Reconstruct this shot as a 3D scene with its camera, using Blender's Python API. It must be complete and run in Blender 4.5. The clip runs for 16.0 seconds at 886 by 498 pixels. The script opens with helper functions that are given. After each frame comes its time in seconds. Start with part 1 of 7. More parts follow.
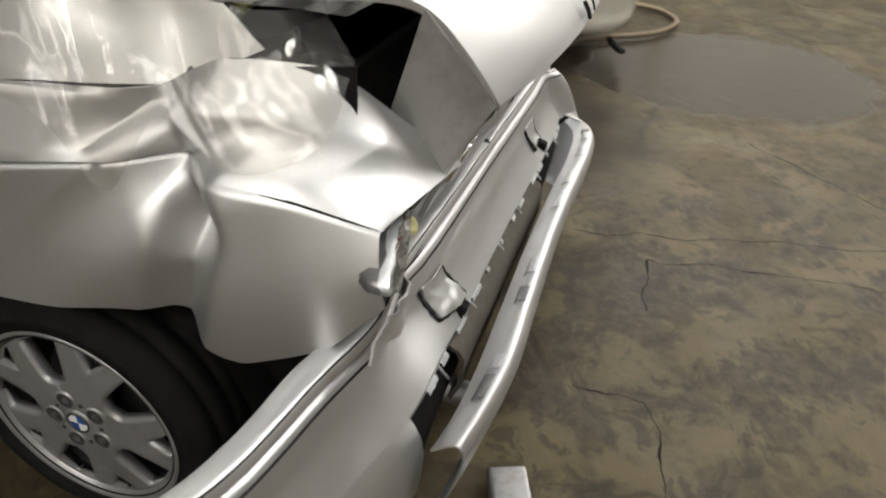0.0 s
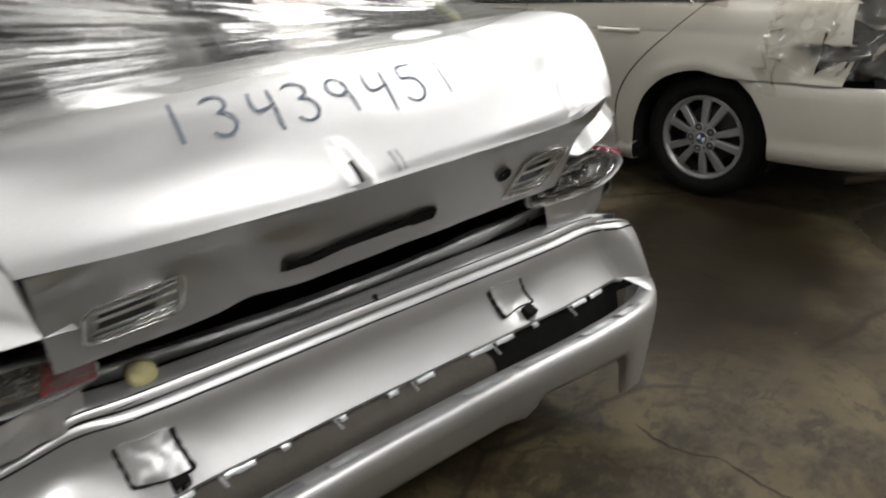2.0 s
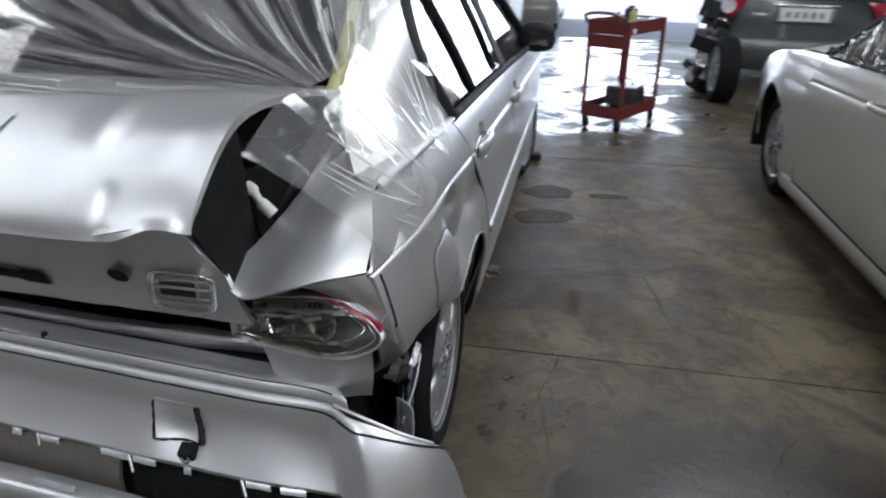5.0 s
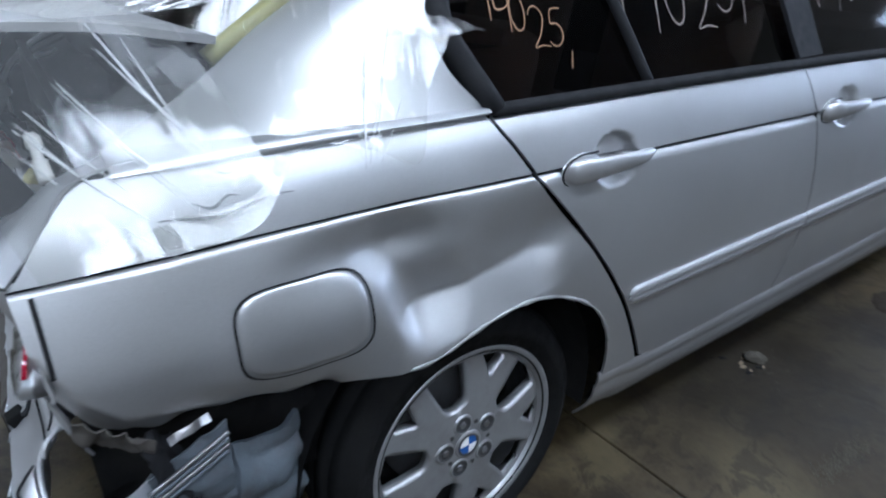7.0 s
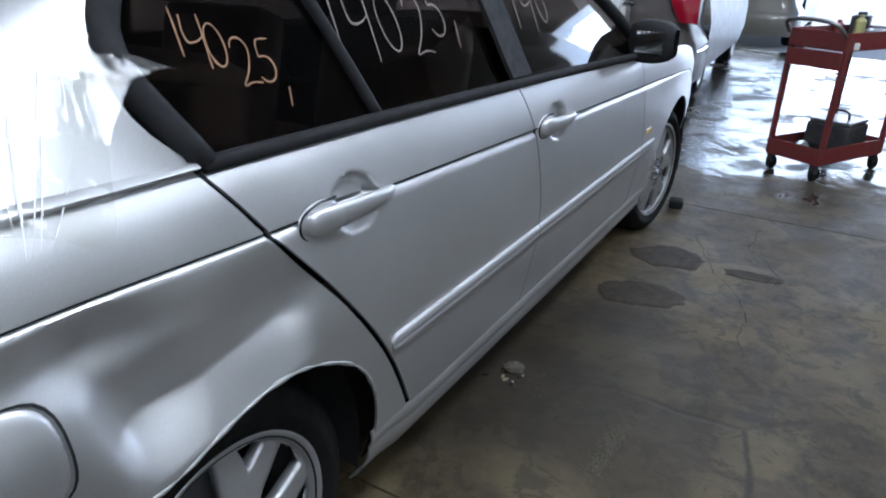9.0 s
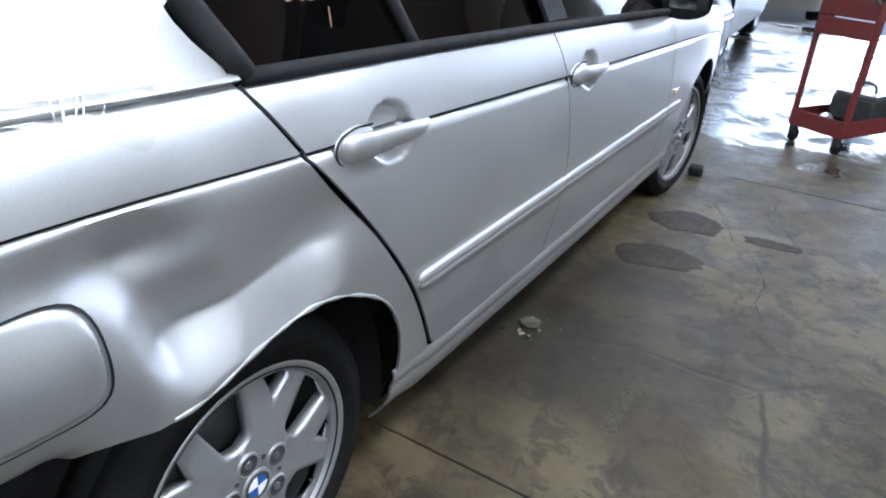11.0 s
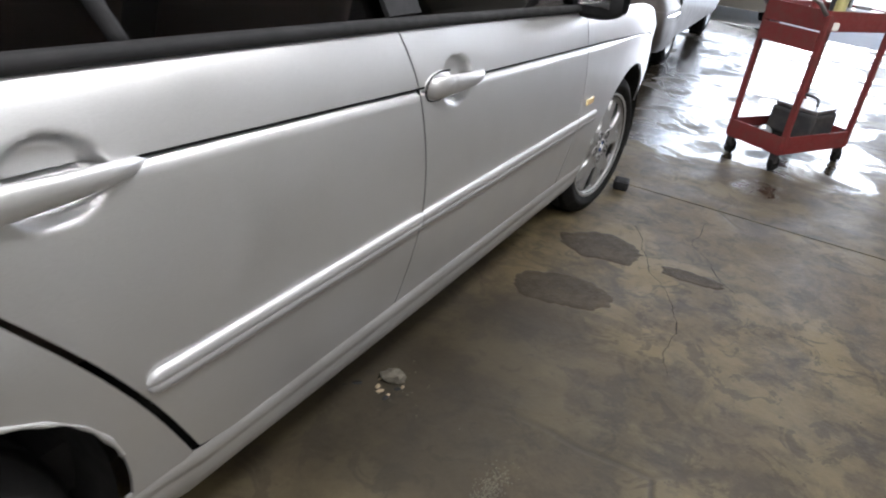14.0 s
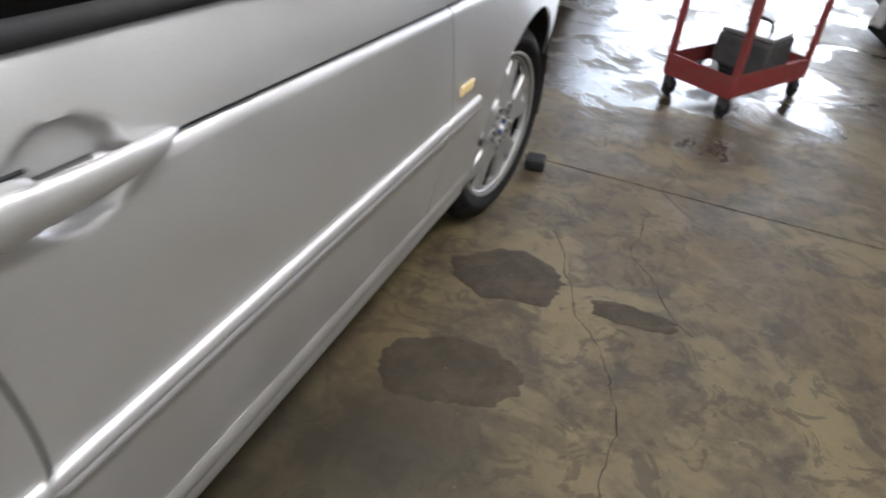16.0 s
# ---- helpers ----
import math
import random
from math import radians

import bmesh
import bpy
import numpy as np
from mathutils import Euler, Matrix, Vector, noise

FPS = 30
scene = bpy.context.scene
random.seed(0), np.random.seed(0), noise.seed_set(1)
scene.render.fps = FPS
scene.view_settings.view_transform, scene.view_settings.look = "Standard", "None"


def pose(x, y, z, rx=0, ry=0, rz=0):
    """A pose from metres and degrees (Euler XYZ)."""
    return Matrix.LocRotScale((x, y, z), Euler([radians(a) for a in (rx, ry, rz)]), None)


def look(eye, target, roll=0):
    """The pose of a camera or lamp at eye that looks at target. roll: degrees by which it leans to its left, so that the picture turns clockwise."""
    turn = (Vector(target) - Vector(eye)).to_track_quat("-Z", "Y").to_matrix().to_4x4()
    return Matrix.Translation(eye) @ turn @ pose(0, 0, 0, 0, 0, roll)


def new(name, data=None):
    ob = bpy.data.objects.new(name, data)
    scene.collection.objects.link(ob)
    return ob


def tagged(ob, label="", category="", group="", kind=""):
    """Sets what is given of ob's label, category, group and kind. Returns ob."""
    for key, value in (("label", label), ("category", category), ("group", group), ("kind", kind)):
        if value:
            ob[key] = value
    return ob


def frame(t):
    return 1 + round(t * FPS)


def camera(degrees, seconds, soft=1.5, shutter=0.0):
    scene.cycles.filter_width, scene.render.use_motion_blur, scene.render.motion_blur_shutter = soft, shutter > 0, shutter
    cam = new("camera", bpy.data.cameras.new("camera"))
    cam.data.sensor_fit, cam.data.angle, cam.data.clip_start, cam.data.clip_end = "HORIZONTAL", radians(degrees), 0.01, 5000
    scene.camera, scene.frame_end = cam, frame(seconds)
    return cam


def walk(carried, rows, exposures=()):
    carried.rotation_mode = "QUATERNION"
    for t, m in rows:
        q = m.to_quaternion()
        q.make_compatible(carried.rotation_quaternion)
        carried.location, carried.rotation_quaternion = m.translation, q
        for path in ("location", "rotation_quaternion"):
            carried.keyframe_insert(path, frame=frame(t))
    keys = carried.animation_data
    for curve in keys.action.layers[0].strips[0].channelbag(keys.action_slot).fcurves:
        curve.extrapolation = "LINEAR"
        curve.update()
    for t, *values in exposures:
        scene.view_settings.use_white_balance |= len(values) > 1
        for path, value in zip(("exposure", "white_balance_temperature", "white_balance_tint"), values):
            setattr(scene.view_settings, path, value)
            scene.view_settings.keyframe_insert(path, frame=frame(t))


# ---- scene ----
cam = camera(66.4, 16.0, 2.0, 0.4)
PATH = [
    (0, (-1.571, -0.904, 1.334), (0.066, -0.506, 0.255), 1.3),
    (0.5, (-1.466, -1.166, 1.333), (0.121, -0.440, 0.354), -0.6),
    (1, (-1.223, -1.339, 1.344), (0.319, -0.476, 0.409), -3.0),
    (1.5, (-0.964, -1.576, 1.329), (0.408, -0.435, 0.425), -3.5),
    (2, (-0.666, -1.745, 1.350), (0.474, -0.340, 0.498), -4.0),
    (2.5, (-0.345, -1.830, 1.379), (0.803, -0.401, 0.581), -5.5),
    (3, (-0.027, -1.954, 1.351), (0.828, -0.326, 0.564), -2.1),
    (3.5, (0.267, -1.910, 1.371), (0.804, -0.136, 0.621), -5.0),
    (4, (0.552, -1.822, 1.382), (0.957, -0.007, 0.646), -6.5),
    (4.5, (0.857, -1.769, 1.384), (0.861, 0.077, 0.614), 0.0),
    (4.7, (0.971, -1.745, 1.387), (0.830, 0.088, 0.602), 0.4),
    (6.8, (1.618, -0.809, 1.299), (0.238, 0.33, 0.404), 0.8),
    (7, (1.651, -0.685, 1.267), (0.197, 0.38, 0.399), 0.0),
    (7.5, (1.7, -0.431, 1.265), (0.033, 0.211, 0.366), -0.6),
    (8, (1.658, -0.399, 1.295), (0.085, 0.57, 0.527), 1.0),
    (8.5, (1.594, -0.503, 1.307), (0.519, 0.999, 0.54), 1.1),
    (8.7, (1.56, -0.536, 1.29), (0.593, 1.031, 0.507), 0.2),
    (10.8, (1.493, -0.588, 1.186), (0.605, 0.967, 0.297), 3.2),
    (11, (1.498, -0.583, 1.193), (0.577, 0.955, 0.306), 3.3),
    (11.5, (1.535, -0.51, 1.179), (0.504, 0.959, 0.296), 2.3),
    (12, (1.587, -0.386, 1.155), (0.239, 0.819, 0.301), -0.3),
    (12.5, (1.583, -0.32, 1.141), (0.165, 0.787, 0.268), -0.2),
    (13, (1.614, -0.258, 1.152), (0.305, 0.977, 0.28), 0.8),
    (13.5, (1.579, -0.18, 1.151), (0.477, 1.231, 0.258), 4.5),
    (14, (1.521, -0.08, 1.185), (0.727, 1.504, 0.257), 7.5),
    (14.5, (1.531, 0.125, 1.167), (0.728, 1.675, 0.193), 5.9),
    (15, (1.536, 0.35, 1.161), (0.595, 1.805, 0.162), 10.1),
    (15.5, (1.439, 0.579, 1.163), (0.615, 2.084, 0.136), 8.5),
    (16, (1.337, 0.846, 1.146), (0.775, 2.402, 0.022), 6.1),
]
walk(cam, [(t, look(eye, target, roll)) for t, eye, target, roll in PATH], [(0, 0.25, 6350, 10), (1.0, 0.05, 6200, 10), (2.5, -0.28, 6150, 12), (4.0, -0.22, 5950, 13), (4.7, -0.28, 5700, 12), (6.8, -0.15, 4950, 11), (7.5, -0.32, 4850, 9), (8.2, -0.33, 4900, 8), (8.7, -0.25, 5150, 10), (11, 0.52, 5200, 11), (12.0, 0.33, 5500, 11), (12.5, 0.2, 5600, 11), (13, 0.26, 5700, 10), (14, 0.52, 5960, 13), (16, 0.63, 6030, 13)])

# ---- light ----
world = bpy.data.worlds.new("sky")
scene.world = world
world.use_nodes = True
wn = world.node_tree
sky = wn.nodes.new("ShaderNodeTexSky")
sky.sky_type, sky.sun_disc, sky.sun_elevation, sky.sun_rotation = "NISHITA", False, radians(52), radians(160)
wn.links.new(sky.outputs[0], wn.nodes["Background"].inputs[0])
wn.nodes["Background"].inputs[1].default_value = 0.15


def lamp(name, kind, m, energy, size=1.0, size_y=None, color=(1, 1, 1)):
    data = bpy.data.lights.new(name, kind)
    data.energy, data.color = energy, color
    if kind == "SUN":
        data.angle = size
    else:
        data.size = size
        if size_y:
            data.shape, data.size_y = "RECTANGLE", size_y
    ob = new(name, data)
    ob.matrix_world = m
    return ob


lamp("sun", "SUN", look((8, -10, 30), (0, 12, 0)), 5.0, radians(0.5), color=(1, 0.96, 0.9))
lamp("door_daylight", "AREA", look((1.35, 10.35, 1.6), (1.35, 0, 1.2)), 170, 5.3, 2.9, (0.86, 0.93, 1.0))


# ---- materials ----
def material(name, base, rough=0.5, metal=0.0, **more):
    m = bpy.data.materials.new(name)
    m.use_nodes = True
    b = m.node_tree.nodes["Principled BSDF"]
    b.inputs["Base Color"].default_value = (*base, 1)
    b.inputs["Roughness"].default_value, b.inputs["Metallic"].default_value = rough, metal
    for key, value in more.items():
        b.inputs[key.replace("_", " ")].default_value = value
    return m


def node(m, kind, **sets):
    n = m.node_tree.nodes.new(kind)
    for key, value in sets.items():
        if key.startswith("in_"):
            n.inputs[key[3:].replace("_", " ")].default_value = value
        elif key == "data_type":
            n.data_type = value
        elif key == "operation":
            n.operation = value
        elif key == "feature":
            n.feature = value
        elif key == "blend_type":
            n.blend_type = value
    return n


def link(m, a, b):
    m.node_tree.links.new(a, b)


def ramp(m, fac, stops):
    r = node(m, "ShaderNodeValToRGB")
    while len(r.color_ramp.elements) < len(stops):
        r.color_ramp.elements.new(0.5)
    for e, (at, c) in zip(r.color_ramp.elements, stops):
        e.position = at
        e.color = (*c, 1) if len(c) == 3 else c
    link(m, fac, r.inputs[0])
    return r.outputs[0]


def grey(v):
    return (v, v, v)


def noise_fac(m, scale, detail=4.0, rough=0.55, distort=0.0, vector=None):
    n = node(m, "ShaderNodeTexNoise", in_Scale=scale, in_Detail=detail, in_Roughness=rough, in_Distortion=distort)
    link(m, vector or node(m, "ShaderNodeTexCoord").outputs["Object"], n.inputs["Vector"])
    return n.outputs["Fac"]


def mixed(m, fac, a, b, mode="MIX"):
    n = node(m, "ShaderNodeMix", data_type="RGBA", blend_type=mode)
    for sock, value in ((n.inputs[0], fac), (n.inputs[6], a), (n.inputs[7], b)):
        if isinstance(value, (int, float)):
            sock.default_value = value
        elif isinstance(value, tuple):
            sock.default_value = (*value, 1)
        else:
            link(m, value, sock)
    return n.outputs[2]


def bsdf(m):
    return m.node_tree.nodes["Principled BSDF"]


def bump(m, height, strength=0.2, distance=0.01):
    n = node(m, "ShaderNodeBump", in_Strength=strength, in_Distance=distance)
    link(m, height, n.inputs["Height"])
    link(m, n.outputs[0], bsdf(m).inputs["Normal"])


def worn(name, base, rough, metal=0.0, dirt=(0.1, 0.09, 0.08), amount=0.35, scale=6.0, relief=0.1, **more):
    """A surface with grain, dirt and uneven gloss."""
    m = material(name, base, rough, metal, **more)
    spots = ramp(m, noise_fac(m, scale, 6, 0.65), [(0.45, grey(0)), (0.75, grey(amount))])
    link(m, mixed(m, spots, base, dirt), bsdf(m).inputs["Base Color"])
    link(m, ramp(m, noise_fac(m, scale * 3, 5), [(0.3, grey(max(rough - 0.08, 0.02))), (0.75, grey(min(rough + 0.15, 1)))]), bsdf(m).inputs["Roughness"])
    if relief:
        bump(m, noise_fac(m, scale * 12, 3), relief, 0.004)
    return m


def car_paint(name, base, metal, rough, coat, dust, haze=0.09):
    m = material(name, base, rough, metal, Coat_Weight=coat, Coat_Roughness=haze)
    flake = noise_fac(m, 900, 1)
    dusty = ramp(m, noise_fac(m, 5, 6, 0.65), [(0.42, grey(0)), (0.8, grey(dust))])
    tone = mixed(m, ramp(m, flake, [(0.3, grey(0.0)), (0.7, grey(1.0))]), tuple(c * 0.9 for c in base), tuple(min(c * 1.08, 1) for c in base))
    link(m, mixed(m, dusty, tone, (0.35, 0.32, 0.27)), bsdf(m).inputs["Base Color"])
    link(m, ramp(m, noise_fac(m, 9, 5), [(0.3, grey(rough - 0.04)), (0.8, grey(rough + 0.1))]), bsdf(m).inputs["Roughness"])
    bump(m, noise_fac(m, 3.5, 2), 0.06, 0.02)
    return m


SILVER = car_paint("silver_metallic_paint", (0.56, 0.562, 0.566), 0.86, 0.42, 0.25, 0.08, 0.1)
MOULDING = car_paint("silver_moulding_paint", (0.42, 0.42, 0.425), 0.6, 0.5, 0.05, 0.1, 0.2)
WHITE = car_paint("cream_white_paint", (0.42, 0.4, 0.345), 0.0, 0.35, 0.9, 0.2, 0.04)
BARE_BUMPER = worn("scuffed_grey_bumper", (0.1, 0.1, 0.1), 0.4, 0.3, amount=0.6, dirt=(0.06, 0.055, 0.05), scale=4)
GREEN = car_paint("dark_green_paint", (0.016, 0.024, 0.024), 0.0, 0.35, 0.5, 0.05)
CHAMPAGNE = car_paint("brown_grey_paint", (0.05, 0.041, 0.036), 0.2, 0.55, 0.08, 0.06)
PRIMER = worn("bare_inner_panel", (0.36, 0.36, 0.35), 0.45, 0.5, amount=0.6, scale=9)
RUBBER = worn("tyre_rubber", (0.008, 0.008, 0.008), 0.75, amount=0.25, dirt=(0.025, 0.023, 0.02), scale=14, relief=0.3, Specular_IOR_Level=0.12)
TRIM = worn("black_trim", (0.014, 0.014, 0.015), 0.68, amount=0.2, dirt=(0.045, 0.042, 0.04), scale=12, Specular_IOR_Level=0.16)
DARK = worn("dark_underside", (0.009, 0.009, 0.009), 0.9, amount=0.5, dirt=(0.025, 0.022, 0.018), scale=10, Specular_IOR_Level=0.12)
ALLOY = worn("alloy_wheel_paint", (0.34, 0.34, 0.34), 0.38, 0.6, amount=0.45, dirt=(0.15, 0.135, 0.115), scale=9, relief=0.0)
BARREL = worn("dark_wheel_metal", (0.05, 0.05, 0.05), 0.6, 0.2, amount=0.5, dirt=(0.03, 0.025, 0.02), scale=9, relief=0.0)
CHROME = material("chrome", (0.8, 0.8, 0.8), 0.12, 1.0)
STEEL = worn("grey_steel", (0.3, 0.3, 0.31), 0.4, 0.85, amount=0.7, dirt=(0.12, 0.08, 0.05), scale=18)
ALU = worn("cast_aluminium", (0.62, 0.64, 0.66), 0.38, 0.8, amount=0.4, scale=20)
BLUE = material("badge_blue", (0.02, 0.09, 0.32), 0.25, Coat_Weight=1.0)
PLAIN_WHITE = material("badge_white", (0.8, 0.8, 0.8), 0.3)
RED_LENS = material("red_lens", (0.26, 0.005, 0.02), 0.12, Coat_Weight=1.0)
AMBER = material("pale_amber_lens", (0.7, 0.55, 0.28), 0.15, Coat_Weight=1.0)
FOAM = worn("yellow_foam", (0.62, 0.58, 0.3), 0.9, amount=0.5, dirt=(0.3, 0.26, 0.12), scale=40, relief=0.8)
BEIGE = worn("grimy_foam_core", (0.065, 0.058, 0.048), 0.85, amount=0.6, dirt=(0.08, 0.07, 0.06), scale=9, relief=0.3)
TAPE = worn("yellow_sealant", (0.34, 0.32, 0.13), 0.5, amount=0.6, dirt=(0.15, 0.15, 0.08), scale=20)
CART_RED = worn("scuffed_red_paint", (0.13, 0.017, 0.017), 0.45, amount=0.6, dirt=(0.08, 0.05, 0.04), scale=14)
CART_DARK = worn("black_plastic_case", (0.03, 0.03, 0.032), 0.5, amount=0.4, scale=12, Specular_IOR_Level=0.12)
MARKER = material("blue_grey_marker", (0.08, 0.1, 0.14), 0.6)
CRAYON = material("orange_wax_crayon", (0.21, 0.115, 0.055), 0.7)
CRAYON_PALE = material("pale_wax_crayon", (0.15, 0.122, 0.105), 0.7)
CRAYON_BLUE = material("blue_wax_crayon", (0.1, 0.25, 0.6), 0.7)
CLOTH = worn("grey_rag", (0.4, 0.4, 0.45), 0.9, amount=0.3, scale=10)
WALL = worn("grimy_wall_paint", (0.55, 0.535, 0.5), 0.8, amount=0.6, dirt=(0.2, 0.18, 0.15), scale=1.2)
# for the unseen south wall, darkened to cut the light it throws back
DARK_WALL = worn("low_bounce_wall_paint", (0.16, 0.15, 0.14), 0.8, amount=0.6, dirt=(0.07, 0.065, 0.06), scale=1.2)
PALE_CONCRETE = worn("pale_dry_concrete", (0.72, 0.71, 0.68), 0.85, amount=0.3, dirt=(0.5, 0.48, 0.44), scale=1.5)
CEIL = worn("dark_roof_deck", (0.16, 0.155, 0.15), 0.9, amount=0.5, scale=1.0)
MORTAR = worn("smooth_mortar", (0.026, 0.021, 0.015), 0.6, amount=0.85, dirt=(0.05, 0.04, 0.027), scale=9, relief=0.5, Specular_IOR_Level=0.1)
DRUM = worn("white_enamel", (0.65, 0.64, 0.6), 0.5, amount=0.4, scale=4)
HOSE = worn("tan_rubber_hose", (0.17, 0.13, 0.085), 0.7, amount=0.5, scale=20)
GRIT = worn("pale_grit", (0.07, 0.062, 0.046), 0.9, amount=0.3, scale=60)
WOOD = worn("weathered_timber", (0.22, 0.17, 0.11), 0.8, amount=0.6, scale=12)
VENT_GREY = worn("grimy_vent_plastic", (0.1, 0.115, 0.13), 0.5, amount=0.7, dirt=(0.06, 0.05, 0.045), scale=14, relief=0.3)
BLUE_BIN = worn("blue_plastic", (0.06, 0.14, 0.24), 0.5, amount=0.4, scale=10)
TUBE = material("lit_tube", (1, 1, 1), 0.5, Emission_Color=(1, 0.97, 0.9, 1), Emission_Strength=3.0)


# Emission stands in for bright daylight on the distant backdrop.
BACKDROP_GLOW = material("glowing_white_backdrop", (0.8, 0.8, 0.8), 0.8, Emission_Color=(1, 0.98, 0.95, 1), Emission_Strength=5.0)


def glass(name, tint, rough=0.03):
    m = material(name, tint, rough, 0.0, Transmission_Weight=1.0, IOR=1.45)
    return m


def film_like(name, tint, clear, rough, wrinkle, scale):
    """Thin clear plastic: mostly see-through, glossy, finely wrinkled."""
    m = material(name, tint, rough, 0.0)
    out = m.node_tree.nodes["Material Output"]
    see = node(m, "ShaderNodeBsdfTransparent")
    see.inputs[0].default_value = (*tint, 1)
    gloss = node(m, "ShaderNodeBsdfGlossy", in_Roughness=rough)
    mix = node(m, "ShaderNodeMixShader")
    haze = node(m, "ShaderNodeMixShader", in_Fac=clear)
    fres = node(m, "ShaderNodeLayerWeight", in_Blend=0.5)
    power = node(m, "ShaderNodeMath", operation="POWER")
    power.inputs[1].default_value = 3.5
    gain = node(m, "ShaderNodeMath", operation="MULTIPLY_ADD")
    gain.inputs[1].default_value, gain.inputs[2].default_value = 0.8, 0.06
    link(m, fres.outputs["Facing"], power.inputs[0])
    link(m, power.outputs[0], gain.inputs[0])
    b = node(m, "ShaderNodeBump", in_Strength=wrinkle, in_Distance=0.02)
    wave = node(m, "ShaderNodeTexNoise", in_Scale=scale, in_Detail=4.0, in_Distortion=0.6)
    link(m, node(m, "ShaderNodeTexCoord").outputs["Object"], wave.inputs["Vector"])
    link(m, wave.outputs["Fac"], b.inputs["Height"])
    for n in (gloss, fres):
        link(m, b.outputs[0], n.inputs["Normal"])
    link(m, gain.outputs[0], mix.inputs[0])
    link(m, see.outputs[0], mix.inputs[1])
    link(m, gloss.outputs[0], mix.inputs[2])
    link(m, bsdf(m).outputs[0], haze.inputs[1])
    link(m, mix.outputs[0], haze.inputs[2])
    link(m, haze.outputs[0], out.inputs["Surface"])
    return m


TINTED = glass("tinted_window_glass", (0.34, 0.3, 0.28))
# seat colour browned to suggest brownish reflections in the side windows
SEAT = worn("brown_seat_cloth", (0.13, 0.105, 0.09), 0.9, amount=0.4, scale=9)
CLEAR = film_like("clear_lens_plastic", (0.9, 0.9, 0.88), 0.99, 0.03, 0.0, 20)
CRACKED = film_like("cracked_lens_plastic", (0.92, 0.92, 0.9), 0.992, 0.02, 0.4, 30)
WRAP = film_like("clear_plastic_wrap", (0.93, 0.93, 0.91), 0.94, 0.13, 0.12, 9)
WRAP_GREY = film_like("dusty_plastic_wrap", (0.9, 0.89, 0.86), 0.94, 0.16, 0.14, 12)
WRAP_PLEAT = film_like("pleated_plastic_wrap", (0.8, 0.77, 0.72), 0.95, 0.09, 0.05, 7)
TORN = film_like("doubled_plastic_wrap", (0.62, 0.63, 0.63), 0.8, 0.2, 0.05, 9)
MILKY = film_like("folded_plastic_wrap", (0.95, 0.95, 0.95), 0.45, 0.1, 0.0, 9)
HAZY = film_like("streaked_plastic_wrap", (0.8, 0.8, 0.78), 0.84, 0.14, 0.07, 9)


def streak(m, low, high):
    """Long drawn-out bands of clear and milky film."""
    xyz = node(m, "ShaderNodeSeparateXYZ")
    link(m, node(m, "ShaderNodeTexCoord").outputs["Object"], xyz.inputs[0])
    dx, dy = node(m, "ShaderNodeMath", operation="SUBTRACT"), node(m, "ShaderNodeMath", operation="SUBTRACT")
    link(m, xyz.outputs["X"], dx.inputs[0])
    link(m, xyz.outputs["Y"], dy.inputs[0])
    dx.inputs[1].default_value, dy.inputs[1].default_value = 0.86, -0.6
    turn, far = node(m, "ShaderNodeMath", operation="ARCTAN2"), node(m, "ShaderNodeMath", operation="ABSOLUTE")
    link(m, dy.outputs[0], turn.inputs[0])
    link(m, dx.outputs[0], turn.inputs[1])
    link(m, turn.outputs[0], far.inputs[0])
    fan = node(m, "ShaderNodeCombineXYZ")
    link(m, far.outputs[0], fan.inputs[0])
    link(m, dx.outputs[0], fan.inputs[1])
    spread = node(m, "ShaderNodeVectorMath", operation="MULTIPLY")
    link(m, fan.outputs[0], spread.inputs[0])
    spread.inputs[1].default_value = (26, 1.1, 1)
    band = noise_fac(m, 1.0, 5, 0.65, 0.3, spread.outputs[0])
    clear = ramp(m, band, [(0.42, grey(high)), (0.55, grey((low + 2 * high) / 3)), (0.66, grey(low))])
    for n in m.node_tree.nodes:
        if n.type == "MIX_SHADER" and not n.inputs[0].is_linked:
            link(m, clear, n.inputs[0])


streak(HAZY, 0.55, 0.97)


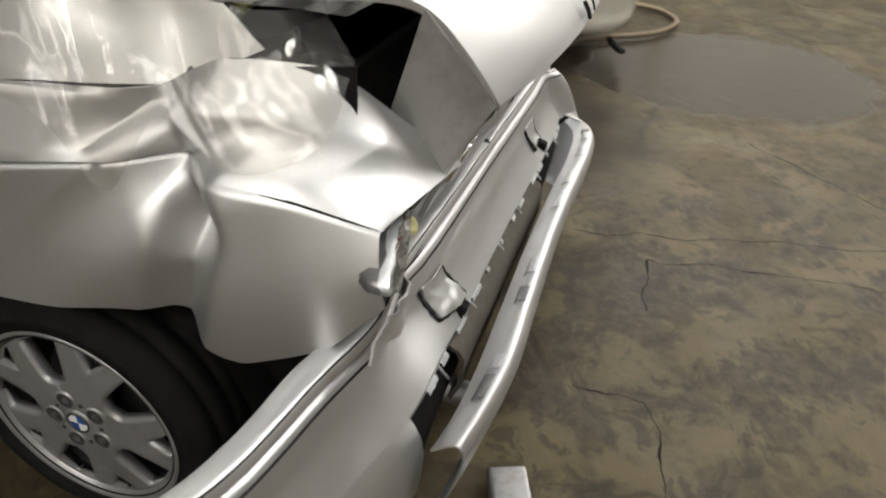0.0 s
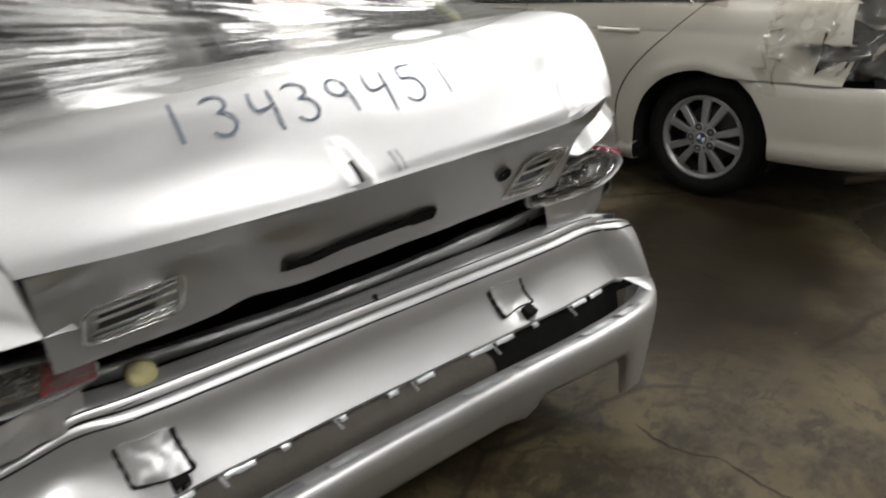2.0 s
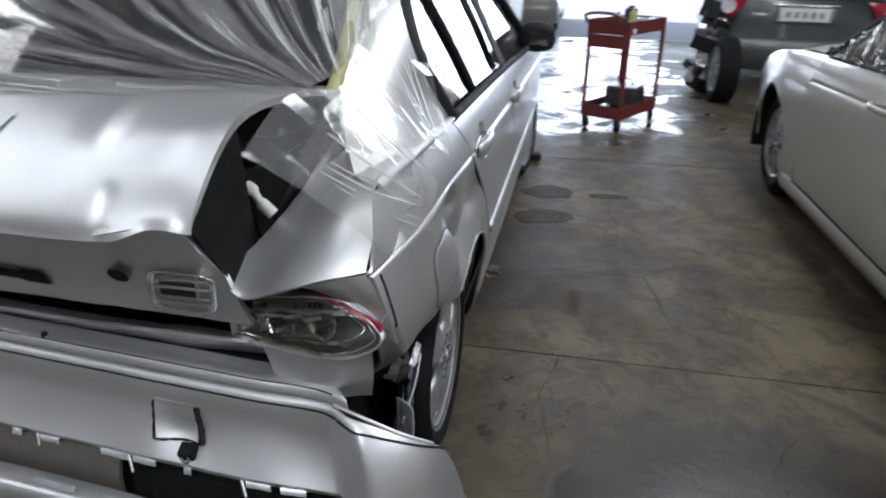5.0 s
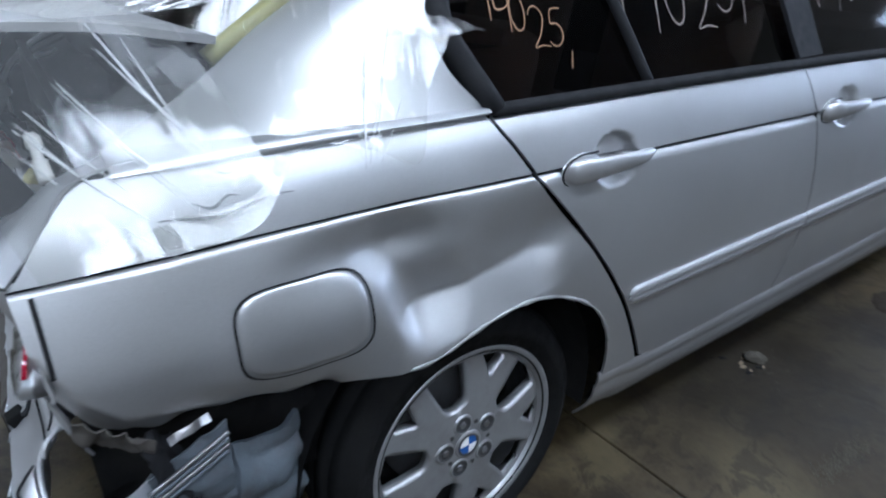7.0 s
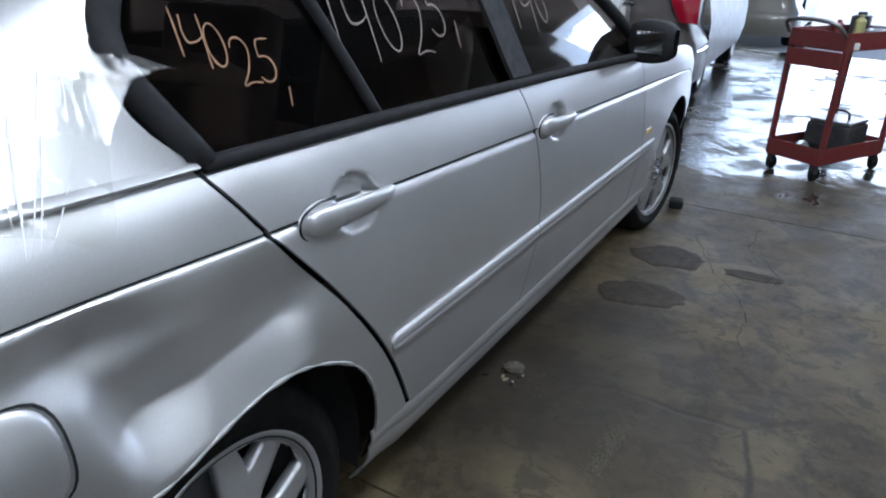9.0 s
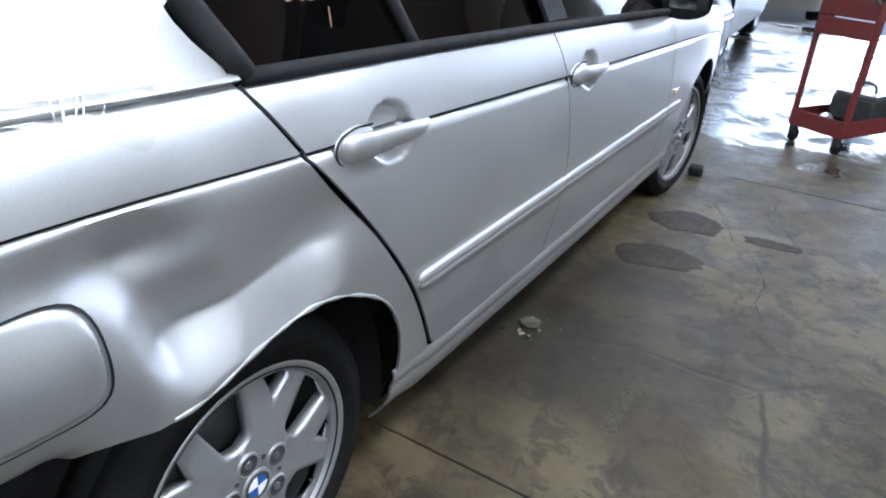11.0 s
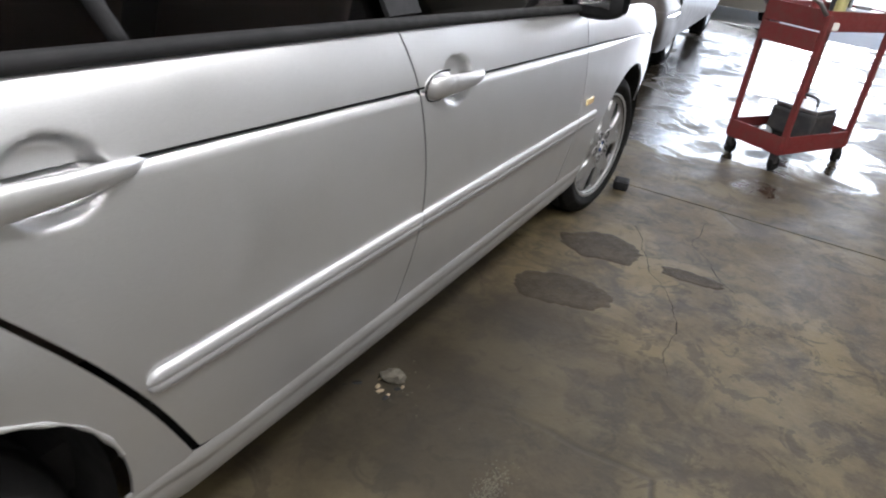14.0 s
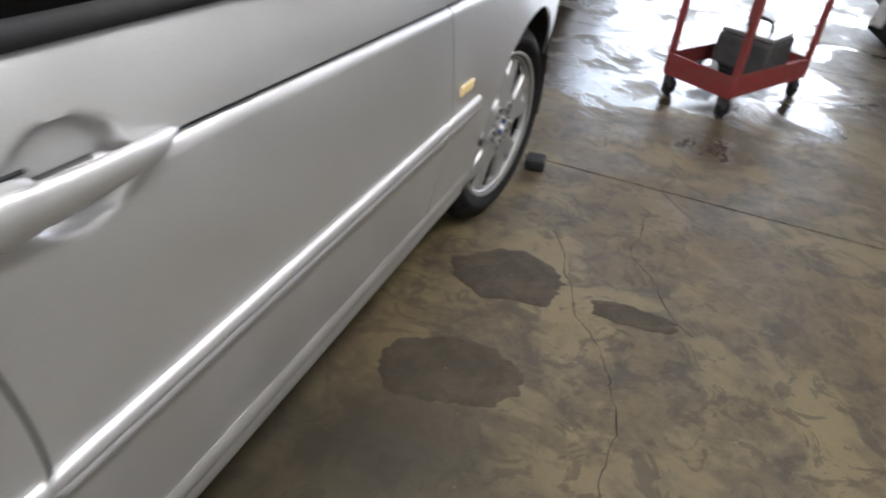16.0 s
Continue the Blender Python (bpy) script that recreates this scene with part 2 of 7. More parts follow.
def concrete():
    m = material("stained_concrete", (0.2, 0.185, 0.14), 0.6, Specular_IOR_Level=0.3)
    at = node(m, "ShaderNodeTexCoord").outputs["Object"]
    big = noise_fac(m, 0.55, 5, 0.6, 0.4, at)
    mid = noise_fac(m, 2.6, 6, 0.65, 0.8, at)
    fine = noise_fac(m, 34, 7, 0.7, 0, at)
    base = ramp(m, mid, [(0.34, (0.042, 0.034, 0.022)), (0.5, (0.075, 0.061, 0.038)), (0.68, (0.13, 0.108, 0.068))])
    base = mixed(m, ramp(m, big, [(0.42, grey(0)), (0.58, grey(0.85))]), base, (0.026, 0.022, 0.016))
    base = mixed(m, ramp(m, fine, [(0.42, grey(0)), (0.66, grey(0.4))]), base, (0.17, 0.155, 0.11))
    patch = node(m, "ShaderNodeTexVoronoi", in_Scale=3.4)
    patch.feature = "SMOOTH_F1"
    warp = node(m, "ShaderNodeMix", data_type="RGBA")
    warp.inputs[0].default_value = 0.25
    link(m, at, warp.inputs[6])
    wv = node(m, "ShaderNodeTexNoise", in_Scale=3.0, in_Detail=5.0)
    link(m, at, wv.inputs["Vector"])
    link(m, wv.outputs["Color"], warp.inputs[7])
    link(m, warp.outputs[2], patch.inputs["Vector"])
    mottle = noise_fac(m, 11, 9, 0.72, 0.5, at)
    base = mixed(m, ramp(m, mottle, [(0.4, grey(0.0)), (0.62, grey(0.5))]), base, (0.16, 0.135, 0.088))
    base = mixed(m, ramp(m, mottle, [(0.36, grey(0.55)), (0.47, grey(0.0))]), base, (0.03, 0.025, 0.017))
    flake = noise_fac(m, 3.1, 9, 0.62, 0.5, at)
    pale = ramp(m, flake, [(0.48, grey(0.0)), (0.55, grey(0.48)), (0.72, grey(0.66))])
    worn_through = ramp(m, patch.outputs["Distance"], [(0.15, grey(0.25)), (0.45, grey(1.0))])
    pale = mixed(m, 1.0, pale, worn_through, "MULTIPLY")
    base = mixed(m, pale, base, (0.25, 0.225, 0.145))
    blot = noise_fac(m, 7.5, 6, 0.7, 1.2, at)
    base = mixed(m, ramp(m, blot, [(0.54, grey(0)), (0.575, grey(0.55))]), base, (0.026, 0.021, 0.015))
    rust = noise_fac(m, 1.7, 4, 0.6, 0.3, at)
    base = mixed(m, ramp(m, rust, [(0.5, grey(0)), (0.66, grey(0.4))]), base, (0.11, 0.082, 0.045))
    crack = node(m, "ShaderNodeTexVoronoi", in_Scale=0.6)
    crack.feature = "DISTANCE_TO_EDGE"
    warp2 = node(m, "ShaderNodeMix", data_type="RGBA")
    warp2.inputs[0].default_value = 0.1
    link(m, at, warp2.inputs[6])
    link(m, wv.outputs["Color"], warp2.inputs[7])
    link(m, warp2.outputs[2], crack.inputs["Vector"])
    line = ramp(m, crack.outputs["Distance"], [(0.0022, grey(0.95)), (0.0065, grey(0.0))])
    line = mixed(m, 1.0, line, ramp(m, noise_fac(m, 0.7, 3, 0.5, 0, at), [(0.5, grey(0)), (0.58, grey(1))]), "MULTIPLY")
    base = mixed(m, line, base, (0.035, 0.03, 0.022))
    # dark oily stain, widened and darkened to take in the white car's shade
    off = node(m, "ShaderNodeVectorMath", operation="DISTANCE")
    link(m, mixed(m, 0.35, at, wv.outputs["Color"]), off.inputs[0])
    off.inputs[1].default_value = (0.65 * 1.75 + 0.175, 0.65 * -0.42 + 0.175, 0.175)
    oil_and_shade = ramp(m, off.outputs["Value"], [(0.34, grey(1.0)), (0.66, grey(0.0))])
    base = mixed(m, ramp(m, off.outputs["Value"], [(0.32, grey(0.9)), (0.6, grey(0.0))]), base, (0.014, 0.011, 0.008))
    base = mixed(m, 1.0, mixed(m, 0.26, base, (0.012, 0.01, 0.007)), (0.56, 0.5, 0.385), "MULTIPLY")
    # shade along the car's sill, painted into the floor as a ragged dark patch
    sill_shade = node(m, "ShaderNodeVectorMath", operation="DISTANCE")
    link(m, mixed(m, 0.4, at, wv.outputs["Color"]), sill_shade.inputs[0])
    sill_shade.inputs[1].default_value = (0.6 * 0.8 + 0.2, 0.6 * 1.3 + 0.2, 0.2)
    base = mixed(m, ramp(m, sill_shade.outputs["Value"], [(0.25, grey(0.7)), (0.5, grey(0.0))]), base, (0.012, 0.0095, 0.006))
    wet_here = node(m, "ShaderNodeSeparateXYZ")
    link(m, at, wet_here.inputs[0])
    reach = node(m, "ShaderNodeMapRange", in_From_Min=3.1, in_From_Max=4.3, in_To_Min=-0.22, in_To_Max=0.1)
    link(m, wet_here.outputs["Y"], reach.inputs[0])
    dry = node(m, "ShaderNodeMapRange", in_From_Min=1.7, in_From_Max=2.6, in_To_Min=0.0, in_To_Max=-0.2)
    link(m, wet_here.outputs["X"], dry.inputs[0])
    add = node(m, "ShaderNodeMath", operation="ADD")
    link(m, reach.outputs[0], add.inputs[0])
    link(m, dry.outputs[0], add.inputs[1])
    wetness = node(m, "ShaderNodeMath", operation="ADD")
    link(m, noise_fac(m, 2.2, 9, 0.68, 0.6, at), wetness.inputs[0])
    link(m, add.outputs[0], wetness.inputs[1])
    puddle = node(m, "ShaderNodeVectorMath", operation="DISTANCE")
    link(m, mixed(m, 0.3, at, wv.outputs["Color"]), puddle.inputs[0])
    puddle.inputs[1].default_value = (0.7 * 1.06 + 0.15, 0.7 * 0.13 + 0.15, 0.15)
    pool = mixed(m, 1.0, ramp(m, puddle.outputs["Value"], [(0.12, grey(1.0)), (0.3, grey(0.0))]), ramp(m, noise_fac(m, 9, 8, 0.7, 0.4, at), [(0.42, grey(0)), (0.62, grey(0.8))]), "MULTIPLY")
    wet = ramp(m, wetness.outputs[0], [(0.5, grey(0.0)), (0.56, grey(0.75)), (0.64, grey(1.0))])
    wet = mixed(m, 1.0, wet, pool, "LIGHTEN")
    spill = node(m, "ShaderNodeVectorMath", operation="DISTANCE")
    link(m, mixed(m, 0.3, at, wv.outputs["Color"]), spill.inputs[0])
    spill.inputs[1].default_value = (0.7 * 3.0 + 0.15, 0.7 * -1.6 + 0.15, 0.15)
    wet = mixed(m, 1.0, wet, ramp(m, spill.outputs["Value"], [(0.58, grey(0.85)), (0.66, grey(0.0))]), "LIGHTEN")
    base = mixed(m, wet, base, (0.022, 0.018, 0.013))
    link(m, base, bsdf(m).inputs["Base Color"])
    rough = mixed(m, wet, ramp(m, mid, [(0.35, grey(0.5)), (0.65, grey(0.68))]), grey(0.14))
    link(m, mixed(m, oil_and_shade, rough, grey(0.3)), bsdf(m).inputs["Roughness"])
    rough_top = mixed(m, 0.1, ramp(m, mid, [(0, grey(0)), (1, grey(1))]), ramp(m, flake, [(0.5, grey(0)), (0.56, grey(1))]))
    rough_top = mixed(m, 0.2, rough_top, noise_fac(m, 60, 4, 0.6, 0, at))
    rise = mixed(m, line, rough_top, (0, 0, 0))
    bump(m, rise, 0.35, 0.012)
    return m


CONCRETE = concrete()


# ---- mesh tools ----
def smooth_curve(points):
    """A smooth curve through a few points, as a function of 0..1."""
    p = np.array(points, float)
    if len(p) == 2:
        return lambda u: p[0] + (p[1] - p[0]) * u
    t = np.r_[0, np.cumsum(np.maximum(np.linalg.norm(np.diff(p, axis=0), axis=1), 1e-6) ** 0.75)]
    t /= t[-1]
    d = np.gradient(p, t, axis=0)

    def at(u):
        u = min(max(u, 0.0), 1.0)
        k = min(int(np.searchsorted(t, u, "right")) - 1, len(t) - 2)
        h = t[k + 1] - t[k]
        s = (u - t[k]) / h
        return (2 * s**3 - 3 * s**2 + 1) * p[k] + (s**3 - 2 * s**2 + s) * h * d[k] + (-2 * s**3 + 3 * s**2) * p[k + 1] + (s**3 - s**2) * h * d[k + 1]

    return at


def straight_curve(points):
    p = np.array(points, float)
    t = np.r_[0, np.cumsum(np.maximum(np.linalg.norm(np.diff(p, axis=0), axis=1), 1e-6))]
    t /= t[-1]
    return lambda u: np.array([np.interp(u, t, p[:, k]) for k in range(p.shape[1])])


def coons(low, high, near, far, nu, nv):
    """A sheet of points between four curves: low and high run along u, near and far along v."""
    grid = []
    for j in range(nv + 1):
        v = j / nv
        row = []
        for i in range(nu + 1):
            u = i / nu
            a = (1 - v) * low(u) + v * high(u) + (1 - u) * near(v) + u * far(v)
            b = (1 - u) * (1 - v) * low(0) + u * (1 - v) * low(1) + (1 - u) * v * high(0) + u * v * high(1)
            row.append(a - b)
        grid.append(row)
    return np.array(grid)


def loft(curves, nu, nv):
    """A smooth sheet through a stack of curves."""
    cols = []
    for i in range(nu + 1):
        spine = smooth_curve([c(i / nu) for c in curves])
        cols.append([spine(j / nv) for j in range(nv + 1)])
    return np.transpose(np.array(cols), (1, 0, 2))


def grid_mesh(name, grid, close_u=False):
    nv, nu = grid.shape[:2]
    verts = grid.reshape(-1, 3).tolist()
    faces = []
    for j in range(nv - 1):
        for i in range(nu - (0 if close_u else 1)):
            k = (i + 1) % nu
            faces.append((j * nu + i, j * nu + k, (j + 1) * nu + k, (j + 1) * nu + i))
    me = bpy.data.meshes.new(name)
    me.from_pydata(verts, [], faces)
    me.polygons.foreach_set("use_smooth", [True] * len(me.polygons))
    return me


def put(name, me, mat, parent=None, label=""):
    me.materials.clear()
    me.materials.append(mat)
    ob = new(name, me)
    if parent:
        ob.parent = parent
    if label:
        ob["label"] = label
    return ob


def sheet(name, grid, mat, parent=None, thick=0.0, label="", offset=-1.0):
    ob = put(name, grid_mesh(name, np.array(grid)), mat, parent, label)
    if thick:
        s = ob.modifiers.new("thick", "SOLIDIFY")
        s.thickness, s.offset = thick, offset
        e = ob.modifiers.new("crisp", "EDGE_SPLIT")
        e.split_angle = radians(74)
    return ob


def part(name, bm, mat, parent, label="", smooth=None):
    me = bpy.data.meshes.new(name)
    bm.normal_update()
    bm.to_mesh(me)
    bm.free()
    if smooth is not None:
        me.polygons.foreach_set("use_smooth", [True] * len(me.polygons))
        me.set_sharp_from_angle(angle=radians(smooth))
    return put(name, me, mat, parent, label)


def box(bm, sx, sy, sz, m=None, bevel=0.0):
    made = bmesh.ops.create_cube(bm, size=1.0, matrix=(m or Matrix()) @ Matrix.Diagonal((sx, sy, sz, 1)))
    if bevel:
        edges = list({e for v in made["verts"] for e in v.link_edges})
        bmesh.ops.bevel(bm, geom=edges, offset=bevel, segments=2, affect="EDGES", profile=0.6)
    return bm


def cyl(bm, r1, r2, depth, m=None, n=24):
    bmesh.ops.create_cone(bm, cap_ends=True, segments=n, radius1=r1, radius2=r2, depth=depth, matrix=m or Matrix())
    return bm


def lathe(profile, n=64):
    """A ring round the x axis from (x, r) pairs."""
    return np.array([[(x, r * math.cos(2 * math.pi * i / n), r * math.sin(2 * math.pi * i / n)) for i in range(n)] for x, r in profile])


def tube(name, points, radius, mat, parent=None, label="", n=8, steps=None, closed=False):
    """A round bar along a smooth curve."""
    at = smooth_curve(points)
    k = steps or max(6, 6 * len(points))
    path = [Vector(at(i / k)) for i in range(k + 1)]
    rings = []
    up = Vector((0.13, 0.21, 0.97))
    for i, p in enumerate(path):
        way = (path[min(i + 1, k)] - path[max(i - 1, 0)]).normalized()
        side = way.cross(up).normalized()
        over = side.cross(way).normalized()
        r = radius(i / k) if callable(radius) else radius
        rings.append([p + r * (math.cos(2 * math.pi * a / n) * side + math.sin(2 * math.pi * a / n) * over) for a in range(n)])
    me = grid_mesh(name, np.array([[list(v) for v in ring] for ring in rings]), close_u=True)
    if not closed:
        bm = bmesh.new()
        bm.from_mesh(me)
        bmesh.ops.holes_fill(bm, edges=[e for e in bm.edges if e.is_boundary], sides=0)
        bm.to_mesh(me)
        bm.free()
    return put(name, me, mat, parent, label)


def thing(name, m, label, category, group="", kind=""):
    ob = new(name)
    ob.matrix_world = m
    return tagged(ob, label, category, group, kind)


def arc(cx, cy, rx, ry, start, end, n=9):
    return [(cx + rx * math.cos(radians(start + (end - start) * k / n)), cy + ry * math.sin(radians(start + (end - start) * k / n))) for k in range(n + 1)]


FIGURES = {
    "0": [arc(0.29, 0.5, 0.27, 0.5, 100, 475, 16)],
    "1": [[(0.34, 1.0), (0.31, 0.5), (0.27, 0.0)]],
    "2": [arc(0.27, 0.74, 0.24, 0.26, 165, -25) + [(0.3, 0.3), (0.04, 0.02), (0.3, 0.05), (0.58, 0.0)]],
    "3": [arc(0.24, 0.77, 0.24, 0.23, 155, -80) + arc(0.24, 0.27, 0.27, 0.27, 85, -150)],
    "4": [[(0.1, 1.0), (0.04, 0.62), (0.08, 0.46), (0.3, 0.44), (0.54, 0.54)], [(0.56, 0.98), (0.52, 0.45), (0.47, -0.14)]],
    "5": [[(0.56, 1.0), (0.16, 0.97), (0.12, 0.6)] + arc(0.22, 0.3, 0.3, 0.31, 100, -150)],
    "9": [arc(0.28, 0.72, 0.23, 0.26, 30, 390, 14) + [(0.5, 0.55), (0.48, 0.0)]],
    ",": [[(0.34, 0.5), (0.2, -0.1)]],
}


def figures(name, cells, where, width, mat, parent, label="", slant=0.1, seed=0):
    """Hand-drawn figures: cells hold a character, its place (a, b) on the surface and its height; where(a, b) gives the point in space."""
    rng = random.Random(seed)
    verts, faces = [], []
    for ch, a0, b0, h in cells:
        lean, tall = slant + 0.1 * (rng.random() - 0.5), h * (0.94 + 0.12 * rng.random())
        for line in FIGURES[ch]:
            at = smooth_curve(line)
            n = 8 * len(line)
            path = [np.array([a0 + tall * (x + lean * y - 0.28), b0 + tall * y]) for x, y in (at(k / n) for k in range(n + 1))]
            start = len(verts)
            for k, p in enumerate(path):
                d = path[min(k + 1, n)] - path[max(k - 1, 0)]
                d = d / (np.linalg.norm(d) + 1e-9)
                w = width * (0.62 + 0.38 * math.sin(math.pi * (0.12 + 0.8 * k / n))) * (1 + 0.35 * noise.noise(Vector((p[0] * 90, p[1] * 90, seed))))
                for q in (p + w / 2 * np.array([-d[1], d[0]]), p - w / 2 * np.array([-d[1], d[0]])):
                    verts.append(tuple(where(*q)))
            faces += [(start + 2 * k, start + 2 * k + 1, start + 2 * k + 3, start + 2 * k + 2) for k in range(n)]
    me = bpy.data.meshes.new(name)
    me.from_pydata(verts, [], faces)
    return put(name, me, mat, parent, label)


def ridge(p, a, b, width):
    """How near a point of the plane lies to the line a-b: 1 on it, 0 far off."""
    p, a, b = np.array(p), np.array(a), np.array(b)
    s = np.clip(np.dot(p - a, b - a) / np.dot(b - a, b - a), 0, 1)
    d = np.linalg.norm(p - a - s * (b - a)) / width
    return math.exp(-d * d)


def fold(p, scale, seed=0.0):
    """Sharp-ridged noise, for crushed sheet metal."""
    v = Vector((p[0] * scale + seed, p[1] * scale, p[2] * scale))
    return 1 - 2 * abs(noise.noise(v)) - 0.5 * abs(noise.noise(v * 2.1))

# ---- building ----
def slab(name, x0, x1, y0, y1, z0, z1, mat, parent=None, bevel=0.0):
    return part(name, box(bmesh.new(), x1 - x0, y1 - y0, z1 - z0, pose((x0 + x1) / 2, (y0 + y1) / 2, (z0 + z1) / 2), bevel), mat, parent)


# the crushed tail, shoved a little askew to the body, and what was laid out square with it
ASKEW = pose(-0.024, -0.0154, 0, 0, 0, -2.98)


def askew(*p):
    return tuple(ASKEW @ Vector(p))


floor = tagged(new("floor"), "worn stained concrete workshop floor with joints, wet patches and painted shade", "floor", kind="structure")
JOINTS_X, JOINTS_Y = (-8.0, -3.2, 8.4), (-8.0, -4.3, 0.52, 3.19, 5.2, 7.4, 9.6, 10.85)
for xa, xb in zip(JOINTS_X, JOINTS_X[1:]):
    for ya, yb in zip(JOINTS_Y, JOINTS_Y[1:]):
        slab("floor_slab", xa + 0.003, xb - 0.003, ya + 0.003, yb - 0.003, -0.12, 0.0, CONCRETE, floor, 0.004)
tagged(slab("ground", -300, 300, -300, 300, -0.5, -0.125, CONCRETE), "concrete ground under and outside the workshop", "ground", kind="structure")

tagged(slab("pavement", -40, 40, 10.856, 39.9, -0.12, -0.002, PALE_CONCRETE), "pale sunlit concrete yard outside the door", "pavement", kind="structure")
for name, args in dict(
    wall_east=(7.9, 8.15, -7.0, 10.85, 0, 4.6),
    wall_west=(-6.25, -6.0, -7.0, 10.85, 0, 4.6),
    wall_south=(-6.0, 7.9, -7.25, -7.0, 0, 4.6),
    wall_north_west=(-6.0, -1.4, 10.6, 10.85, 0, 4.6),
    wall_north_east=(4.1, 7.9, 10.6, 10.85, 0, 4.6),
    wall_north_lintel=(-1.4, 4.1, 10.6, 10.85, 3.1, 4.6),
).items():
    tagged(slab(name, *args, DARK_WALL if name == "wall_south" else WALL), "grimy painted block wall of the workshop", "wall", kind="structure")
tagged(slab("ceiling", -6.25, 8.15, -7.25, 10.85, 4.6, 4.8, CEIL), "dark workshop roof deck", "ceiling", kind="structure")
tagged(slab("backdrop", -40, 40, 40, 40.2, -0.1, 9, BACKDROP_GLOW), "white backdrop far outside the door, glowing in place of daylight", "backdrop", kind="structure")


def floor_crack(points, width, seed):
    """A meandering crack with a ragged edge."""
    at = straight_curve(points)
    n = 14 * len(points)
    verts = []
    for k in range(n + 1):
        p, q = at(k / n), at(min(k / n + 0.01, 1)) - at(max(k / n - 0.01, 0))
        q = q / (np.linalg.norm(q) + 1e-9)
        p = p + 0.03 * np.array([noise.noise(Vector((p[0] * 7, p[1] * 7, seed))), noise.noise(Vector((p[0] * 7, p[1] * 7, seed + 5)))]) + 0.008 * np.array([noise.noise(Vector((p[0] * 40, p[1] * 40, seed))), noise.noise(Vector((p[0] * 40, p[1] * 40, seed + 5)))])
        w = width * (0.25 + 1.1 * abs(noise.noise(Vector((p[0] * 11, p[1] * 11, seed + 9)))))
        verts += [(p[0] - q[1] * w, p[1] + q[0] * w, 0.0007), (p[0] + q[1] * w, p[1] - q[0] * w, 0.0007)]
    me = bpy.data.meshes.new("floor_crack")
    me.from_pydata(verts, [], [(2 * k, 2 * k + 1, 2 * k + 3, 2 * k + 2) for k in range(n)])
    put("floor_crack", me, DARK, floor)


for k, line in enumerate((
    [(-0.36, -1.18), (-0.17, -1.17), (-0.07, -1.12), (-0.06, -0.91)], [(-0.36, -1.18), (-0.6, -1.2), (-0.9, -1.32)],
    [(0.78, -0.8), (0.86, -1.2), (0.95, -1.6), (1.05, -2.1)], [(0.36, -1.1), (0.67, -1.09), (0.7, -1.4), (0.74, -1.9), (0.7, -2.3)],
    [(1.92, -1.5), (1.6, -1.78), (1.38, -1.99), (1.3, -2.3)], [(1.04, 2.7), (1.2, 2.35), (1.35, 2.15), (1.4, 1.7)],
    [(1.12, 0.6), (1.1, 0.3), (1.16, 0.0)], [(1.3, 3.0), (1.28, 2.7), (1.5, 2.4)], [(1.9, 0.3), (1.7, -0.1), (1.75, -0.5)])):
    floor_crack([askew(x, y, 0)[:2] if k < 5 or k in (6, 8) else (x, y) for x, y in line], 0.005 if k < 5 else 0.0022, 2.3 * k)


# Unseen roof lights; their width and places are set to light the cars.
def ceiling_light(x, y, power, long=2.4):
    t = thing("ceiling_light", pose(x, y, 4.51), "unseen wide roof panel with four lit tubes, added to light the cars", "light", "ceiling lights")
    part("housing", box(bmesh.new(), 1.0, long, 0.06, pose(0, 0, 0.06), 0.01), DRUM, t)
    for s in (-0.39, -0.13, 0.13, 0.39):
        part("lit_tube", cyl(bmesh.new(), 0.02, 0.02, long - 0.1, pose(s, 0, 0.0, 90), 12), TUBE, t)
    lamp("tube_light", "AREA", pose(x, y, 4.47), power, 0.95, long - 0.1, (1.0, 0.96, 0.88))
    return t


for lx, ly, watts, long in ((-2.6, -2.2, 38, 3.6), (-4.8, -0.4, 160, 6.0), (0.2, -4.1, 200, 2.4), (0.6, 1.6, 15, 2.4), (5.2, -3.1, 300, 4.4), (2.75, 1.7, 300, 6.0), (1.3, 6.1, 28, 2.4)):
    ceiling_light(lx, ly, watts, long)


# ---- wheels ----
def rad(a):
    return a * math.pi / 180


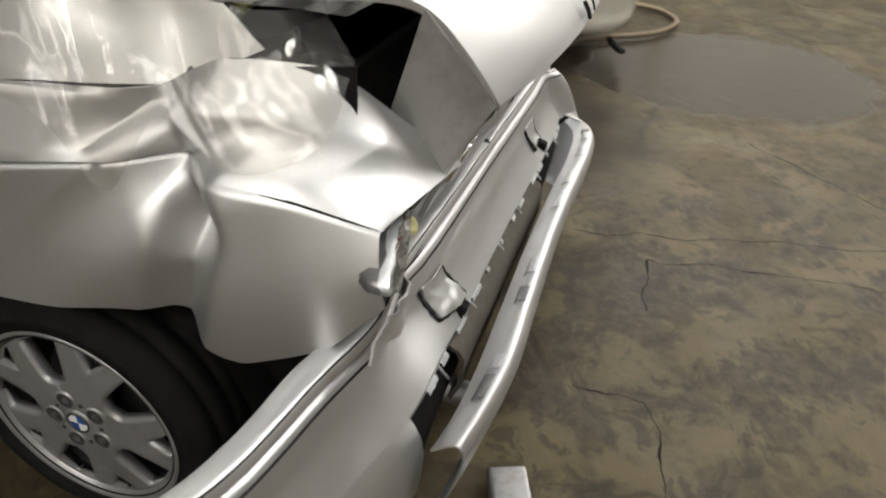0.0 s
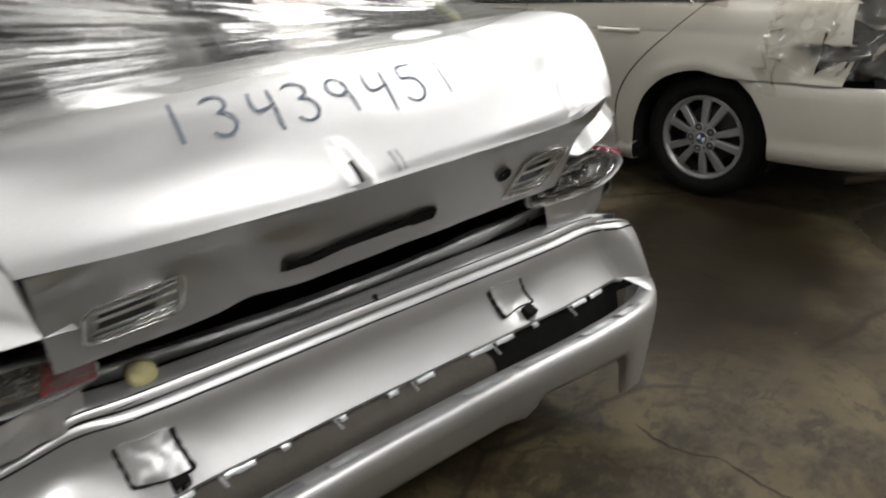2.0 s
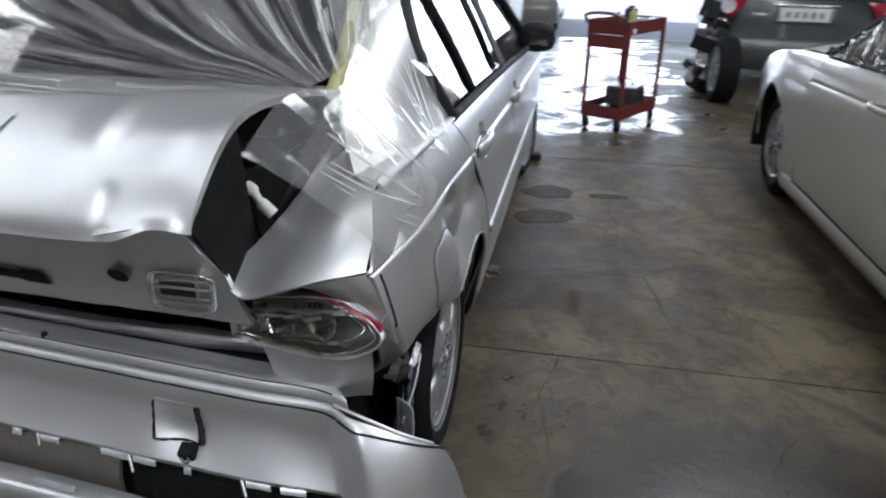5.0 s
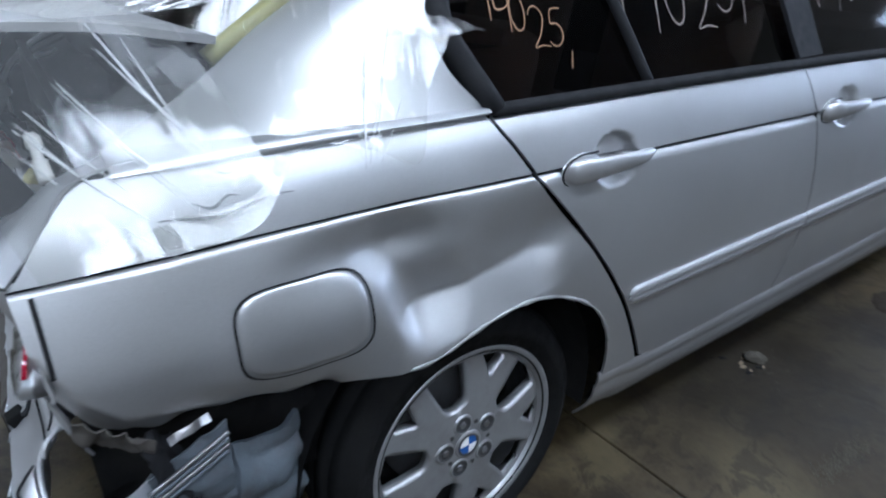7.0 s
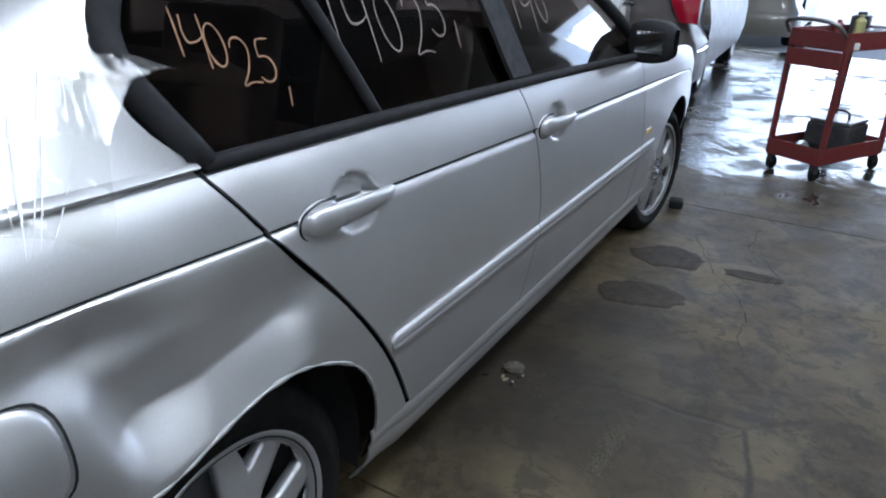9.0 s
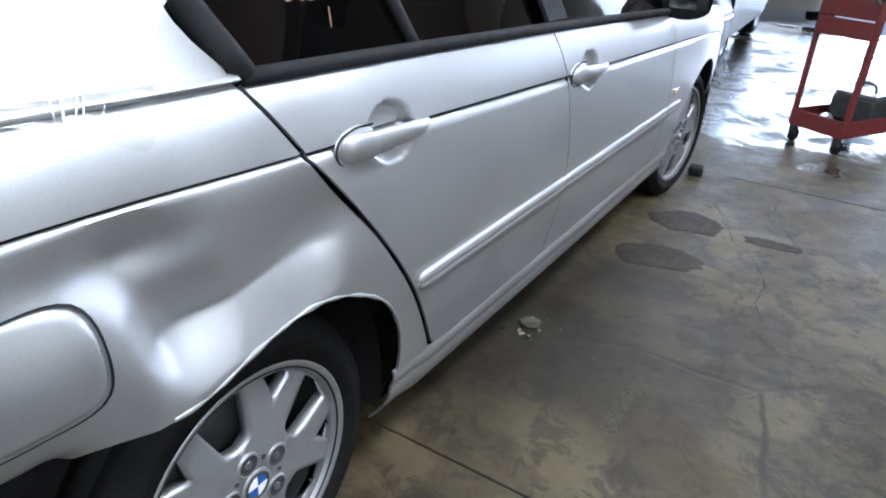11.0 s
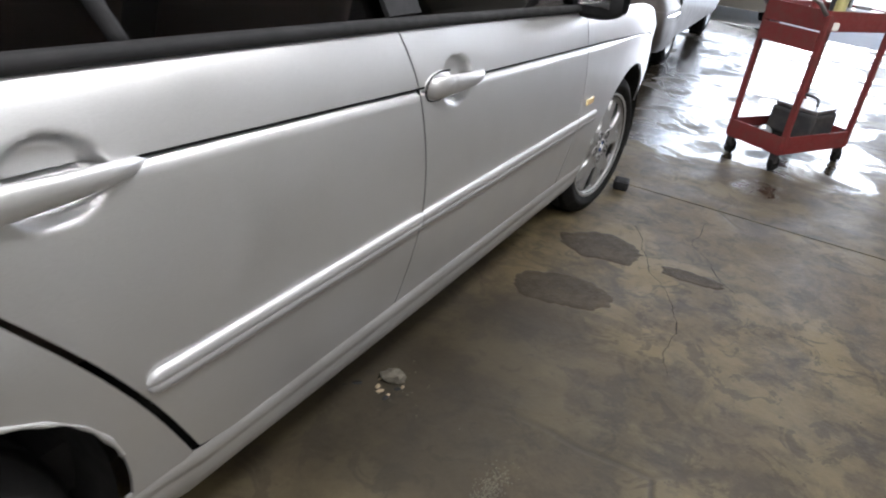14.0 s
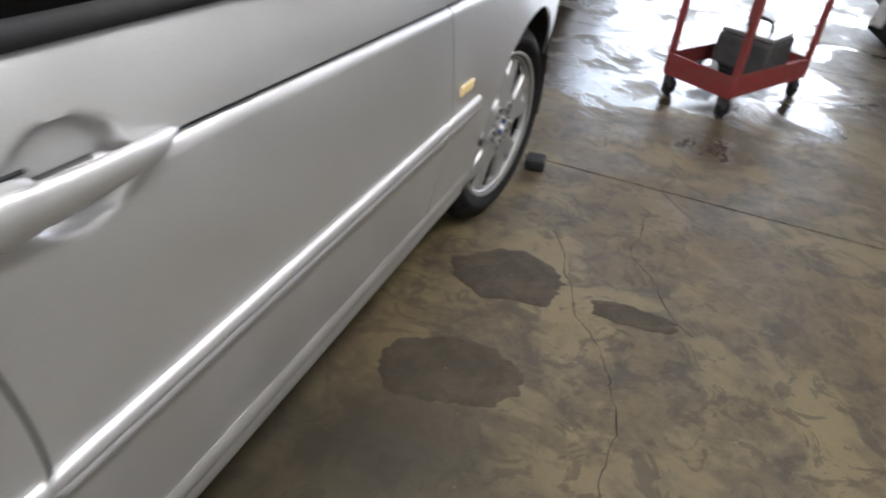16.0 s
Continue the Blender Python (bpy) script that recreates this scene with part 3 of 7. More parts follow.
def make_wheel(parent, m, style, radius=0.316, grow=1.0, phase=18, sag=0.0):
    w = new("wheel")
    w.parent, w.matrix_local = parent, m
    rb = 0.203 * grow
    sect = [(-0.16, rb), (-0.185, rb + 0.03), (-0.19, 0.26), (-0.18, radius - 0.018), (-0.165, radius - 0.004), (-0.15, radius)]
    sect += [(-0.135, radius), (-0.132, radius - 0.008), (-0.126, radius - 0.008), (-0.123, radius), (-0.09, radius + 0.001), (-0.087, radius - 0.008), (-0.081, radius - 0.008), (-0.078, radius)]
    sect += [(-0.04, radius - 0.001), (-0.037, radius - 0.008), (-0.03, radius - 0.008), (-0.027, radius - 0.003), (-0.005, radius - 0.014), (0.012, radius - 0.045), (0.015, 0.26), (0.012, 0.236), (0.009, 0.232), (0.002, 0.214), (-0.012, rb)]
    tyre = lathe([(x, r if r <= rb + 0.012 or r > 0.27 else max(r, rb + 0.014 + 0.6 * (r - 0.203))) for x, r in sect], 72)
    if sag:
        tyre[..., 2] = np.maximum(tyre[..., 2], -radius + sag)
    put("tyre", grid_mesh("tyre", tyre, True), RUBBER, w, "dusty black rubber tyre")
    barrel = [(-0.012, rb), (0.002, rb + 0.012), (0.006, rb + 0.012), (0.007, rb + 0.006), (0.001, rb - 0.002), (-0.008, rb - 0.008), (-0.014, rb - 0.012)]
    put("barrel", grid_mesh("barrel", lathe([(-0.17, rb + 0.012), (-0.16, rb - 0.004), (-0.014, rb - 0.011)], 72), True), BARREL, w)
    rim = put("rim", grid_mesh("rim", lathe(barrel, 72), True), ALLOY, w, "silver alloy rim with brake dust")
    put("brake_disc", grid_mesh("brake_disc", lathe([(-0.085, 0.03), (-0.085, 0.145), (-0.105, 0.145), (-0.105, 0.03)], 48), True), BARREL, w)
    put("inner_well", grid_mesh("inner_well", lathe([(-0.14, 0.02), (-0.14, rb - 0.004)], 32), True), DARK, w)
    if style == "wide":
        rows = [0.012, 0.05, 0.088, 0.094, 0.1, 0.112, 0.128, 0.14, 0.15, 0.165, 0.18, 0.189, 0.1935]
        cut_a = lambda r: 0 if r < 0.09 else (9 if r < 0.096 else (13.5 if r < 0.105 else 14.5 - 8 * (r - 0.1))) * (0.0 if r > 0.19 else 1)
        cut_b = lambda r: 0 if r < 0.14 or r > 0.19 else 200 * (r - 0.14)
    else:
        rows = [0.012, 0.05, 0.068, 0.074, 0.08, 0.1, 0.12, 0.14, 0.16, 0.18, 0.188, 0.194]
        cut_a = lambda r: 0 if r < 0.07 or r > 0.192 else 12 + 30 * (r - 0.08)
        cut_b = lambda r: 0 if r < 0.078 or r > 0.189 else 5 + 42 * (r - 0.08)
    bm = bmesh.new()
    for k in range(5):
        for flip in (1, -1):
            ring = []
            for r in rows:
                lo, hi = cut_a(r), 36 - cut_b(r)
                line = []
                for c in range(7):
                    a = rad(72 * k + phase + flip * (lo + (hi - lo) * c / 6))
                    dish = -0.001 - 0.011 * min(1, max(0, (r - 0.05) / 0.14)) ** 1.5
                    line.append(bm.verts.new((dish, grow * r * math.cos(a), grow * r * math.sin(a))))
                ring.append(line)
            for a, b in zip(ring, ring[1:]):
                for c in range(6):
                    q = [a[c], b[c], b[c + 1], a[c + 1]]
                    bm.faces.new(q if flip > 0 else q[::-1])
    bmesh.ops.remove_doubles(bm, verts=bm.verts, dist=0.0006)
    bmesh.ops.recalc_face_normals(bm, faces=bm.faces)
    sp = part("spokes", bm, ALLOY, rim, smooth=35)
    s = sp.modifiers.new("thick", "SOLIDIFY")
    s.thickness, s.offset = 0.026, 0.0
    sp.location.x = -0.008
    cap = put("centre_cap", grid_mesh("centre_cap", lathe([(-0.01, 0.034), (0.004, 0.034), (0.007, 0.031), (0.007, 0.024), (0.006, 0.022)], 32), True), ALLOY, rim)
    for q, mat in enumerate((BLUE, PLAIN_WHITE, BLUE, PLAIN_WHITE)):
        bm = bmesh.new()
        vs = [bm.verts.new((0.0075, 0, 0))] + [bm.verts.new((0.0068, 0.022 * math.cos(rad(90 * q + 15 * i)), 0.022 * math.sin(rad(90 * q + 15 * i)))) for i in range(7)]
        for i in range(6):
            bm.faces.new((vs[0], vs[i + 1], vs[i + 2]))
        part("badge_quarter", bm, mat, rim)
    for k in range(5):
        a = rad(72 * k + phase)
        bm = bmesh.new()
        cyl(bm, 0.0105, 0.008, 0.012, pose(0.001, 0.058 * math.cos(a), 0.058 * math.sin(a), 0, 90), 6)
        part("wheel_bolt", bm, STEEL, rim)
        seat = np.array([0, 0.058 * math.cos(a), 0.058 * math.sin(a)])
        # raised dark dish, drawn as the shade of a bolt recess
        put("bolt_recess", grid_mesh("bolt_recess", lathe([(0.0066, 0.0195), (0.005, 0.0165), (0.0046, 0.011), (0.0046, 0.002)], 18) + seat, True), BARREL, rim)
        put("recess_rim", grid_mesh("recess_rim", lathe([(0.003, 0.0245), (0.0062, 0.0222), (0.0072, 0.0205), (0.0064, 0.019)], 18) + seat, True), ALLOY, rim)
        b = a + rad(36)
        # dark disc drawn as a shaded hole in the hub
        part("hub_hole", cyl(bmesh.new(), 0.005, 0.005, 0.002, pose(0.0042, 0.054 * math.cos(b), 0.054 * math.sin(b), 0, 90), 10), BARREL, rim)
    put("cap_ring", grid_mesh("cap_ring", lathe([(0.0068, 0.0275), (0.0082, 0.026), (0.008, 0.0225), (0.0066, 0.0215)], 32), True), BARREL, rim)
    return w


# ---- the silver saloon ----
PROFILE = smooth_curve([(0.765, 0.15), (0.81, 0.22), (0.832, 0.3), (0.853, 0.42), (0.867, 0.54), (0.869, 0.62), (0.867, 0.7), (0.859, 0.8), (0.845, 0.88), (0.824, 0.938), (0.795, 0.985)])
_Z = np.array([PROFILE(i / 80) for i in range(81)])


def side_x(y, z):
    """Half the width of the saloon's body at a height and a place along it."""
    x = np.interp(z, _Z[:, 1], _Z[:, 0]) if z < 0.985 else 0.795 - 0.4 * (z - 0.985) - 0.25 * (z - 0.985) ** 2
    if y < -0.2:
        x -= 0.1 * (-0.2 - y) ** 2
    if y > 2.5:
        x -= 0.11 * (y - 2.5) ** 2
    return x


def ruled(B, G, T, nu, nl, nh, x_of, bulge=(0, 0), sign=1, groove=0.011, curve=smooth_curve):
    """A side panel: columns from a lower edge B over the waist groove G to an upper edge T, all in (y, z)."""
    b, g, t = curve(B), curve(G), curve(T)
    lower = [(v, 0.0) for v in np.linspace(0, 0.955, nl)] + [(0.98, 0.0), (0.99, 0.6), (1.0, 1.0)]
    upper = [(0.02, 0.8), (0.045, 0.0)] + [(v, 0.0) for v in np.linspace(0.14, 1, nh)]
    grid = []
    for lo, rows in ((True, lower), (False, upper)):
        for v, deep in rows:
            row = []
            for i in range(nu + 1):
                u = i / nu
                p = (1 - v) * b(u) + v * g(u) if lo else (1 - v) * g(u) + v * t(u)
                if lo:
                    p = p + np.array([((1 - u) * bulge[0] + u * bulge[1]) * math.sin(math.pi * v), 0])
                row.append((sign * (x_of(p[0], p[1]) - groove * deep), p[0], p[1]))
            grid.append(row)
    g = np.array(grid)
    return g if sign > 0 else g[:, ::-1]


def tent(p, a, b, width):
    """As ridge(), but with a sharp crest."""
    p, a, b = np.array(p), np.array(a), np.array(b)
    s = np.clip(np.dot(p - a, b - a) / np.dot(b - a, b - a), 0, 1)
    d = max(0, 1 - np.linalg.norm(p - a - s * (b - a)) / width)
    return d * d * (3 - 2 * d) * 0.4 + d * 0.6


def dented_right(y, z):
    x = side_x(y, z)
    p = (y, z)
    x -= 0.026 * math.exp(-(((y + 0.21) / 0.12) ** 2 + ((z - 0.825) / 0.04) ** 2))
    x -= 0.023 * tent(p, (-0.19, 0.8), (-0.115, 0.69), 0.085)
    # a slanting crease pushed in above the arch lip
    n = z - 0.69 - 0.13 * (y + 0.12)
    fall = max(0.0, 1 - n / 0.15) ** 1.4 if n > 0 else max(0.0, 1 + n / 0.082)
    back = min(1, max(0, (y + 0.175 + 0.3 * (z - 0.6)) / 0.05))
    fore = min(1, max(0, (0.2 - y) / 0.09))
    x -= 0.035 * fall * back * fore * fore * (3 - 2 * fore)
    x -= 0.012 * math.exp(-(((y - 0.12) / 0.12) ** 2 + ((z - 0.76) / 0.05) ** 2))
    x += 0.012 * math.exp(-(((y + 0.36) / 0.14) ** 2 + ((z - 0.7) / 0.12) ** 2))
    x -= 0.012 * ridge(p, (-0.7, 0.7), (-0.45, 0.62), 0.05)
    tail = max(0, (-0.5 - y) / 0.18)
    x += tail * (-0.02 + 0.16 * max(0, 0.88 - z))
    # the torn lower corner, folded under
    if y < -0.3:
        crease = float(np.interp(y, (-0.69, -0.672, -0.65, -0.606, -0.506, -0.4, -0.3), (0.81, 0.772, 0.73, 0.676, 0.65, 0.635, 0.62)))
        x -= 0.75 * max(0, crease - z) * (1 + 0.25 * math.sin(70 * y + 30 * z))
    under = max(0, 0.75 - z) / 0.1
    x -= 0.02 * under**2 * min(1, max(0, (-0.2 - y) / 0.12)) * min(1, max(0, (y + 0.68) / 0.06))
    return x


CUPS = ((0.313, 0.862), (1.213, 0.836))


def door_x(y, z):
    x = side_x(y, z)
    for yc, zc in CUPS:
        r = math.hypot((y - yc) / 0.063, (z - zc) / 0.049)
        if r < 1:
            x -= 0.023 * (1 - r**9)
    return x


car = thing("silver_saloon", pose(0, 0, 0), "silver metallic saloon car with its rear end crushed, wrapped in plastic", "car")
# rear quarter, right: over the wheel arch and back to the crushed tail
ARCH = smooth_curve([(-0.686, 0.75), (-0.655, 0.685), (-0.605, 0.617), (-0.52, 0.63), (-0.375, 0.612), (-0.2, 0.594), (-0.13, 0.591), (-0.02, 0.62), (0.1, 0.632), (0.2, 0.602), (0.28, 0.548), (0.33, 0.475), (0.357, 0.39), (0.362, 0.33), (0.362, 0.3)])
WAIST = smooth_curve([(-0.69, 0.876), (-0.45, 0.886), (-0.2, 0.883), (0.0, 0.875), (0.1, 0.8705)])
TOP_EDGE = smooth_curve([(-0.6, 0.985), (-0.4, 0.99), (-0.2, 0.99), (0.02, 0.988)])
NG, ND, NR = 84, 46, 46
fan = next(k for k in range(1001) if ARCH(k / 1000)[0] > 0.04) / 1000


def quarter_column(i):
    """Lower end, upper end and waist depth of one column of the right rear wing."""
    if i <= NG:
        return ARCH(fan * i / NG), WAIST(i / NG), 1.0
    w = (i - NG) / ND
    cut = np.array([0.1 + 0.375 * w + 0.03 * math.sin(math.pi * w), 0.8705 - 0.5355 * w])
    return ARCH(fan + (1 - fan) * w), cut, 0.0


verts, faces = [], []
steps = list(np.linspace(0, 0.955, NR - 3)) + [0.98, 0.99, 1.0]
for j, v in enumerate(steps):
    for i in range(NG + ND + 1):
        a, b, deep = quarter_column(i)
        y, z = (1 - v) * a + v * b
        verts.append((dented_right(y, z) - 0.0075 * deep * max(0, (v - 0.98) / 0.02), y, z))
wide = NG + ND + 1
for j in range(NR - 1):
    faces += [(j * wide + i, j * wide + i + 1, (j + 1) * wide + i + 1, (j + 1) * wide + i) for i in range(NG + ND)]
base = (NR - 1) * wide
for v, deep in [(0.02, 0.8), (0.045, 0.0)] + [(v, 0.0) for v in np.linspace(0.14, 1, 10)]:
    start = len(verts)
    for i in range(NG + 1):
        y, z = (1 - v) * WAIST(i / NG) + v * TOP_EDGE(i / NG)
        verts.append((dented_right(y, z) - 0.0075 * deep, y, z))
    faces += [(base + i, base + i + 1, start + i + 1, start + i) for i in range(NG)]
    base = start
me = bpy.data.meshes.new("rear_quarter_panel")
me.from_pydata(verts, [], faces)
me.polygons.foreach_set("use_smooth", [True] * len(me.polygons))
quarter_r = put("rear_quarter_panel", me, SILVER, car, "dented silver rear wing over the wheel")
s_mod = quarter_r.modifiers.new("thick", "SOLIDIFY")
s_mod.thickness, s_mod.offset = 0.006, -1.0
e_mod = quarter_r.modifiers.new("crisp", "EDGE_SPLIT")
e_mod.split_angle = radians(60)
tube("panel_gap", [(dented_right(-0.672 + 0.004 * math.sin(9 * z), z) - 0.0005, -0.672 + 0.004 * math.sin(9 * z), z) for z in np.linspace(0.77, 0.87, 9)], 0.0035, TRIM, car)


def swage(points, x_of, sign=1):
    """The swage line along the waist: a dark tube drawn as its shade."""
    tube("swage_line", [(sign * (x_of(y, z) - 0.0075), y, z) for y, z in points], 0.002, TRIM, car, "dark line standing for shade in the waist crease", n=6, steps=30)


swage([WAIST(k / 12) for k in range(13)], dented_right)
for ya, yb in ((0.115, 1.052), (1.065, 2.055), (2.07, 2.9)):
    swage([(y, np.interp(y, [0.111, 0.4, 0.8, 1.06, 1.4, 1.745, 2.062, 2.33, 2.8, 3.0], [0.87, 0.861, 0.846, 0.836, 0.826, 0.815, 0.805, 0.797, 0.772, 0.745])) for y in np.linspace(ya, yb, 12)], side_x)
arch_pts = [ARCH(fan * 0.72 + (0.88 - fan * 0.72) * k / 30) for k in range(31)]
tube("arch_lip", [(dented_right(y, z) - 0.001, y, z + 0.002) for y, z in arch_pts], lambda u: 0.0035 + 0.0018 * math.sin(19 * u) * math.sin(47 * u), PRIMER, car, "scuffed bare edge of the wheel arch", steps=90)
sheet("rear_door", ruled([(0.489, 0.338), (0.56, 0.325), (0.8, 0.322), (1.066, 0.328)], [(0.111, 0.87), (0.4, 0.861), (0.8, 0.846), (1.057, 0.836)], [(0.036, 0.977), (0.3, 0.972), (0.7, 0.963), (1.012, 0.953)], 130, 74, 22, door_x, (0.03, 0.036)), SILVER, car, 0.006)
sheet("front_door", ruled([(1.071, 0.328), (1.4, 0.312), (1.8, 0.3), (2.085, 0.3)], [(1.062, 0.836), (1.4, 0.826), (1.745, 0.815), (2.075, 0.8045)], [(1.017, 0.953), (1.4, 0.94), (1.8, 0.926), (2.05, 0.92)], 130, 74, 22, door_x, (0.036, 0.022)), SILVER, car, 0.006)
sheet("front_wing", ruled(
    [(2.09, 0.3), (2.25, 0.26), (2.37, 0.26), (2.375, 0.36), (2.4, 0.47), (2.48, 0.58), (2.6, 0.645), (2.725, 0.663), (2.85, 0.645), (2.97, 0.58), (3.04, 0.5), (3.07, 0.44)],
    [(2.08, 0.8043), (2.33, 0.797), (2.8, 0.772), (3.0, 0.745), (3.1, 0.68)],
    [(2.055, 0.92), (2.4, 0.905), (2.8, 0.885), (3.0, 0.845), (3.12, 0.775)], 90, 28, 10, lambda y, z: side_x(y, z) - (0.012 * fold((0, y, z), 6) * max(0, y - 3.0) * 3 if y > 3 else 0), (0.022, 0.0)), SILVER, car, 0.006)


# dark tube laid in the door gap to draw its shade
tube("panel_gap", [(side_x(y, z) - 0.004, y, z) for y, z in [(1.0685 - 0.009 * v + 0.036 * math.sin(math.pi * v), 0.328 + 0.508 * v) for v in np.linspace(0, 1, 14)] + [(1.037, 0.895), (1.0145, 0.953)]], 0.0032, TRIM, car, steps=60)


def mirrored(g):
    h = np.array(g).copy()
    h[..., 0] *= -1
    return h[:, ::-1]


for nm, args in dict(
    rear_door=([(0.487, 0.338), (0.8, 0.322), (1.04, 0.328)], [(0.108, 0.8745), (0.6, 0.852), (1.065, 0.831)], [(0.028, 0.987), (0.5, 0.982), (0.99, 0.967)]),
    front_door=([(1.046, 0.328), (1.6, 0.306), (2.12, 0.3)], [(1.071, 0.8305), (1.6, 0.807), (2.14, 0.783)], [(0.996, 0.9665), (1.6, 0.954), (2.1, 0.944)]),
    front_wing=([(2.126, 0.3), (2.37, 0.26), (2.4, 0.47), (2.6, 0.645), (2.725, 0.663), (2.85, 0.645), (3.05, 0.47), (3.07, 0.44)], [(2.146, 0.7825), (2.8, 0.745), (3.1, 0.66)], [(2.106, 0.9435), (2.8, 0.885), (3.12, 0.77)])).items():
    sheet(nm, mirrored(ruled(*args, 30, 14, 6, side_x)), SILVER, car, 0.006)

# dark backing sheets that stand in for shade behind the shut lines
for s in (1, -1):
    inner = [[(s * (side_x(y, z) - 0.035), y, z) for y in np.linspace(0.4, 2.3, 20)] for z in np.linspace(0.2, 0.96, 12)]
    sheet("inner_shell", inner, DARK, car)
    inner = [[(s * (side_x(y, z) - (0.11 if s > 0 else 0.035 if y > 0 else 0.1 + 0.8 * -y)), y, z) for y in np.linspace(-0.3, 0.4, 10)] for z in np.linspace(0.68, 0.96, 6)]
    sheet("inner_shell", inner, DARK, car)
    sheet("wheel_arch_liner", [[(s * x, r * math.cos(a), 0.31 + r * math.sin(a)) for a in np.linspace(-0.25, 3.3, 24)] for x, r in ((0.5, 0.36), (0.7, 0.37), (0.79, 0.37))], DARK, car)
    sheet("wheel_arch_liner", [[(s * x, 2.725 + 0.37 * math.cos(a), 0.31 + 0.37 * math.sin(a)) for a in np.linspace(-0.25, 3.3, 24)] for x in (0.5, 0.7, 0.83)], DARK, car)
    # sill with its step line
    prof = [(0.835, 0.326), (0.8385, 0.319), (0.8385, 0.306), (0.834, 0.291), (0.8295, 0.285), (0.8295, 0.278), (0.826, 0.255), (0.812, 0.225), (0.792, 0.195), (0.774, 0.175)]
    rows = [[(s * (x - 0.004 * abs(y - 1.36)), y, z + (0.012 if y < 0.45 else 0)) for y in np.r_[0.352, np.linspace(0.36, 2.36, 30), 2.372]] for x, z in prof]
    sheet("sill", rows if s > 0 else [r[::-1] for r in rows], SILVER, car, 0.004, "silver side skirt along the sill")
    # side moulding in two lengths
    for a, b in ((0.387, 1.089), (1.095, 2.083), (2.09, 2.275)):
        rows = []
        for dx, dz in ((0, 0.0185), (0.007, 0.0178), (0.0092, 0.0148), (0.0098, 0.008), (0.0095, 0.003), (0.0075, 0.001), (0.0088, -0.002), (0.0098, -0.008), (0.0085, -0.014), (0.004, -0.018), (0, -0.019)):
            row = []
            for y in np.r_[a, a + 0.004, np.linspace(a + 0.015, b - 0.006, 14), b]:
                f = 0.2 if y == a else (0.75 if y < a + 0.01 else 1)
                z = 0.544 + dz * f
                row.append((s * (side_x(y, z) + 0.7 * dx * f), y, z))
            rows.append(row if s > 0 else row[::-1])
        sheet("side_moulding", rows, MOULDING, car, 0.003)

# door handles over their cups
for yh, zh in ((0.305, 0.864), (1.218, 0.838)):
    h = new("door_handle")
    h.parent = car
    bow = smooth_curve([(-0.128, 0.0, -0.002), (-0.115, 0.01, -0.003), (-0.085, 0.015, -0.003), (-0.03, 0.018, -0.003), (0.05, 0.017, -0.004), (0.095, 0.01, -0.005), (0.121, 0.001, -0.006)])
    rows = []
    for i in range(41):
        u = i / 40
        y, out, dz = bow(u)
        half = np.interp(u, [0, 0.03, 0.08, 0.2, 0.45, 0.75, 0.93, 1], [0.006, 0.015, 0.021, 0.0235, 0.019, 0.0145, 0.01, 0.003])
        fat = np.interp(u, [0, 0.05, 0.2, 0.8, 1], [0.003, 0.009, 0.012, 0.009, 0.003])
        seam = 0.0015 if abs(u - 0.33) < 0.014 else 0
        rows.append([(side_x(yh + y, zh) + out + (fat - seam) * math.cos(t), yh + y, zh + dz + (half - seam) * math.sin(t)) for t in np.linspace(0, 2 * math.pi, 20, endpoint=False)])
    put("grip", grid_mesh("grip", np.array(rows), True), SILVER, h, "silver pull handle")
    base = [[(side_x(yh + y, zh) + o, yh - 0.088 + 0.05 * q * math.cos(t), zh - 0.003 + 0.031 * q * math.sin(t)) for t in np.linspace(0, 2 * math.pi, 28, endpoint=False)] for q, o, y in ((1.0, -0.002, -0.1), (0.99, 0.002, -0.1), (0.9, 0.005, -0.09), (0.5, 0.006, -0.09))]
    put("escutcheon", grid_mesh("escutcheon", np.array(base), True), SILVER, h)
    tube("gasket", [(side_x(yh - 0.1, zh) + 0.003, yh + y, zh + z) for y, z in ((-0.05, 0.024), (-0.1, 0.024), (-0.13, 0.012), (-0.138, -0.006), (-0.13, -0.024), (-0.1, -0.033), (-0.05, -0.028), (0.03, -0.018))], 0.0022, TRIM, h)

# fuel flap
flap = []
for j in range(13):
    q = min(j / 11, 1)
    deep = 0.004 if j < 12 else -0.006
    ring = []
    for k in range(48):
        a = 2 * math.pi * k / 48
        c, s_ = math.cos(a), math.sin(a)
        sq = (abs(c) ** 4 + abs(s_) ** 4) ** -0.25
        yy = -0.35 + 0.102 * q * sq * c
        zz = 0.743 + 0.071 * q * sq * s_ - 0.06 * (yy + 0.352)
        ring.append((dented_right(yy, zz) + deep - 0.002 - (0.003 if j == 11 else 0), yy, zz))
    flap.append(ring)
put("fuel_flap", grid_mesh("fuel_flap", np.array(flap), True), SILVER, car, "flat silver fuel filler flap")
rim_pts = []
for j, (q, d) in enumerate(((1.005, 0.0028), (1.045, 0.0028))):
    ring = []
    for k in range(48):
        a = 2 * math.pi * k / 48
        c, s_ = math.cos(a), math.sin(a)
        sq = (abs(c) ** 4 + abs(s_) ** 4) ** -0.25
        yy = -0.35 + 0.102 * q * sq * c
        zz = 0.743 + 0.071 * q * sq * s_ - 0.06 * (yy + 0.352)
        ring.append((dented_right(yy, zz) + d, yy, zz))
    rim_pts.append(ring)
put("flap_gap", grid_mesh("flap_gap", np.array(rim_pts), True), TRIM, car)

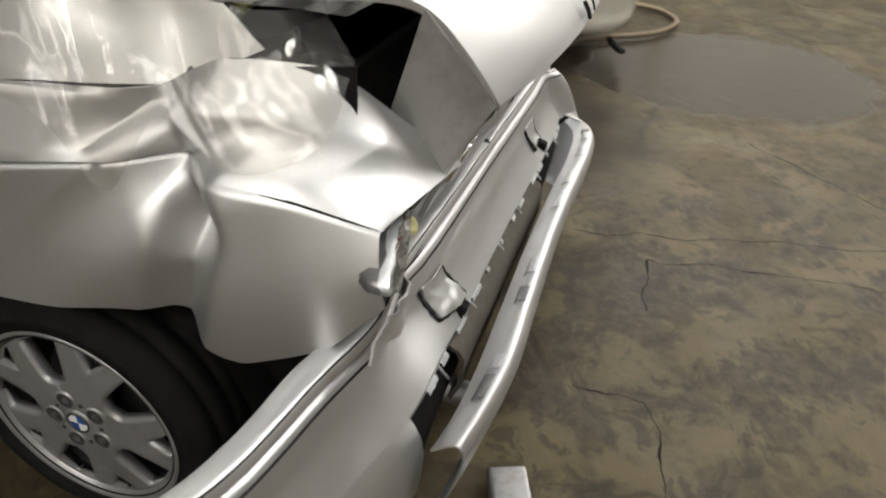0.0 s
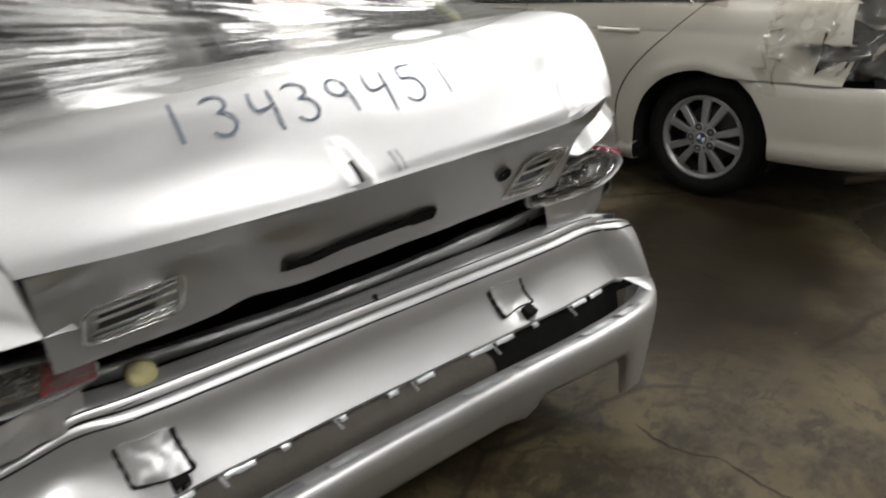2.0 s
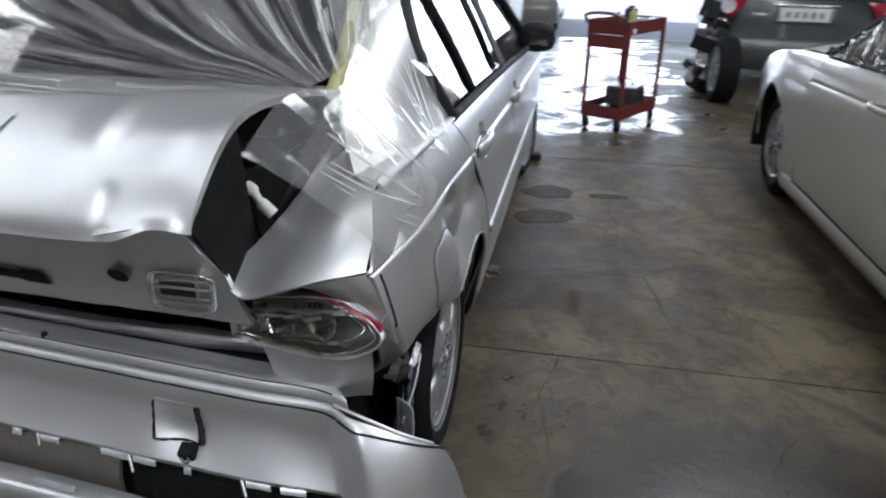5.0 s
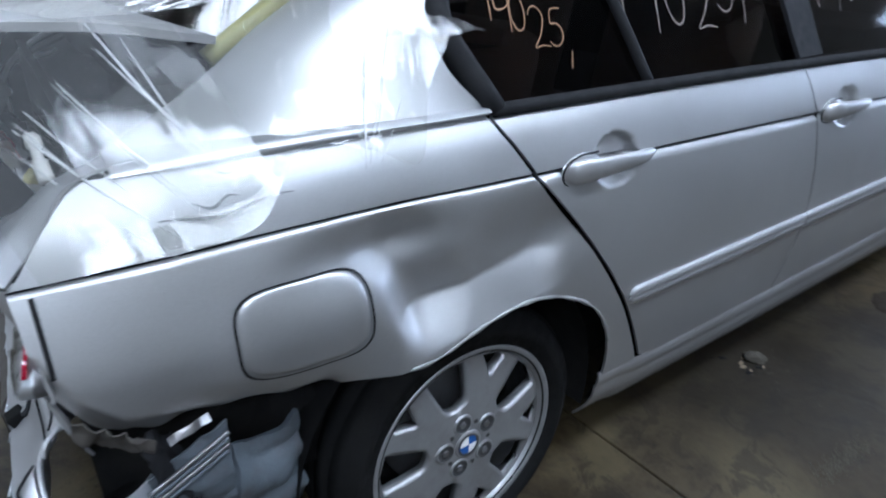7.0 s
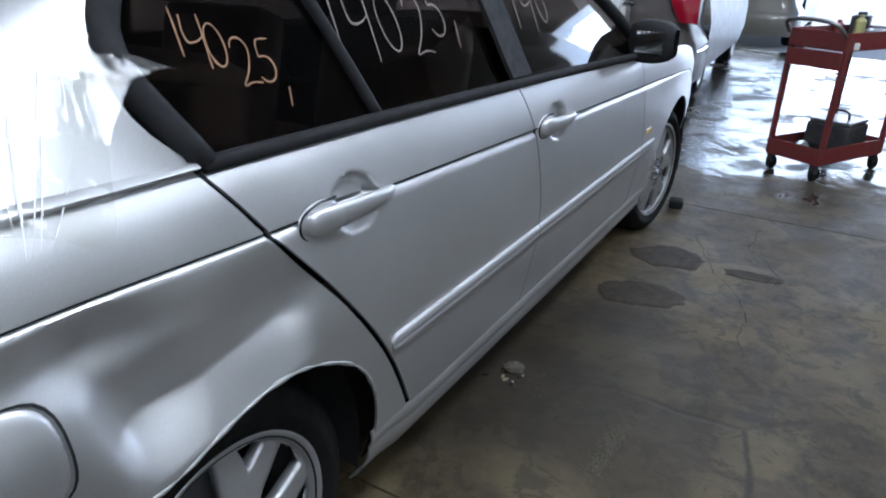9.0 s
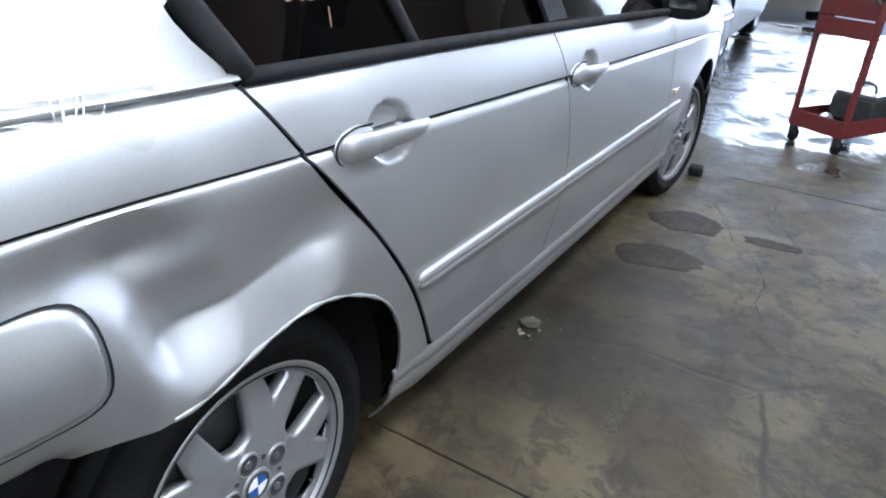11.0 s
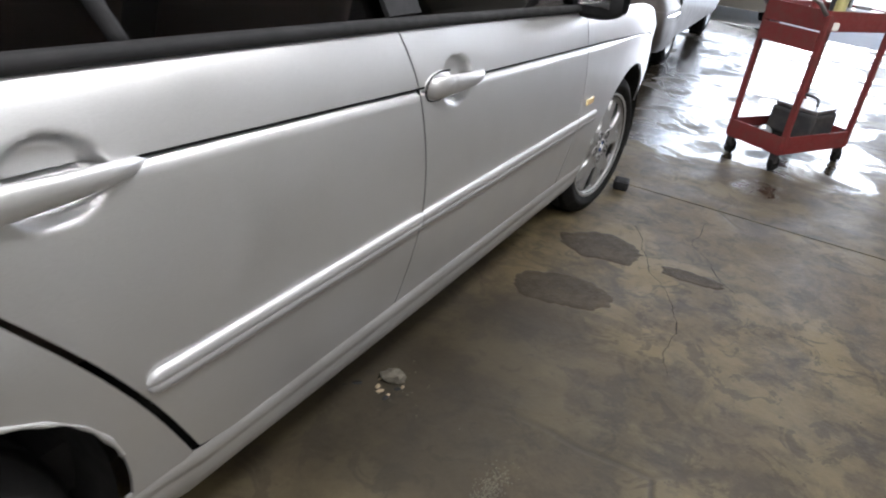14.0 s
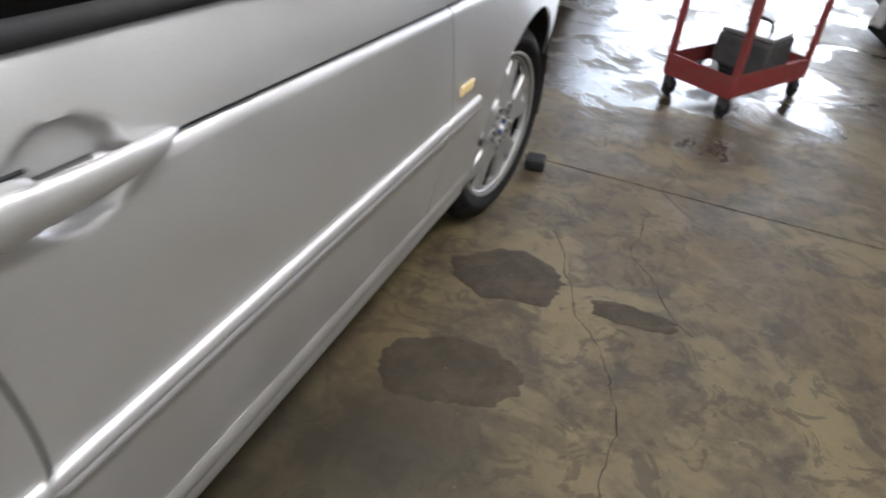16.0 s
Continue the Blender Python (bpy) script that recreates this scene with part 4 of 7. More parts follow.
# ---- glasshouse ----
ROOF = [(-0.02, 1.14), (0.02, 1.215), (0.12, 1.283), (0.35, 1.338), (0.75, 1.372), (1.1, 1.368), (1.4, 1.325), (1.65, 1.22), (1.88, 1.09), (2.1, 0.95)]


def belt(y):
    return 0.98 - 0.02 * y - 0.006 * y * y


for s in (1, -1):
    top = smooth_curve(ROOF)
    n = 60
    lows = smooth_curve([(0.055, 0.975), (0.3, 0.968), (0.9, 0.95), (1.5, 0.93), (2.09, 0.908)])
    rows = []
    for j in range(9):
        v = j / 8
        rows.append([(s * (side_x(p[0], p[1]) - 0.014), p[0], p[1]) for p in ((1 - v) * lows(i / n) + v * top(i / n) for i in range(n + 1))])
    sheet("side_glass", rows if s > 0 else [r[::-1] for r in rows], TINTED, car, 0.004, "dark tinted side windows")
    edge = [(0.05, 0.982)] + ROOF
    tube("window_frame", [(s * (side_x(y, z) - 0.004), y, z) for y, z in edge], 0.023, TRIM, car, "black window surround", steps=60)
    tube("waist_seal", [(s * (side_x(y, belt(y)) + 0.001), y, belt(y) + 0.006) for y in np.linspace(0.04, 2.1, 12)], 0.013, TRIM, car, "black window surround", steps=40)
    rows = []
    for w in (-0.055, 0.0, 0.055):
        rows.append([(s * (side_x(1.05, z) + 0.001), 1.05 + w - 0.18 * (z - 0.96), z) for z in np.linspace(0.97, 1.37, 9)])
    sheet("pillar_cover", rows if s > 0 else rows[::-1], TRIM, car, 0.01, "black door pillar")
    tube("division_bar", [(s * (side_x(0.42, z) - 0.006), 0.455 - 0.36 * (z - 0.98), z) for z in (0.98, 1.08, 1.18, 1.335)], 0.011, TRIM, car)

roof_rows = []
for y, z, w in ((0.2, 1.352, 0.55), (0.28, 1.375, 0.57), (0.5, 1.398, 0.6), (0.8, 1.41, 0.615), (1.1, 1.406, 0.61), (1.3, 1.39, 0.59), (1.42, 1.365, 0.575)):
    roof_rows.append(smooth_curve([(-w - 0.03, y, z - 0.055), (-w, y, z - 0.025), (-0.3, y, z - 0.003), (0, y, z), (0.3, y, z - 0.003), (w, y, z - 0.025), (w + 0.03, y, z - 0.055)]))
sheet("roof", loft(roof_rows, 30, 24), SILVER, car, 0.01)
sheet("windscreen", coons(smooth_curve([(-0.68, 2.05, 0.96), (0, 2.25, 0.95), (0.68, 2.05, 0.96)]), smooth_curve([(-0.57, 1.42, 1.33), (0, 1.44, 1.362), (0.57, 1.42, 1.33)]), smooth_curve([(-0.68, 2.05, 0.96), (-0.57, 1.42, 1.33)]), smooth_curve([(0.68, 2.05, 0.96), (0.57, 1.42, 1.33)]), 16, 8), TINTED, car, 0.005)
rear_glass = coons(smooth_curve([(-0.6, -0.32, 1.1), (0, -0.42, 1.115), (0.6, -0.32, 1.1)]), smooth_curve([(-0.52, 0.2, 1.33), (0, 0.19, 1.35), (0.52, 0.2, 1.33)]), smooth_curve([(-0.6, -0.32, 1.1), (-0.57, -0.06, 1.24), (-0.52, 0.2, 1.33)]), smooth_curve([(0.6, -0.32, 1.1), (0.57, -0.06, 1.24), (0.52, 0.2, 1.33)]), 20, 12)
sheet("rear_window", rear_glass, TINTED, car, 0.005, "dark rear window under plastic")
for s in (1, -1):
    tube("rear_window_seal", [(s * 0.615, -0.36, 1.085), (s * 0.605, -0.25, 1.15), (s * 0.57, -0.04, 1.255), (s * 0.535, 0.2, 1.345)], 0.016, TAPE, car, "yellowed sealant strip of the rear window")
tube("rear_window_seal", [(-0.615, -0.34, 1.09), (0, -0.44, 1.105), (0.615, -0.34, 1.09)], 0.014, TRIM, car)

# roof pillars behind the doors
for s in (1, -1):
    front = smooth_curve([(0.03, 0.988), (-0.03, 1.06), (-0.045, 1.14), (0.0, 1.225), (0.1, 1.295), (0.3, 1.35)])
    f3 = lambda v: np.array([s * (side_x(*front(v)) + 0.002), *front(v)])
    foot = (0.73, -0.55, 1.005) if s > 0 else (-0.655, -0.4, 1.035)
    back = smooth_curve([foot, (s * 0.66, -0.4, 1.06), (s * 0.615, -0.25, 1.145), (s * 0.58, -0.04, 1.25), (s * 0.545, 0.2, 1.345)] if s > 0 else [foot, (-0.63, -0.3, 1.115), (-0.58, -0.04, 1.25), (-0.545, 0.2, 1.345)])
    low3 = smooth_curve([foot, (0.77, -0.35, 1.0), (0.79, -0.15, 0.994), f3(0)] if s > 0 else [foot, (-0.69, -0.28, 0.985), (-0.745, -0.19, 0.99), (-0.785, -0.08, 0.998), f3(0)])
    up3 = smooth_curve([back(1), (s * 0.585, 0.26, 1.355), f3(1)])
    g = coons(low3, up3, back, f3, 24, 18)
    sheet("roof_pillar", g if s < 0 else g[:, ::-1], SILVER, car, 0.006, offset=1.0)
    # the shoulder between waist and pillar foot
    if s > 0:
        sh = [[tuple((1 - v) * np.array([side_x(y, 0.985), y, 0.985]) + v * np.array(low3(u)) + np.array([0.012 * math.sin(math.pi * v), 0, 0])) for u, y in ((u, -0.55 + 0.58 * u) for u in np.linspace(0, 1, 16))] for v in np.linspace(0, 1, 5)]
        sheet("shoulder", [r[::-1] for r in sh], SILVER, car, 0.004)

# rear lamp shelf and gutter side, right
def crush(g, amp, scale, seed=0.0, keep=0.0):
    g = np.array(g)
    du, dv = np.gradient(g, axis=1), np.gradient(g, axis=0)
    nrm = np.cross(du, dv)
    nrm /= np.linalg.norm(nrm, axis=2, keepdims=True) + 1e-9
    nv, nu = g.shape[:2]
    for j in range(nv):
        for i in range(nu):
            f = 1.0
            if keep:
                f = min(1, min(i, nu - 1 - i) / (keep * nu + 1e-6), min(j, nv - 1 - j) / (keep * nv + 1e-6))
            g[j, i] += nrm[j, i] * amp * f * fold(g[j, i], scale, seed)
    return g


corner_r = coons(
    smooth_curve([(0.535, -0.722, 0.86), (0.58, -0.745, 0.838), (0.65, -0.755, 0.86), (0.725, -0.735, 0.88), (0.79, -0.69, 0.882)]),
    smooth_curve([(0.665, -0.42, 1.012), (0.72, -0.42, 1.012), (0.765, -0.42, 1.0)]),
    smooth_curve([(0.535, -0.722, 0.86), (0.58, -0.628, 0.908), (0.612, -0.568, 0.95), (0.637, -0.5, 0.987), (0.665, -0.42, 1.012)]),
    smooth_curve([(0.79, -0.69, 0.882), (0.79, -0.645, 0.93), (0.778, -0.6, 0.984), (0.765, -0.42, 1.0)]), 40, 30)
sheet("tail_corner", crush(corner_r, 0.0015, 8, 3), SILVER, car, 0.004, "buckled silver corner folded over the lamp")

surround = coons(smooth_curve([(0.69, -0.735, 0.868), (0.74, -0.72, 0.878), (0.79, -0.685, 0.876)]), smooth_curve([(0.7, -0.65, 0.815), (0.77, -0.66, 0.785), (0.84, -0.676, 0.74)]), straight_curve([(0.69, -0.735, 0.868), (0.7, -0.65, 0.815)]), straight_curve([(0.79, -0.685, 0.876), (0.825, -0.68, 0.81), (0.84, -0.676, 0.74)]), 16, 10)
sheet("lamp_surround", crush(surround, 0.002, 14, 6), SILVER, car, 0.004)
ahead = set(car.children)

# rear quarter, left: folded in ahead of the tail
G_L = [(-0.852, 0.1, 0.876), (-0.82, -0.05, 0.885), (-0.785, -0.2, 0.892), (-0.735, -0.32, 0.89), (-0.762, -0.4, 0.885), (-0.74, -0.52, 0.855), (-0.709, -0.633, 0.812)]
B_L = [(-0.845, 0.475, 0.335), (-0.84, 0.345, 0.3), (-0.845, 0.33, 0.42), (-0.845, 0.24, 0.57), (-0.84, 0.08, 0.635), (-0.835, -0.1, 0.64), (-0.79, -0.27, 0.64), (-0.785, -0.33, 0.6), (-0.785, -0.42, 0.57), (-0.77, -0.56, 0.62), (-0.735, -0.65, 0.7)]
T_L = [(-0.8, 0.02, 0.988), (-0.79, -0.08, 0.998), (-0.755, -0.19, 0.985), (-0.7, -0.26, 0.96), (-0.725, -0.34, 0.965), (-0.675, -0.48, 0.955), (-0.6, -0.6, 0.9), (-0.487, -0.686, 0.828)]
U_L = [(-0.795, 0.02, 0.992), (-0.785, -0.08, 1.001), (-0.745, -0.19, 0.992), (-0.69, -0.27, 0.985), (-0.66, -0.38, 1.03), (-0.6, -0.52, 1.012), (-0.54, -0.61, 0.92), (-0.475, -0.69, 0.828)]
def buckled(points):
    """Between a smooth curve and a broken line: creased sheet metal."""
    soft, hard = smooth_curve(points), straight_curve(points)
    return lambda u: 0.4 * soft(u) + 0.6 * hard(u)


g_l, b_l, t_l, u_l = (buckled(c) for c in (G_L, B_L, T_L, U_L))
grid = []
for a, b, rows in ((b_l, g_l, list(np.linspace(0, 0.96, 20)) + [0.98, 0.99]), (g_l, t_l, [0.0, 0.025, 0.05] + list(np.linspace(0.12, 1, 10))), (t_l, u_l, np.linspace(0.1, 1, 9))):
    for v in rows:
        row = []
        for i in range(131):
            p = (1 - v) * a(i / 130) + v * b(i / 130)
            if a is b_l:
                p = p + np.array([-0.012 * math.sin(math.pi * min(v, 1)), 0, 0])
            p = p + np.array([0.045 * tent(p[1:], (-0.29, 0.94), (-0.35, 0.8), 0.075) + 0.045 * tent(p[1:], (-0.35, 0.8), (-0.3, 0.62), 0.065) - 0.014 * ridge(p[1:], (-0.42, 0.85), (-0.38, 0.6), 0.05), 0, 0])
            if (a is b_l and v > 0.985) or (a is g_l and v < 0.05):
                p = p + np.array([0.012, 0, 0])
            row.append(p)
        grid.append(row)
sheet("rear_quarter_panel", np.array(grid)[:, ::-1], SILVER, car, 0.005, "crumpled silver rear wing folded inward")
# dark tube again, drawn as the shade in the left wing's crease
tube("swage_line", [g_l(k / 24) + np.array([(0.008 if g_l(k / 24)[1] > -0.38 else 0.002) + 0.045 * tent(g_l(k / 24)[1:], (-0.29, 0.94), (-0.35, 0.8), 0.075), 0, 0]) for k in range(25)], 0.0032, TRIM, car, "dark line standing for shade in the waist crease", n=6, steps=80)
# ---- boot lid ----
LIP = smooth_curve([(-0.535, -0.765, 0.965), (-0.3, -0.805, 0.968), (-0.017, -0.83, 0.972), (0.25, -0.832, 0.975), (0.45, -0.824, 0.975), (0.5, -0.822, 0.978), (0.545, -0.822, 0.993), (0.59, -0.819, 1.006), (0.637, -0.796, 0.993)])


lid_curves = [
    smooth_curve([(-0.6, -0.3, 1.1), (-0.3, -0.36, 1.125), (0, -0.38, 1.13), (0.35, -0.36, 1.13), (0.68, -0.3, 1.12)]),
    smooth_curve([(-0.59, -0.5, 1.12), (-0.3, -0.52, 1.15), (0, -0.52, 1.155), (0.35, -0.51, 1.16), (0.685, -0.495, 1.153)]),
    smooth_curve([(-0.565, -0.655, 1.107), (-0.3, -0.655, 1.122), (0, -0.655, 1.125), (0.35, -0.665, 1.13), (0.665, -0.685, 1.143)]),
    smooth_curve([(-0.55, -0.715, 1.045), (-0.3, -0.735, 1.068), (0, -0.745, 1.07), (0.35, -0.752, 1.075), (0.65, -0.752, 1.08)]),
    smooth_curve([(-0.54, -0.755, 0.985), (-0.3, -0.79, 1.0), (0, -0.81, 1.005), (0.35, -0.812, 1.01), (0.64, -0.788, 1.022)]),
    LIP,
]
lid = new("boot_lid")
lid.parent = car
lid["label"] = "buckled silver boot lid with marker figures"
NU, NV = 130, 60
top = loft(lid_curves, NU, NV)
for j in range(top.shape[0]):
    for i in range(top.shape[1]):
        x, y, z = top[j, i]
        top[j, i, 2] -= 0.008 * tent((x, y), (0.39, -0.5), (0.43, -0.72), 0.06)
        top[j, i, 2] += 0.006 * tent((x, y), (0.43, -0.73), (0.6, -0.71), 0.05)
        top[j, i, 2] -= 0.005 * tent((x, y), (0.53, -0.8), (0.62, -0.66), 0.05)
        top[j, i, 2] -= 0.012 * math.exp(-(((x + 0.32) / 0.14) ** 2 + ((y + 0.7) / 0.07) ** 2))
        top[j, i, 1] += 0.012 * ridge((x, z), (-0.02, 0.96), (-0.04, 1.03), 0.012)
        top[j, i, 1] += 0.005 * tent((x, z), (0.492, 0.96), (0.49, 1.04), 0.02)
        top[j, i, 2] += 0.0015 * noise.noise(Vector((x * 3, y * 3, 2)))
sheet("outer_skin", top, SILVER, lid, 0.012, offset=1.0)


def lid_face(x, v):
    """The lid's rear face below the lip: v from 0 (lip) to 1 (lower edge)."""
    u = (x + 0.535) / 1.172
    top_p = LIP(u)
    rows = smooth_curve([(top_p[1] + 0.004, top_p[2] - 0.004), (-0.765, 0.945), (-0.717, 0.895), (-0.688, 0.84), (-0.66, 0.785), (-0.64, 0.738 + 0.01 * u)])
    y, z = rows(v)
    y += 0.02 * ridge((x, v), (-0.28, 0.4), (-0.18, 1.0), 0.05) - 0.012 * ridge((x, v), (-0.12, 0.5), (-0.05, 0.95), 0.05)
    return np.array([x, y, z])


face = [[lid_face(x, v) for x in np.linspace(-0.525, 0.625, 90)] for v in np.linspace(0, 1, 26)]
sheet("rear_face", crush(face, 0.002, 7, 7), SILVER, lid, 0.01, "crumpled silver rear face of the boot lid", offset=1.0)
side_l = coons(straight_curve([(-0.535, -0.76, 0.965), (-0.515, -0.62, 0.75)]), straight_curve([(-0.565, -0.655, 1.107), (-0.5, -0.55, 0.85)]), straight_curve([(-0.535, -0.76, 0.965), (-0.565, -0.655, 1.107)]), straight_curve([(-0.515, -0.62, 0.75), (-0.5, -0.55, 0.85)]), 8, 8)
sheet("lid_edge", side_l, PRIMER, lid, 0.004)
side_r = coons(straight_curve([(0.637, -0.795, 1.0), (0.615, -0.62, 0.77)]), straight_curve([(0.665, -0.685, 1.14), (0.6, -0.55, 0.87)]), straight_curve([(0.637, -0.795, 1.0), (0.665, -0.685, 1.14)]), straight_curve([(0.615, -0.62, 0.77), (0.6, -0.55, 0.87)]), 8, 8)
# right edge coloured dark, as the shade of the gap beside the lid
sheet("lid_edge", side_r, DARK, lid, 0.004)


def on_lid_face(x, v, out=0.0):
    p = lid_face(x, v)
    return (p[0], p[1] - out, p[2] + 0.15 * out)


def reverse_lamp(x0, x1, va, vb, slant):
    """A clear lamp let into the lid's rear face: a chromed rim round a dark, ribbed bowl."""
    holder = new("reverse_lamp")
    holder.parent = lid
    holder["label"] = "scratched clear reversing lamp"
    vm = (va + vb) / 2

    def at(a, b, out):
        v = vm + (vb - va) / 2 * b
        return on_lid_face((x0 + x1) / 2 + (x1 - x0) / 2 * a - slant * (v - vm), v, out)

    rings = []
    for q, out in ((1.06, 0.0), (1.05, 0.006), (0.98, 0.008), (0.92, 0.006), (0.89, 0.001), (0.84, -0.004), (0.1, -0.004)):
        ring = []
        for k in range(48):
            c, d = math.cos(2 * math.pi * k / 48), math.sin(2 * math.pi * k / 48)
            sq = (abs(c) ** 6 + abs(d) ** 6) ** (-1 / 6)
            ring.append(at(q * sq * c, q * sq * d, out))
        rings.append(ring)
    put("frame", grid_mesh("frame", np.array(rings[:5]), True), CHROME, holder, "chromed lamp rim")
    put("bowl", grid_mesh("bowl", np.array(rings[4:]), True), STEEL, holder)
    sheet("bulb_window", [[at(a, b, 0.0005) for a in np.linspace(-0.72, 0.42, 6)] for b in np.linspace(-0.55, 0.25, 4)], DARK, holder)
    for b, r, mat in ((-0.62, 0.0022, ALU), (-0.22, 0.003, DRUM), (0.32, 0.0025, ALU), (0.5, 0.002, CHROME), (0.66, 0.002, ALU), (0.8, 0.002, CHROME)):
        tube("rib", [at(-0.82, b, 0.003), at(0.0, b - 0.04, 0.005), at(0.84, b - 0.05, 0.003)], r, mat, holder)
    tube("rib", [at(0.5, -0.85, 0.003), at(0.5, 0.3, 0.004)], 0.0026, ALU, holder)
    sheet("lens", [[at(a, b, 0.009) for a in np.linspace(-0.93, 0.93, 7)] for b in np.linspace(-0.93, 0.93, 6)], CLEAR, holder)


reverse_lamp(0.452, 0.582, 0.52, 0.9, 0.11)
reverse_lamp(-0.47, -0.31, 0.5, 0.84, 0.04)
plate_shelf = [[on_lid_face(x, 0.755 + (v - 0.755) * (1.6 if x > 0.17 else 1.0 if x > -0.1 else 1.3), o) for x in np.linspace(-0.13, 0.22, 24)] for v, o in ((0.715, 0.0), (0.725, 0.012), (0.755, 0.015), (0.785, 0.01), (0.795, 0.0))]
sheet("plate_lamp_strip", plate_shelf, DARK, lid, 0.0, "black number plate lamp strip")
put("lock", grid_mesh("lock", np.array([[on_lid_face(0.404 + 0.016 * q * math.cos(a), 0.6 + 0.05 * q * math.sin(a), o) for a in np.linspace(0, 2 * math.pi, 20, endpoint=False)] for q, o in ((1.25, 0.006), (1.1, 0.01), (0.9, 0.006), (0.7, 0.004), (0.1, 0.004))]), True), TRIM, lid, "black lock barrel")


def on_lid(x, y, over=0.0016):
    """A point just over the lid's rounded back."""
    i = int(np.argmin(np.abs(top[NV // 2, :, 0] - x)))
    column = top[::-1, i]
    return (x, y, float(np.interp(y, column[:, 1], column[:, 2])) + over)


figures("marker_lettering", [(ch, -0.262 + 0.0705 * k, -0.716 - 0.0075 * k + 0.0003 * k * k, 0.078) for k, ch in enumerate("13439451")], on_lid, 0.0065, MARKER, lid, "lot figures in blue-grey marker", 0.06, 3)
for x0, w in ((-0.03, 0.011), (0.045, 0.004), (0.058, 0.003)):
    tube("scratch", [(x0, -0.836, 0.985), (x0 - 0.004, -0.832, 1.0), (x0 - 0.012, -0.822, 1.02)], w * 0.4, TRIM, lid)

# boot interior and crushed rear panel
bm = bmesh.new()
box(bm, 1.1, 0.02, 0.3, pose(0, -0.5, 0.83))
box(bm, 1.3, 0.9, 0.02, pose(0, -0.15, 0.6))
part("boot_floor", bm, DARK, car)
for s in (1, -1):
    g = [[(s * (0.6 + 0.03 * fold((y, z, 1), 6)), y, z) for y in np.linspace(-0.56, 0.2, 10)] for z in np.linspace(0.6, 1.02, 8)]
    sheet("boot_lining", g, DARK, car, 0.004)
sheet("parcel_shelf", [[(x, y, 1.03 + 0.02 * fold((x, y, 0), 5)) for x in np.linspace(-0.6, 0.6, 8)] for y in np.linspace(-0.42, 0.3, 6)], DARK, car)
for k, x0 in enumerate((0.6, 0.63, 0.66)):
    tube("hinge_arm", [(x0, -0.3, 1.0), (x0 - 0.01, -0.42, 0.98 - 0.02 * k), (x0 - 0.02, -0.5, 0.9), (x0 - 0.02, -0.5, 0.8)], 0.012, (STEEL, TRIM, DRUM)[k], car)
    tube("hinge_arm", [(-x0 + 0.02, -0.3, 1.0), (-x0 + 0.03, -0.42, 0.99 - 0.03 * k), (-x0 + 0.06, -0.55, 0.9), (-x0 + 0.08, -0.58, 0.8)], 0.008, (STEEL, TRIM, STEEL)[k], car)
tube("hinge_cover", [(0.585, -0.556, 0.99), (0.603, -0.557, 0.985), (0.618, -0.557, 0.963), (0.642, -0.554, 0.938)], lambda u: 0.012 if abs(u - 0.5) > 0.12 else 0.008, DRUM, car, "white plastic hinge cover", steps=20)
panel = loft([
              smooth_curve([(-0.5, -0.52, 0.657), (-0.1, -0.55, 0.65), (0.4, -0.56, 0.655), (0.68, -0.57, 0.675)]),
              smooth_curve([(-0.5, -0.55, 0.665), (-0.1, -0.59, 0.655), (0.4, -0.6, 0.665), (0.7, -0.6, 0.68)]),
              smooth_curve([(-0.5, -0.54, 0.63), (0, -0.565, 0.62), (0.5, -0.58, 0.63), (0.72, -0.56, 0.63)])], 70, 18)
sheet("rear_panel", crush(panel + np.array([0, 0.03, -0.008]), 0.004, 6, 9), SILVER, car, 0.004, "crumpled silver rear panel under the boot lid")
under_r = coons(smooth_curve([(0.64, -0.6, 0.615), (0.78, -0.61, 0.6), (0.835, -0.59, 0.6)]), smooth_curve([(0.62, -0.61, 0.7), (0.75, -0.63, 0.69), (0.85, -0.62, 0.715)]), straight_curve([(0.64, -0.6, 0.615), (0.62, -0.61, 0.7)]), straight_curve([(0.835, -0.59, 0.6), (0.845, -0.605, 0.65), (0.85, -0.62, 0.715)]), 18, 10)
sheet("lamp_skirt", crush(under_r, 0.005, 14, 11), SILVER, car, 0.004)
under_l = coons(smooth_curve([(-0.83, -0.66, 0.665), (-0.7, -0.655, 0.635), (-0.5, -0.58, 0.6)]), smooth_curve([(-0.8, -0.67, 0.72), (-0.7, -0.665, 0.7), (-0.5, -0.575, 0.665)]), straight_curve([(-0.83, -0.66, 0.665), (-0.8, -0.67, 0.72)]), straight_curve([(-0.5, -0.58, 0.6), (-0.5, -0.575, 0.665)]), 20, 8)
sheet("lamp_skirt", crush(under_l, 0.012, 14, 13), SILVER, car, 0.004)


